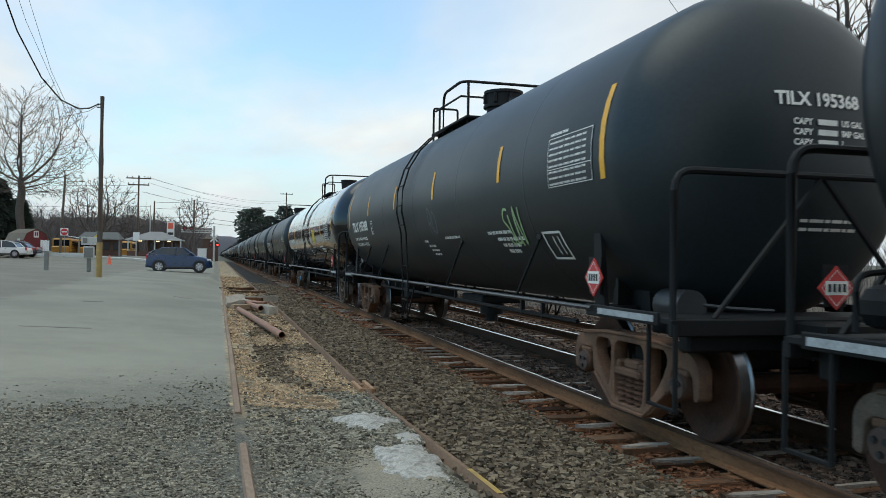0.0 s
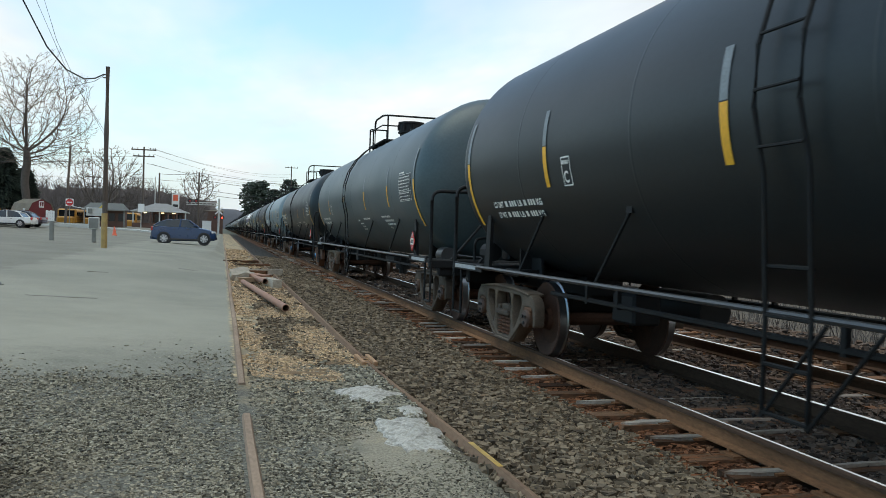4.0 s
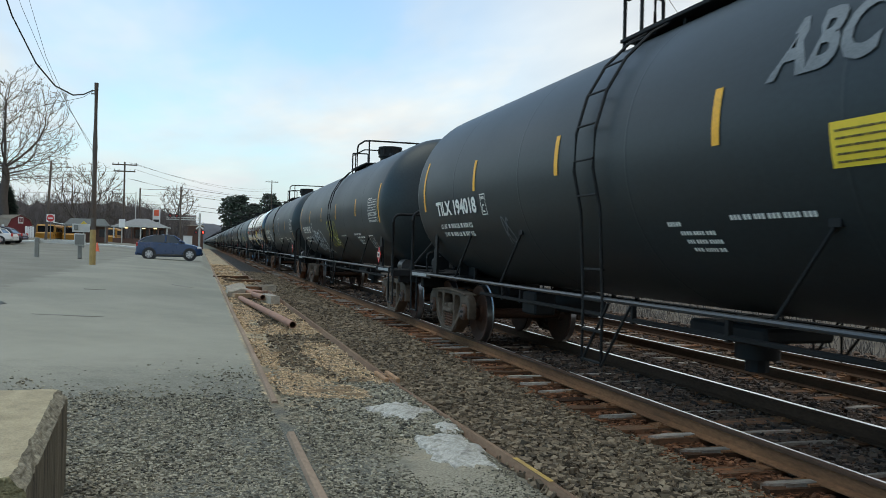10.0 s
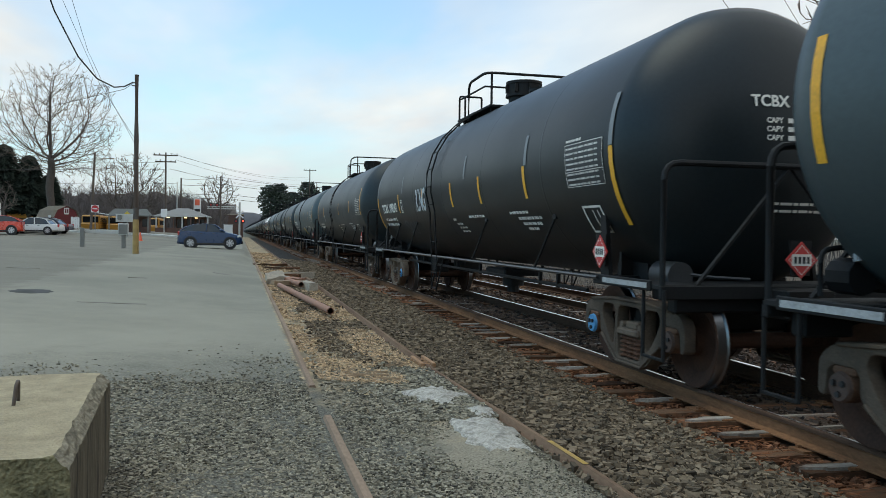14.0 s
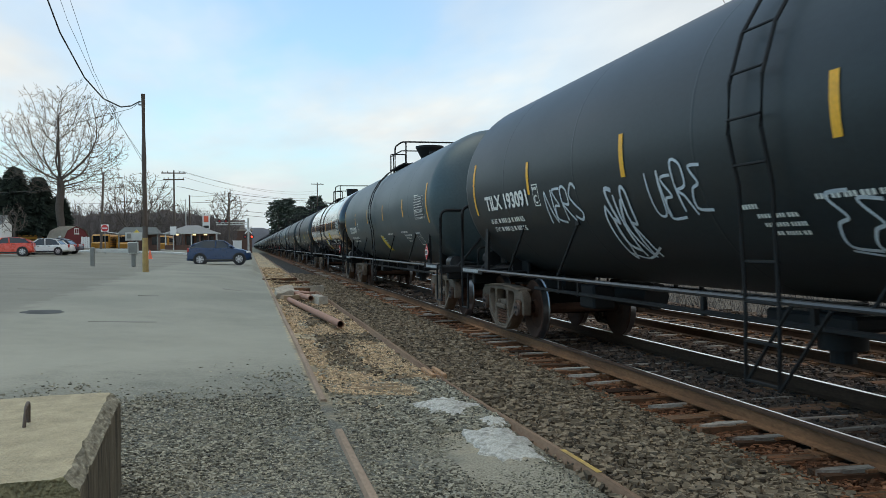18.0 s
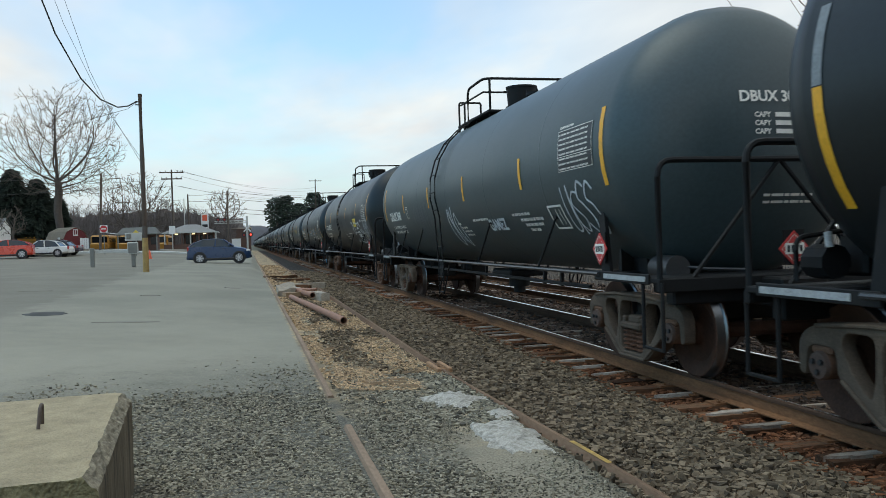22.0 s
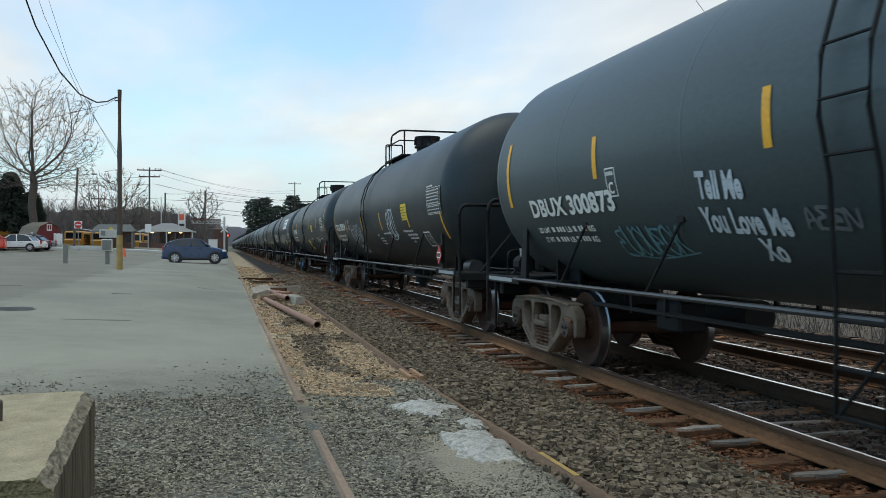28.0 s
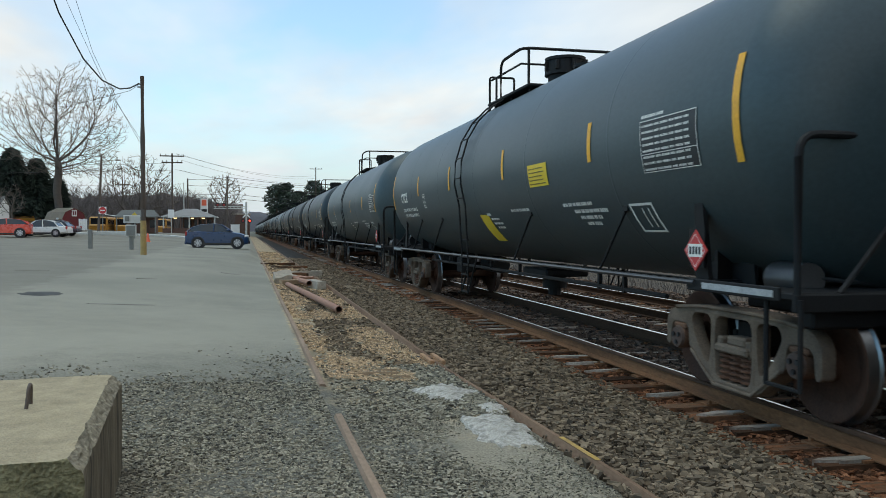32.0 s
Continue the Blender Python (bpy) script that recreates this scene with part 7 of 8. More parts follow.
def conifer(x, y, z, seed, height, width, label, mat_name, clump=0.34, open_base=0.06, count=1500, droop=0.35):
    rng = random.Random(seed)
    t = thing("conifer", x, y, z, 0, label, "tree", "conifers")
    bm = bmesh.new()
    add_tube(bm, [(0, 0, 0), (0, 0, height * 0.5), (0, 0, height * 0.97)], [0.05 * width, 0.035 * width, 0.01], 8)
    part("trunk", bm, M["bark"], t)
    v, f = [], []
    for _ in range(count):
        u = open_base + (1 - open_base) * rng.random() ** 1.25
        h = u * height
        az = rng.uniform(0, 2 * math.pi)
        reach = width / 2 * (1 - u) ** 0.5 * (0.75 + 0.35 * noise.noise((math.cos(az) * 2 + seed, math.sin(az) * 2, u * 7)))
        rr = reach * (0.35 + 0.65 * rng.random() ** 0.5)
        p = Vector((math.cos(az) * rr, math.sin(az) * rr, h - droop * rr * 0.4))
        out = Vector((math.cos(az), math.sin(az), -droop + rng.uniform(-0.3, 0.3))).normalized()
        side = out.cross(Vector((0, 0, 1))).normalized()
        l, w = clump * rng.uniform(0.7, 1.6), clump * rng.uniform(0.25, 0.5)
        base = len(v)
        lift = Vector((0, 0, w * 0.5))
        for q in (p - out * l * 0.4, p + side * w - lift * 0.6, p + out * l, p - side * w - lift * 0.6, p + lift):
            v.append(tuple(q))
        f += [(base, base + 1, base + 4), (base + 1, base + 2, base + 4), (base + 2, base + 3, base + 4), (base + 3, base, base + 4)]
    o = new("crown", mesh_pyd("crown", (v, f), M[mat_name], False))
    o.parent = t


for k, (x, y, h, w) in enumerate(((-31.0, 109, 8.9, 7.5), (-28.2, 107.5, 9.7, 7.2), (-25.6, 108, 8.6, 6.2), (-34.5, 108, 9, 7.5), (-38.2, 106, 8.5, 7), (-23.8, 110, 6.5, 5.0))):
    conifer(x, y, gz(x, y) - 0.1, 40 + k, h, w, "dense dark green conifer behind parked cars", "needle", 0.52, 0.23, 4200)


def tall_pine(x, y, seed, height, label):
    rng = random.Random(seed)
    t = thing("pine_tree", x, y, 0, 0, label, "tree", "pines by the track")
    bm = bmesh.new()
    add_tube(bm, [(0, 0, -0.5), (0.2, 0, height * 0.5), (0, 0, height * 0.98)], [0.45, 0.32, 0.06], 8)
    part("trunk", bm, M["bark"], t)
    v, f = [], []
    for j in range(26):
        hz = height * (0.30 + 0.70 * j / 25)
        az0 = rng.uniform(0, 6.28)
        for b in range(4):
            az = az0 + b * 1.57 + rng.uniform(-0.4, 0.4)
            ln = (1.0 + 4.2 * math.sin(math.pi * (0.12 + 0.80 * j / 25))) * rng.uniform(0.7, 1.2)
            for c in range(12):
                u = 0.25 + 0.75 * rng.random()
                p = Vector((math.cos(az) * ln * u, math.sin(az) * ln * u, hz + 0.12 * ln * u)) + Vector((rng.uniform(-0.6, 0.6), rng.uniform(-0.6, 0.6), rng.uniform(-0.35, 0.35)))
                d = Vector((rng.uniform(-1, 1), rng.uniform(-1, 1), rng.uniform(-0.3, 0.5))).normalized()
                s = d.cross(Vector((0.1, 0.2, 1))).normalized()
                l, w = rng.uniform(0.5, 1.0), rng.uniform(0.25, 0.45)
                base = len(v)
                for q in (p - d * l, p + s * w, p + d * l, p - s * w, p + Vector((0, 0, 0.3)), p - Vector((0, 0, 0.2))):
                    v.append(tuple(q))
                f += [(base, base + 1, base + 4), (base + 1, base + 2, base + 4), (base + 2, base + 3, base + 4), (base + 3, base, base + 4), (base, base + 3, base + 5), (base + 2, base + 1, base + 5)]
    o = new("crown", mesh_pyd("crown", (v, f), M["pine_green"], False))
    o.parent = t


for k, (x, y, h) in enumerate(((10.6, 338, 19.6), (14.6, 340, 20.4), (20.3, 346, 17.5), (25.5, 338, 21.4), (28.6, 345, 18.6), (35, 350, 19), (40, 340, 20))):
    tall_pine(x, y, 70 + k, h, "tall dark pine beside the railway")


# ---- far woods and hill ----
def woods_strip():
    rng = random.Random(3)
    v, f = [], []
    for _ in range(7500):
        y = rng.uniform(140, 215)
        x = rng.uniform(-95, -3.5)
        z0 = 1.0 + 0.03 * min(30, -x)
        h = rng.uniform(5.0, 10.4) * (0.80 + 0.4 * noise.noise((x * 0.06, y * 0.05, 1))) * (0.75 + 0.25 * smoothstep(-3, -16, x))
        a, b = rng.uniform(-0.22, 0.22), rng.uniform(0.03, 0.10)
        base = len(v)
        v += [(x - b, y, z0), (x + b, y, z0), (x + a * h + b * 0.3, y + rng.uniform(-1, 1), z0 + h), (x, y + b, z0)]
        f += [(base, base + 1, base + 2), (base + 1, base + 3, base + 2), (base + 3, base, base + 2)]
        for _ in range(4):
            u = rng.uniform(0.35, 0.9)
            px, pz = x + a * h * u, z0 + h * u
            l, e = rng.uniform(0.8, 2.2), rng.uniform(-1.0, 1.0)
            base = len(v)
            v += [(px - 0.05, y, pz), (px + 0.05, y, pz), (px + l * e, y + rng.uniform(-0.6, 0.6), pz + l * 0.8)]
            f.append((base, base + 1, base + 2))
    tagged(new("far_woods", mesh_pyd("far_woods", (v, f), M["bark_far"], False)), "brown leafless woods behind the shops", "woods", kind="stuff")
    # wooded rise behind
    v, f = [], []
    n = 260
    for k in range(n + 1):
        x = -260 + 258 * k / n
        h = 9.8 + 1.2 * noise.noise((x * 0.03, 0, 5)) + 0.9 * noise.noise((x * 0.3, 0, 9)) + 0.7 * noise.noise((x * 1.3, 0, 3))
        h *= 0.78 + 0.22 * smoothstep(-2, -25, x)
        for y, z in ((216, -1), (218, h * 0.6 + 1), (224, h + 1), (250, h * 1.02 + 1)):
            v.append((x, y, z))
    for k in range(n):
        for j in range(3):
            a = k * 4 + j
            f.append((a, a + 4, a + 5, a + 1))
    tagged(new("wooded_rise", mesh_pyd("wooded_rise", (v, f), M["woods"])), "brown wooded rise behind the town", "backdrop", kind="structure")
    v, f = [], []
    n = 80
    for k in range(n + 1):
        x = -700 + 1700 * k / n
        h = 36 + 10 * noise.noise((x * 0.004, 2, 5)) + 3 * noise.noise((x * 0.03, 2, 5)) - 14 * smoothstep(10, 90, x) + 20 * smoothstep(100, 400, x)
        for y, z in ((1480, -5), (1500, h * 0.7), (1540, h), (1700, h)):
            v.append((x, y, z))
    for k in range(n):
        for j in range(3):
            a = k * 4 + j
            f.append((a, a + 4, a + 5, a + 1))
    tagged(new("distant_hill", mesh_pyd("distant_hill", (v, f), M["hill"])), "hazy blue-grey distant wooded hill", "backdrop", kind="structure")
    # scrub bank beyond the second track
    rng = random.Random(9)
    v, f = [], []
    for _ in range(9000):
        x, y = 11.3 + 8 * rng.random() ** 1.4, rng.uniform(-5, 90)
        z0, h = gz(x, y), rng.uniform(0.15, 0.75)
        a, e, b = rng.uniform(-0.5, 0.5), rng.uniform(-0.5, 0.5), rng.uniform(0.008, 0.022)
        base = len(v)
        v += [(x, y - b, z0), (x, y + b, z0), (x + a * h, y + e * h, z0 + h)]
        f.append((base, base + 1, base + 2))
    for _ in range(2300):
        x, y = rng.uniform(19, 42), rng.uniform(-12, 120)
        z0, h = gz(x, y), rng.uniform(1.4, 4.6) * (0.8 + 0.5 * noise.noise((x * 0.2, y * 0.15, 6)))
        a, e, b = rng.uniform(-0.3, 0.3), rng.uniform(-0.3, 0.3), rng.uniform(0.012, 0.03)
        base = len(v)
        v += [(x, y - b, z0), (x, y + b, z0), (x + a * h, y + e * h, z0 + h), (x + b, y, z0)]
        f += [(base, base + 1, base + 2), (base + 1, base + 3, base + 2)]
        for _ in range(4):
            u, l = rng.uniform(0.3, 0.9), rng.uniform(0.4, 1.2)
            px, py, pz = x + a * h * u, y + e * h * u, z0 + h * u
            base = len(v)
            v += [(px, py - 0.012, pz), (px, py + 0.012, pz), (px + l * rng.uniform(-0.7, 0.7), py + l * rng.uniform(-0.7, 0.7), pz + l * 0.8)]
            f.append((base, base + 1, base + 2))
    tagged(new("dry_scrub", mesh_pyd("dry_scrub", (v, f), M["bark"], False)), "dry brown weeds and brush beyond the tracks", "weeds", kind="stuff")


woods_strip()


# ---- street furniture and buildings ----
def tall_pole(x, y, top, r, label, arms=(), name="utility_pole", material="pole_wood", lean=0.0):
    z0 = gz(x, y) if x < 2 else 0.0
    p = thing(name, x, y, z0 - 0.05, 0, label, "utility pole", "utility poles")
    h = top - z0
    bm = bmesh.new()
    add_tube(bm, [(0, 0, 0), (lean * 0.5, 0, h * 0.5), (lean, 0, h)], [r * 0.75, r * 0.66, r * 0.54], 10)
    part("shaft", bm, M[material], p)
    for dz, half in arms:
        bm = bmesh.new()
        add_box(bm, lean, -r, h - dz, 2 * half, 0.12, 0.14, bevel=0.01)
        arm = part("crossarm", bm, M["pole_wood"], p)
        for q in (-0.92, -0.5, 0.5, 0.92):
            bm = bmesh.new()
            add_cyl(bm, (lean + q * half, -r, h - dz + 0.06), (lean + q * half, -r, h - dz + 0.26), 0.05, 8, 0.035)
            part("insulator", bm, M["metal_grey"], arm)
    return p


tall_pole(-9.94, 107.5, 11.4, 0.17, "wooden utility pole with two crossarms", ((0.35, 1.45), (1.15, 1.25)))
tall_pole(-3.15, 100.0, 8.15, 0.15, "plain wooden utility pole beside the crossing", ())
tall_pole(-8.6, 115.0, 8.75, 0.17, "dark wooden utility pole behind the shop", ())
tall_pole(-14.9, 85.0, 9.15, 0.17, "leaning wooden utility pole with a street light", (), lean=0.35)
tall_pole(-19.6, 135.0, 9.2, 0.15, "distant wooden utility pole with a crossarm", ((0.3, 1.1),))
tall_pole(15.3, 200.0, 17.0, 0.2, "tall wooden pole with a crossarm beyond the tracks", ((0.4, 1.5),))
tall_pole(-9.25, 117.0, 8.3, 0.10, "slender pale metal lamp post", (), "lamp_post", "metal_light")


def street_light():
    s = thing("street_light", -14.62, 85.0, 8.3, 0, "cobra-head street light on a long thin arm", "street light")
    bm = bmesh.new()
    add_tube(bm, [(0, 0, 0), (0.6, 0, 0.22), (1.3, 0, 0.28)], 0.035, 6)
    part("arm", bm, M["metal_grey"], s)
    bm = bmesh.new()
    add_box(bm, 1.55, 0, 0.27, 0.55, 0.22, 0.12, bevel=0.04)
    part("lamp_head", bm, M["metal_grey"], s)


street_light()
for z, dz in ((11.3, 0.5), (11.25, 1.1), (10.5, 1.3), (9.3, 0.95), (9.35, 0.4)):
    cable([(-9.9 + dz * 0.9, 107.5, z), (15.4, 200, z + 4.2 - dz)], 0.016, sag=1.2)
for x, z in ((-9.9, 9.3), (-9.9, 10.2), (-8.6, 7.6)):
    cable([(x, 108, z), (-48, 112, z + 0.6)], 0.016, sag=0.6)
for z in (8.0, 7.2, 6.1, 5.6):
    cable([(-8.6, 115, z + 0.6), (-3.1, 100, z)], 0.024, sag=0.15)
    cable([(-3.1, 100, z), (30, 118, z - 0.2)], 0.024, sag=0.7)
for dx in (0.0, 3.2):
    cable([(8.5 + dx, 24, 16.6), (26 + dx, 36.0, 9.0)], 0.012, sag=0.2)
cable([(-14.5, 85, 8.9), (-60, 88, 9.4)], 0.016, sag=0.8)
cable([(-14.5, 85, 7.6), (-60, 88, 8.0)], 0.016, sag=0.8)


def crossing_signal():
    s = thing("crossing_signal", -1.0, 140.0, 0.35, 0, "silver cantilever level crossing signal with red flashers", "crossing signal")
    bm = bmesh.new()
    add_tube(bm, [(0, 0, 0), (0, 0, 6.1)], 0.16, 12)
    part("mast", bm, M["metal_light"], s)
    for z in (5.35, 5.0):
        bm = bmesh.new()
        add_cyl(bm, (0, 0, z), (-5.2, 0, z), 0.06, 8)
        part("arm", bm, M["metal_light"], s)
    bm = bmesh.new()
    for k in range(9):
        add_cyl(bm, (-0.6 * k, 0, 5.0), (-0.6 * k - 0.3, 0, 5.35), 0.03, 6)
    part("lattice", bm, M["metal_light"], s)
    for x, z in ((-0.55, 3.0), (0.55, 3.0), (-3.6, 5.6), (-4.6, 5.6)):
        bm = bmesh.new()
        add_cyl(bm, (x, -0.05, z), (x, 0.03, z), 0.34, 16)
        d = part("flasher", bm, M["plastic_black"], s)
        bm = bmesh.new()
        add_cyl(bm, (x, -0.09, z), (x, -0.04, z), 0.15, 12)
        part("lens", bm, M["red_light"] if x in (0.55,) else M["lamp_red"], d)
    bm = bmesh.new()
    for a in (0.78, -0.78):
        add_box(bm, 0, -0.2, 4.1, 1.6, 0.04, 0.2, Matrix.Rotation(a, 4, "Y"))
    part("crossbuck", bm, M["white_paint"], s)
    c = thing("signal_cabinet", -2.6, 125.0, gz(-2.6, 125), 0, "white metal railway equipment cabinet", "equipment cabinet")
    bm = bmesh.new()
    add_box(bm, 0, 0, 1.0, 1.25, 0.9, 2.0, bevel=0.03)
    part("case", bm, M["white_paint"], c)
    bm = bmesh.new()
    add_box(bm, 0, 0, 2.04, 1.4, 1.05, 0.08, bevel=0.02)
    part("lid", bm, M["metal_light"], c)
    for x in (-0.3, 0.3):
        bm = bmesh.new()
        add_box(bm, x, -0.46, 1.0, 0.54, 0.02, 1.7, bevel=0.005)
        part("door", bm, M["white_paint"], c)


crossing_signal()


def stop_sign():
    z = gz(-13.7, 80)
    s = thing("stop_sign", -13.7, 80.0, z, 0, "red no-entry sign on a post", "road sign")
    bm = bmesh.new()
    add_cyl(bm, (0, 0, 0), (0, 0, 2.75), 0.04, 8)
    part("post", bm, M["metal_grey"], s)
    bm = bmesh.new()
    add_box(bm, 0, -0.06, 2.35, 0.66, 0.02, 0.66, bevel=0.01)
    face = part("plate", bm, M["white_paint"], s)
    bm = bmesh.new()
    add_cyl(bm, (0, -0.085, 2.35), (0, -0.072, 2.35), 0.31, 24)
    part("disc", bm, M["sign_red"], face)
    bm = bmesh.new()
    add_box(bm, 0, -0.095, 2.35, 0.42, 0.012, 0.10)
    part("bar", bm, M["white_paint"], face)
    z = gz(-11.3, 76)
    y = thing("warning_sign", -10.45, 76.0, z, 0, "yellow diamond pedestrian warning sign on a post", "road sign")
    bm = bmesh.new()
    add_cyl(bm, (0, 0, 0), (0, 0, 2.3), 0.035, 8)
    part("post", bm, M["metal_grey"], y)
    bm = bmesh.new()
    add_box(bm, 0, -0.05, 2.0, 0.42, 0.02, 0.42, Matrix.Rotation(math.pi / 4, 4, "Y"), bevel=0.01)
    part("plate", bm, M["sign_yellow"], y)
    c = thing("traffic_cone", -8.7, 70.0, gz(-8.7, 70), 0, "orange traffic cone on asphalt", "traffic cone")
    bm = bmesh.new()
    add_cyl(bm, (0, 0, 0.04), (0, 0, 0.72), 0.17, 14, 0.04)
    part("cone", bm, M["sign_orange"], c)
    bm = bmesh.new()
    add_box(bm, 0, 0, 0.02, 0.42, 0.42, 0.04, bevel=0.01)
    part("foot", bm, M["sign_orange"], c)


stop_sign()


def hip_shop():
    z = gz(-7.7, 105)
    b = thing("corner_shop", -7.75, 107.0, z, 0, "low shop with grey hip roof and open front porch", "building")
    hw, hd, eave, peak = 3.25, 2.6, 2.15, 3.15
    bm = bmesh.new()
    p = [bm.verts.new(v) for v in ((-hw, -hd, eave), (hw, -hd, eave), (hw, hd, eave), (-hw, hd, eave), (-0.7, 0, peak), (0.7, 0, peak))]
    for q in ((0, 1, 5, 4), (1, 2, 5), (2, 3, 4, 5), (3, 0, 4), (3, 2, 1, 0)):
        bm.faces.new([p[i] for i in q])
    part("roof", bm, M["shingle"], b)
    bm = bmesh.new()
    for x, y, sx, sy in ((0, -hd, 2 * hw + 0.1, 0.06), (0, hd, 2 * hw + 0.1, 0.06), (-hw, 0, 0.06, 2 * hd), (hw, 0, 0.06, 2 * hd)):
        add_box(bm, x, y, eave - 0.04, sx, sy, 0.13)
    part("fascia", bm, M["metal_light"], b)
    for k in range(7):
        bm = bmesh.new()
        add_box(bm, -hw + 0.25 + k * (2 * hw - 0.5) / 6, -hd + 0.15, eave / 2, 0.15, 0.15, eave, bevel=0.01)
        part("porch_post", bm, M["metal_light"] if k % 3 == 0 else M["brick_wall"], b)
    bm = bmesh.new()
    add_box(bm, 0, -hd + 0.1, 0.35, 2 * hw - 0.3, 0.2, 0.7)
    part("low_wall", bm, M["brick_wall"], b, "dark brick knee wall")
    bm = bmesh.new()
    add_box(bm, 0.9, 0.9, eave / 2, 3.6, 2.4, eave)
    part("core", bm, M["brick_wall"], b)
    for k in range(3):
        bm = bmesh.new()
        add_box(bm, -0.3 + k * 1.2, -0.32, 1.25, 0.85, 0.05, 1.1)
        part("window", bm, M["glass_dark"], b)
    for x in (-1.7, 0.3, 1.6):
        bm = bmesh.new()
        add_box(bm, x, -1.5, eave - 0.2, 0.35, 0.2, 0.08)
        part("porch_lamp", bm, M["warm_light"], b, "warm lit porch lamp")
    w = thing("white_board", -9.8, 104.0, z, 0, "blank white signboard on a post", "sign")
    bm = bmesh.new()
    add_box(bm, 0, 0, 2.45, 0.72, 0.1, 1.0, bevel=0.01)
    part("board", bm, M["white_paint"], w)
    bm = bmesh.new()
    add_cyl(bm, (0, 0.1, 0), (0, 0.1, 2.9), 0.06, 8)
    part("post", bm, M["metal_light"], w)


hip_shop()


def shelter():
    z = gz(-12, 90)
    b = thing("roadside_shelter", -12.1, 92.0, z, 0, "low roadside building with grey roof and white awning", "building")
    hw, eave = 2.1, 1.75
    bm = bmesh.new()
    p = [bm.verts.new(v) for v in ((-hw, -1.9, eave), (hw, -1.9, eave), (hw, 1.9, eave), (-hw, 1.9, eave), (-hw + 0.5, 0, eave + 0.72), (hw - 0.5, 0, eave + 0.72))]
    for q in ((0, 1, 5, 4), (1, 2, 5), (2, 3, 4, 5), (3, 0, 4), (3, 2, 1, 0)):
        bm.faces.new([p[i] for i in q])
    part("roof", bm, M["shingle_dark"], b)
    bm = bmesh.new()
    add_box(bm, 0, -1.92, eave - 0.03, 2 * hw + 0.1, 0.06, 0.12)
    part("fascia", bm, M["metal_grey"], b)
    bm = bmesh.new()
    add_box(bm, 0.4, 0.4, eave / 2, 2.9, 2.2, eave)
    part("wall", bm, M["brick_wall"], b)
    for x in (-0.4, 0.6, 1.5):
        bm = bmesh.new()
        add_box(bm, x, -0.72, 1.0, 0.55, 0.05, 0.8)
        part("window", bm, M["glass_dark"], b)
    for x in (-1.9, 1.9):
        bm = bmesh.new()
        add_box(bm, x, -1.75, eave / 2, 0.12, 0.12, eave)
        part("post", bm, M["metal_grey"], b)
    bm = bmesh.new()
    add_box(bm, -2.45, -1.2, eave + 0.12, 1.1, 1.4, 0.06, Matrix.Rotation(0.15, 4, "Y"))
    part("awning", bm, M["white_paint"], b)
    bm = bmesh.new()
    add_cyl(bm, (0.1, -2.0, eave - 0.05), (0.1, -2.0, eave + 0.1), 0.12, 10)
    part("lamp", bm, M["warm_light"], b, "lit round lamp under the eaves")


shelter()


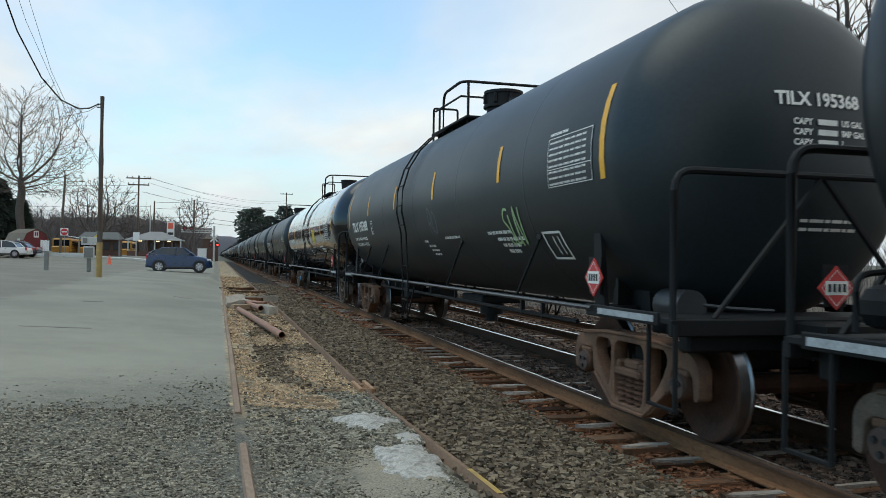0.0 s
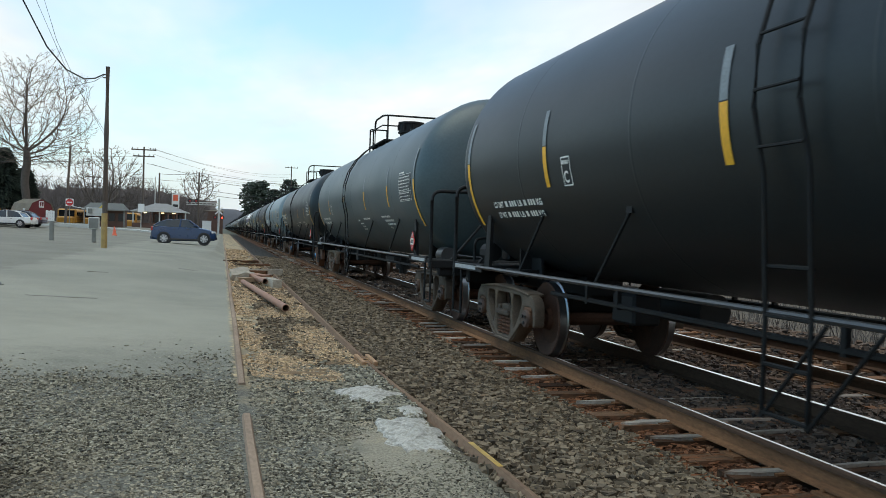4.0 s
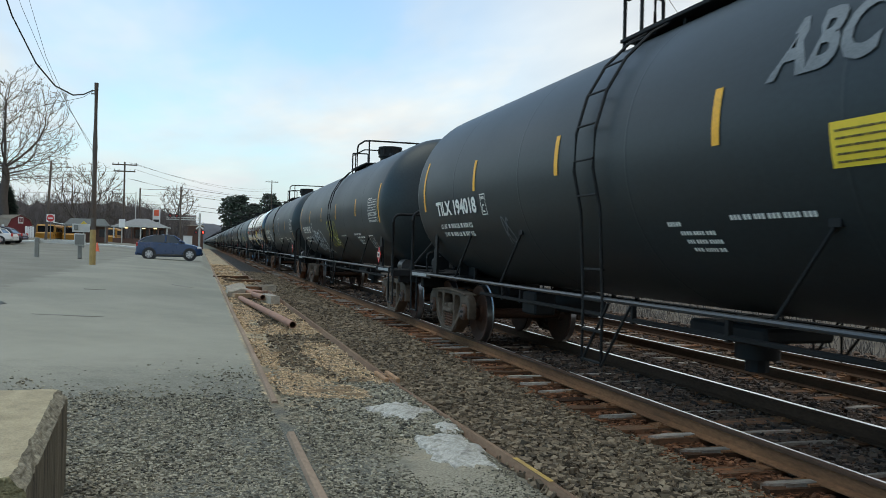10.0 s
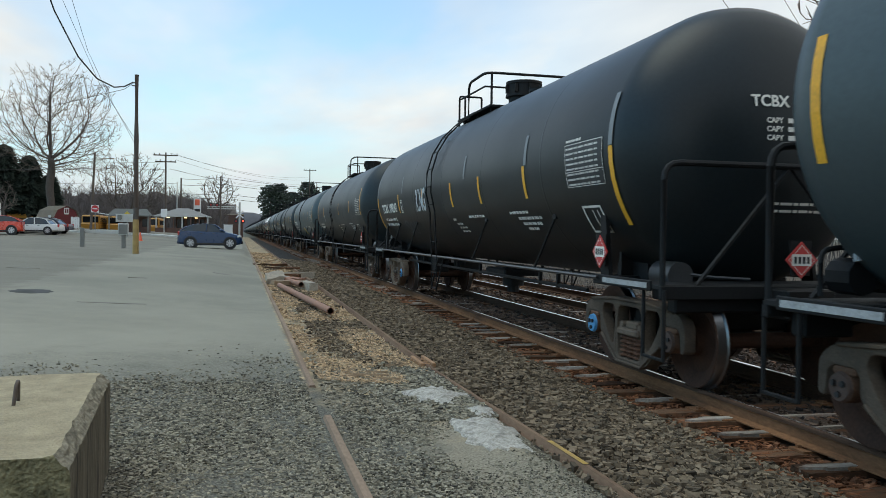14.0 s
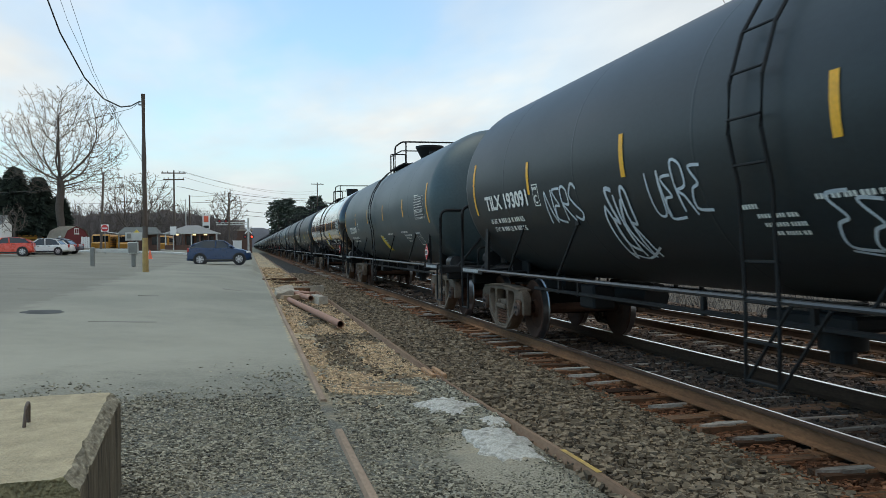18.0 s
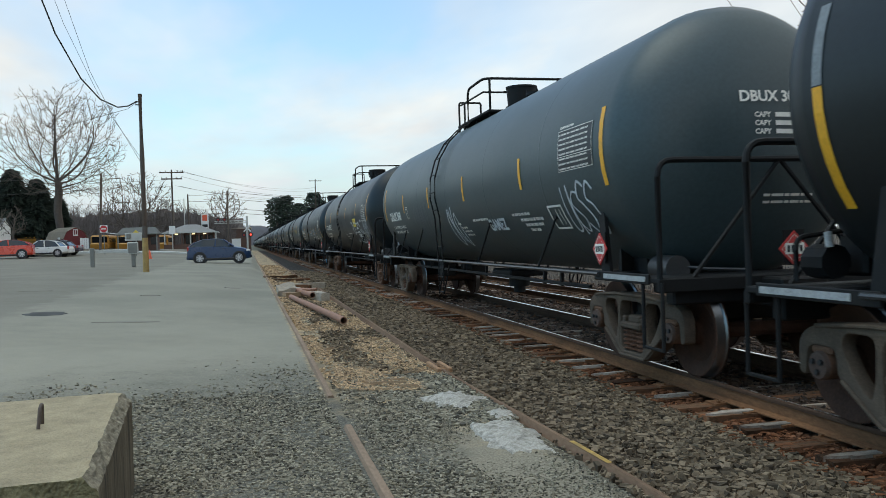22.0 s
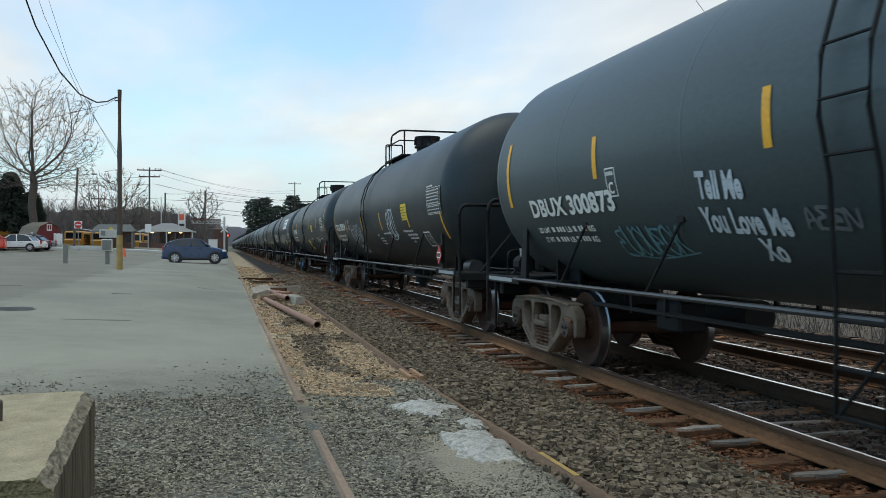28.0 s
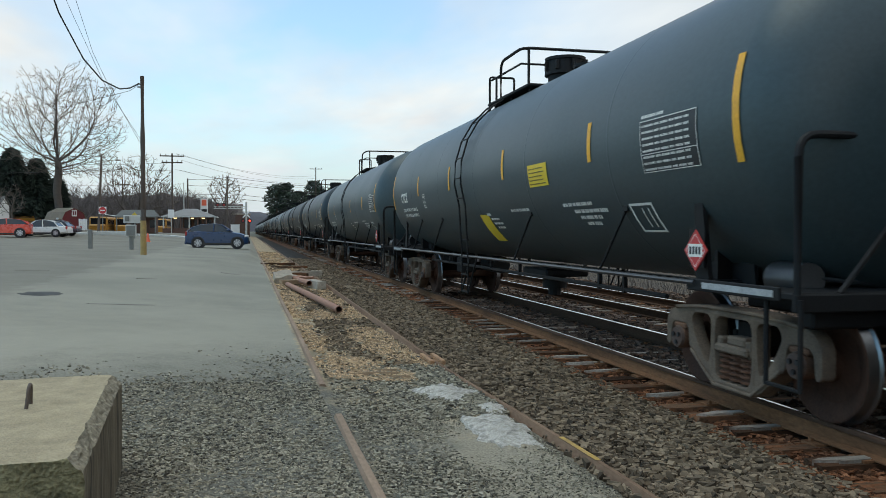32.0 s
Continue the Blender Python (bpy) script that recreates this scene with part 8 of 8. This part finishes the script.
def small_barn():
    b = thing("barn_shed", -21.1, 101.5, gz(-21.1, 101.5), 41, "small red gambrel barn shed with white trim", "shed")
    prof = [(-1.45, 0), (-1.45, 1.15), (-1.05, 2.0), (0, 2.5), (1.05, 2.0), (1.45, 1.15), (1.45, 0)]
    n, y0, y1 = len(prof), -1.75, 1.75
    bm = bmesh.new()
    a = [bm.verts.new((x, y0, z)) for x, z in prof]
    c = [bm.verts.new((x, y1, z)) for x, z in prof]
    bm.faces.new(a)
    bm.faces.new(c[::-1])
    for k in range(n):
        bm.faces.new((a[k], c[k], c[(k + 1) % n], a[(k + 1) % n]))
    part("wall", bm, M["barn_red"], b)
    bm = bmesh.new()
    rows = [[bm.verts.new((x * 1.06, y, z + 0.04)) for x, z in prof[1:6]] for y in (y0 - 0.12, y1 + 0.12)]
    for k in range(4):
        bm.faces.new((rows[0][k], rows[0][k + 1], rows[1][k + 1], rows[1][k]))
    bmesh.ops.solidify(bm, geom=bm.faces[:], thickness=0.06)
    part("roof", bm, M["barn_roof"], b, "faded tan shingle roof")
    for x in (-1.42, 1.42):
        bm = bmesh.new()
        add_box(bm, x, y0 - 0.01, 0.57, 0.10, 0.05, 1.14)
        part("corner_board", bm, M["white_paint"], b, "white corner board")
    bm = bmesh.new()
    add_box(bm, 0, y0 - 0.02, 1.92, 0.56, 0.06, 0.72, bevel=0.01)
    w = part("loft_window", bm, M["white_paint"], b, "white framed loft window")
    bm = bmesh.new()
    for x in (-0.12, 0.12):
        add_box(bm, x, y0 - 0.055, 1.94, 0.17, 0.02, 0.52)
    part("pane", bm, M["barn_red"], w)
    bm = bmesh.new()
    add_box(bm, -1.49, -0.9, 1.0, 0.05, 0.45, 0.8)
    part("notice", bm, M["white_paint"], b)
    f = thing("white_fence", -18.4, 100.0, gz(-18.4, 100), 0, "short white vinyl privacy fence", "fence")
    for k in range(4):
        bm = bmesh.new()
        add_box(bm, -0.95 + 0.23 * k, 0, 0.72, 0.21, 0.04, 1.3 - 0.1 * (k % 2), bevel=0.01)
        part("slat", bm, M["white_paint"], f)
    g = thing("white_garage", -28.2, 96.0, gz(-28, 96), 0, "small white gabled outbuilding behind cars", "building")
    bm = bmesh.new()
    add_prism(bm, [(-2, 0), (-2, 2.4), (0, 3.3), (2, 2.4), (2, 0)], -2.4, 2.1)
    part("wall", bm, M["white_paint"], g)
    bm = bmesh.new()
    for s in (-1, 1):
        v = [bm.verts.new(q) for q in ((-2.6, 0, 3.4), (2.3, 0, 3.4), (2.3, s * 2.2, 2.4), (-2.6, s * 2.2, 2.4))]
        bm.faces.new(v)
    bmesh.ops.solidify(bm, geom=bm.faces[:], thickness=0.08)
    part("roof", bm, M["shingle"], g)


small_barn()


def school_bus(x, y, rz, label="yellow school bus with black rub rails, parked"):
    b = thing("school_bus", x, y, gz(x, y) - (0.12 if x < -25 else 0.95), rz, label, "bus", "parked school buses")
    bm = bmesh.new()
    add_box(bm, -0.6, 0, 1.75, 8.4, 2.35, 2.1, bevel=0.18)
    add_box(bm, 4.3, 0, 1.25, 1.6, 2.0, 1.0, bevel=0.15)
    part("body", bm, M["bus_yellow"], b)
    for k in range(9):
        for s in (-1, 1):
            bm = bmesh.new()
            add_box(bm, -4.2 + 0.88 * k, s * 1.18, 2.15, 0.66, 0.03, 0.62, bevel=0.01)
            part("window", bm, M["glass_dark"], b)
    for z in (1.0, 1.45, 1.72):
        for s in (-1, 1):
            bm = bmesh.new()
            add_box(bm, -0.6, s * 1.185, z, 8.2, 0.03, 0.06)
            part("rub_rail", bm, M["plastic_black"], b)
    bm = bmesh.new()
    add_box(bm, 3.62, 0, 2.2, 0.05, 1.9, 0.8)
    part("windscreen", bm, M["glass_dark"], b)
    for wx in (-2.9, 3.9):
        for s in (-1, 1):
            bm = bmesh.new()
            add_cyl(bm, (wx, s * 0.85, 0.48), (wx, s * 1.15, 0.48), 0.48, 18)
            part("wheel", bm, M["rubber"], b)
    return b


for x, y, rz in ((-31.2, 118, 0), (-40.5, 119, 0), (-20.4, 122, -90), (-17.6, 124.5, -90), (-12.9, 123, -90)):
    school_bus(x, y, rz)


def gas_sign():
    s = thing("roadside_sign", -6.5, 115.0, gz(-6.5, 115) + 0.6, 0, "tall white and red-orange roadside price sign", "sign")
    bm = bmesh.new()
    add_box(bm, 0, 0, 3.35, 0.95, 0.25, 2.0, bevel=0.03)
    part("cabinet", bm, M["white_paint"], s)
    bm = bmesh.new()
    add_box(bm, 0, -0.14, 3.75, 0.62, 0.04, 0.8, bevel=0.01)
    part("panel", bm, M["sign_orange"], s)
    bm = bmesh.new()
    add_box(bm, 0, -0.14, 2.7, 0.72, 0.04, 0.36, bevel=0.01)
    part("price_field", bm, M["plastic_black"], s)
    for x in (-0.4, 0.4):
        bm = bmesh.new()
        add_box(bm, x, 0, 0.9, 0.12, 0.12, 3.2)
        part("post", bm, M["metal_light"], s)


gas_sign()


def low_building():
    b = thing("brick_building", -3.6, 178.0, 0.4, 0, "plain brown brick building beyond the crossing", "building")
    bm = bmesh.new()
    add_box(bm, -2.2, 0, 2.3, 11, 8, 4.6)
    part("wall", bm, M["brick_wall"], b)
    bm = bmesh.new()
    add_box(bm, -2.2, 0, 4.72, 11.4, 8.4, 0.25)
    part("roof", bm, M["barn_roof"], b)


low_building()


def kerbs():
    k = thing("pavement_kerb", 0, 0, 0, label="pale concrete kerb and pavement along the side road", category="kerb", kind="structure")
    bm = bmesh.new()
    prev = None
    for i in range(31):
        x = -60 + 53.5 * i / 30
        z = gz(x, 83)
        ring = [bm.verts.new(v) for v in ((x, 83.0, z - 0.1), (x, 83.0, z + 0.14), (x, 85.2, z + 0.16), (x, 85.2, z - 0.1))]
        if prev:
            for j in range(3):
                bm.faces.new((prev[j], ring[j], ring[j + 1], prev[j + 1]))
        prev = ring
    part("pavement", bm, M["metal_light"], k)


kerbs()


# ---- ties and stones ----
def build_ties():
    rng = random.Random(4)
    shapes = []
    for j in range(6):
        bm = bmesh.new()
        add_box(bm, 0, 0, -0.09, 2.6, 0.215, 0.18)
        bmesh.ops.subdivide_edges(bm, edges=[e for e in bm.edges if abs(e.verts[0].co.x - e.verts[1].co.x) > 1], cuts=5)
        for v in bm.verts:
            v.co += Vector((rng.uniform(-0.05, 0.05) if abs(v.co.x) > 1.2 else 0, rng.uniform(-0.014, 0.014), rng.uniform(-0.012, 0.006)))
        for x in (-0.7525, 0.7525):
            add_box(bm, x, 0, 0.004, 0.34, 0.19, 0.02, mi=1)
            for q in (-0.11, 0.11):
                add_box(bm, x + q, 0.05, 0.022, 0.03, 0.03, 0.03, mi=1)
        if j > 1:
            # worn bare strips of the old top face
            for x0, x1, q, w in ((-1.30, -0.72, rng.uniform(-0.05, 0.05), 0.10), (-1.12, -0.60, rng.uniform(-0.08, 0.08), 0.04), (0.70, 1.30, rng.uniform(-0.05, 0.05), 0.10), (-0.5, 0.45, rng.uniform(-0.05, 0.05), 0.06)):
                ring = []
                for u, d in ((0, 0.0), (0.15, 0.8), (0.5, 1.0), (0.8, 0.7), (1, 0.05)):
                    x = x0 + (x1 - x0) * u
                    e = rng.uniform(-0.012, 0.012)
                    ring.append([bm.verts.new((x, q + e + side * w * d / 2, zz)) for side, zz in ((-1, -0.02), (-0.8, 0.022), (0.8, 0.024), (1, -0.02))])
                for a, b in zip(ring, ring[1:]):
                    for c in range(3):
                        bm.faces.new((a[c], a[c + 1], b[c + 1], b[c])).material_index = 2
        shapes.append(mesh_from(bm, "tie", [M["tie_wood"], M["rail_side"], M["tie_pale"]], False))
    for track, cx, y0, n in ((track_main, TRAIN_X, 1.5, 150), (track_far, FAR_TRACK + 0.7525, 2.0, 110)):
        for k in range(n):
            o = new("tie", rng.choice(shapes))
            o.parent = track
            flip = 180 if rng.random() < 0.5 else 0
            o.matrix_basis = pose(cx + rng.uniform(-0.07, 0.07), y0 + 0.535 * k + rng.uniform(-0.03, 0.03), -0.036 + rng.uniform(-0.02, 0.012), 0, rng.uniform(-0.4, 0.4), flip + rng.uniform(-1.2, 1.2))


build_ties()


def scatter(name, boxes, material, label, category, seed, flat=0.7, lift=0.0, lot_edge=False, patch=0):
    """Loose angular stones: boxes of x0, x1, y0, y1, count, size."""
    rng = np.random.default_rng(seed)
    cube = np.array([(x, y, z) for z in (-1, 1) for y in (-1, 1) for x in (-1, 1)], float)
    quads = np.array([(0, 2, 3, 1), (4, 5, 7, 6), (0, 1, 5, 4), (2, 6, 7, 3), (0, 4, 6, 2), (1, 3, 7, 5)])
    vs, fs, base = [], [], 0
    for x0, x1, y0, y1, count, size in boxes:
        px, py = rng.uniform(x0, x1, count), rng.uniform(y0, y1, count)
        if lot_edge and x0 < -0.2:
            # thins out towards the bare asphalt
            u = np.array([noise.noise((a * 0.9, b * 0.9, 3)) + 0.6 * noise.noise((a * 3, b * 3, 8)) for a, b in zip(px, py)])
            keep = rng.random(count) < np.clip((8.6 - (py - 0.55 * (px + 5)) + 1.1 * u) / 4.2, 0.003, 1) ** 2.0
            px, py = px[keep], py[keep]
            count = len(px)
        if patch:
            # gathers in patches
            u = np.array([noise.noise((a * 1.5, b * 0.55, 4)) + 0.5 * noise.noise((a * 4, b * 2, 9)) for a, b in zip(px, py)])
            keep = rng.random(count) < np.clip(0.5 + patch * 2.2 * (u + 0.12), 0.06, 1)
            px, py = px[keep], py[keep]
            count = len(px)
        pz = np.array([ground_z(a, b) for a, b in zip(px, py)])
        s = size * rng.uniform(0.55, 1.35, count)
        v = cube[None] * (1 + rng.uniform(-0.45, 0.25, (count, 8, 3)))
        v *= (s / 2)[:, None, None] * np.stack([rng.uniform(0.9, 1.9, count), rng.uniform(0.5, 0.95, count), rng.uniform(0.45, 1.0, count) * flat / 0.7], 1)[:, None, :]
        a, b = rng.uniform(0, 6.28, count), rng.normal(0, 0.7, count)
        ca, sa, cb, sb = np.cos(a)[:, None], np.sin(a)[:, None], np.cos(b)[:, None], np.sin(b)[:, None]
        X, Y, Z = v[..., 0], v[..., 1] * cb - v[..., 2] * sb, v[..., 1] * sb + v[..., 2] * cb
        X, Y = X * ca - Y * sa, X * sa + Y * ca
        w = np.stack([X + px[:, None], Y + py[:, None], Z + (pz + s * rng.uniform(-0.1, 0.55, count) + lift)[:, None]], -1)
        vs.append(w.reshape(-1, 3))
        fs.append((quads[None] + (base + 8 * np.arange(count))[:, None, None]).reshape(-1, 4))
        base += 8 * count
    v, f = np.concatenate(vs), np.concatenate(fs)
    me = bpy.data.meshes.new(name)
    me.vertices.add(len(v))
    me.vertices.foreach_set("co", v.astype(np.float32).ravel())
    me.loops.add(f.size)
    me.loops.foreach_set("vertex_index", f.astype(np.int32).ravel())
    me.polygons.add(len(f))
    me.polygons.foreach_set("loop_start", np.arange(0, f.size, 4, dtype=np.int32))
    me.update(calc_edges=True)
    me.shade_flat()
    me.materials.append(material)
    return tagged(new(name, me), label, category, kind="stuff")


scatter("ballast", [(1.34, 3.27, -2.0, 2.0, 3500, 0.045), (1.34, 3.27, 2.0, 6.5, 9500, 0.036), (1.34, 3.27, 6.5, 12, 11000, 0.038), (1.34, 3.35, 12, 20, 12000, 0.043), (1.34, 3.35, 20, 48, 16000, 0.062)], M["ballast_stone"], "grey-brown angular crushed stone ballast", "ballast", 1, flat=0.85, lift=0.004)
scatter("rusty_ballast", [(3.15, 3.78, 2.5, 9, 3600, 0.034), (3.15, 3.78, 9, 20, 4000, 0.042), (3.15, 3.85, 20, 45, 2500, 0.08)], M["ballast_rust"], "rust-brown brake-dusted ballast beside the rail", "ballast", 5)
# stones coloured darker for the shade under and between the tracks
scatter("sooty_ballast", [(3.88, 5.25, 2.5, 9, 6500, 0.046), (3.88, 5.25, 9, 20, 6500, 0.058), (3.88, 5.25, 20, 45, 3500, 0.085), (5.25, 7.0, 2.5, 9, 5500, 0.045), (5.25, 7.0, 9, 20, 5500, 0.056), (5.25, 7.0, 20, 45, 3000, 0.085), (7.0, 11.2, 4, 25, 5500, 0.07), (7.0, 11.2, 25, 50, 2000, 0.09)], M["ballast_shaded"], "dark ballast under and between the tracks, train shade in its colour", "ballast", 6, lift=0.030)
scatter("loose_gravel", [(-2.6, -0.25, 1.8, 4.2, 36000, 0.0150), (-3.6, -0.25, 4.2, 5.6, 26000, 0.0155), (-5.2, -0.25, 5.6, 8.0, 46000, 0.0165), (-6.5, -0.25, 8.0, 13.0, 42000, 0.0165), (-0.15, 0.55, 1.8, 7.6, 12500, 0.0165), (0.5, 1.25, 1.8, 6.9, 12000, 0.010), (0.4, 1.42, 6.6, 9.4, 6500, 0.024), (-0.12, 0.5, 7.4, 9.2, 1500, 0.022), (-0.1, 1.3, 9.4, 30, 3500, 0.028)], M["gravel_stone"], "fine loose grey gravel over worn asphalt", "gravel", 2, flat=0.55, lift=-0.003, lot_edge=True)
scatter("wood_chips", [(-0.15, 1.22, 8.7, 14, 9000, 0.019), (-0.16, 1.25, 14, 32, 9500, 0.032), (-0.16, 1.25, 32, 60, 2500, 0.07)], M["straw"], "tan wood chips and splinters between siding rails", "wood chips", 9, flat=0.35, patch=1)
scatter("stray_ballast", [(0.1, 1.25, 9.3, 12.5, 1900, 0.030), (0.2, 1.25, 12.5, 17.0, 2600, 0.034), (-0.05, 1.25, 17, 26, 4200, 0.042), (0.0, 1.25, 26, 38, 3000, 0.05)], M["ballast_stone"], "stray grey ballast stones spilt between siding rails", "ballast", 10, flat=0.6, patch=-1)


def straw_bits():
    rng = random.Random(12)
    v, f = [], []
    for _ in range(22000):
        y = 8.3 + 24 * rng.random() ** 1.3
        x = rng.uniform(-0.12, 1.25)
        if noise.noise((x * 1.5, y * 0.55, 4)) < -0.1:
            continue
        z, a, l = ground_z(x, y) + rng.uniform(0.004, 0.022), rng.uniform(0, 3.14), rng.uniform(0.012, 0.045)
        c, s, w = math.cos(a) * l, math.sin(a) * l, rng.uniform(0.004, 0.010)
        base = len(v)
        v += [(x - c, y - s, z), (x + s * w / l, y - c * w / l, z + 0.004), (x + c, y + s, z + rng.uniform(-0.004, 0.02)), (x - s * w / l, y + c * w / l, z)]
        f.append((base, base + 1, base + 2, base + 3))
    tagged(new("straw_litter", mesh_pyd("straw_litter", (v, f), M["straw"], False)), "pale tan straw and wood chips between siding rails", "straw", kind="stuff")


straw_bits()


def tie_splinters():
    rng = random.Random(33)
    v, f = [], []
    for _ in range(5200):
        y = 2.2 + 34 * rng.random() ** 1.5
        x = rng.uniform(3.02, 3.72)
        tie = 1.5 + 0.535 * round((y - 1.5) / 0.535)
        y = tie + (y - tie) * rng.uniform(0.3, 1.0)
        z, a, l = max(ground_z(x, y), -0.085) + rng.uniform(0.005, 0.03), rng.gauss(0, 0.5), rng.uniform(0.02, 0.10)
        c, s, w = math.cos(a) * l, math.sin(a) * l, rng.uniform(0.005, 0.016)
        n = len(v)
        v += [(x - c, y - s, z), (x, y - w, z + 0.002), (x + c, y + s, z + rng.uniform(-0.01, 0.012)), (x, y + w, z), (x, y, z + 0.012)]
        f += [(n, n + 1, n + 4), (n + 1, n + 2, n + 4), (n + 2, n + 3, n + 4), (n + 3, n, n + 4)]
    tagged(new("tie_splinters", mesh_pyd("tie_splinters", (v, f), M["splinter_rust"], False)), "rust-red splinters of old sleepers beside the rail", "splinters", kind="stuff")


tie_splinters()

# ---- what moves ----
# slack in the couplings: metres by which a car runs behind the even spacing
SLACK = [(-1, 0.36), (0, 0.06), (1, -0.05), (2, 0.1), (3, 0.3), (4, 0.2), (6, -0.05), (7, 0.07), (8, 0.02), (9, -0.1), (10, 0.2), (12, 0.25), (13, 0.05), (14, -0.08), (15, 0.0), (16, -0.04), (19, 0.2), (20, 0.2), (21, 0.35), (22, 0.05), (24, 0.08), (25, -0.1), (26, -0.1), (28, -0.35), (29, -0.25), (31, 0.25), (32, 0.2), (33, 0.05), (34, 0.1), (35, -0.07), (36, -0.34), (38, 0.0), (60, 0.0)]


def travelled(t):
    """Metres that the slowly braking train has run by t seconds."""
    return 21.849 * t - 0.012926 * t * t


def motions():
    for k, car in CARS:
        start = 14.411 + PITCH * k + float(np.interp(k, *zip(*SLACK)))
        walk(car, [(t, pose(TRAIN_X, start - travelled(t), RAIL_Z)) for t in range(0, 33, 4)])
    keyed = {}
    for k, car in CARS:
        for o in car.children_recursive:
            if o.name.startswith("wheelset"):
                y = round(o.location.y, 2)
                if y not in keyed:
                    z = o.location.z
                    walk(o, [(n / FPS, pose(0, y, z, math.degrees(travelled(n / FPS) / WHEEL_R))) for n in range(0, 961)])
                    keyed[y] = o
                else:
                    o.rotation_mode = "QUATERNION"
                    o.animation_data_create()
                    o.animation_data.action = keyed[y].animation_data.action
                    o.animation_data.action_slot = keyed[y].animation_data.action_slot


motions()
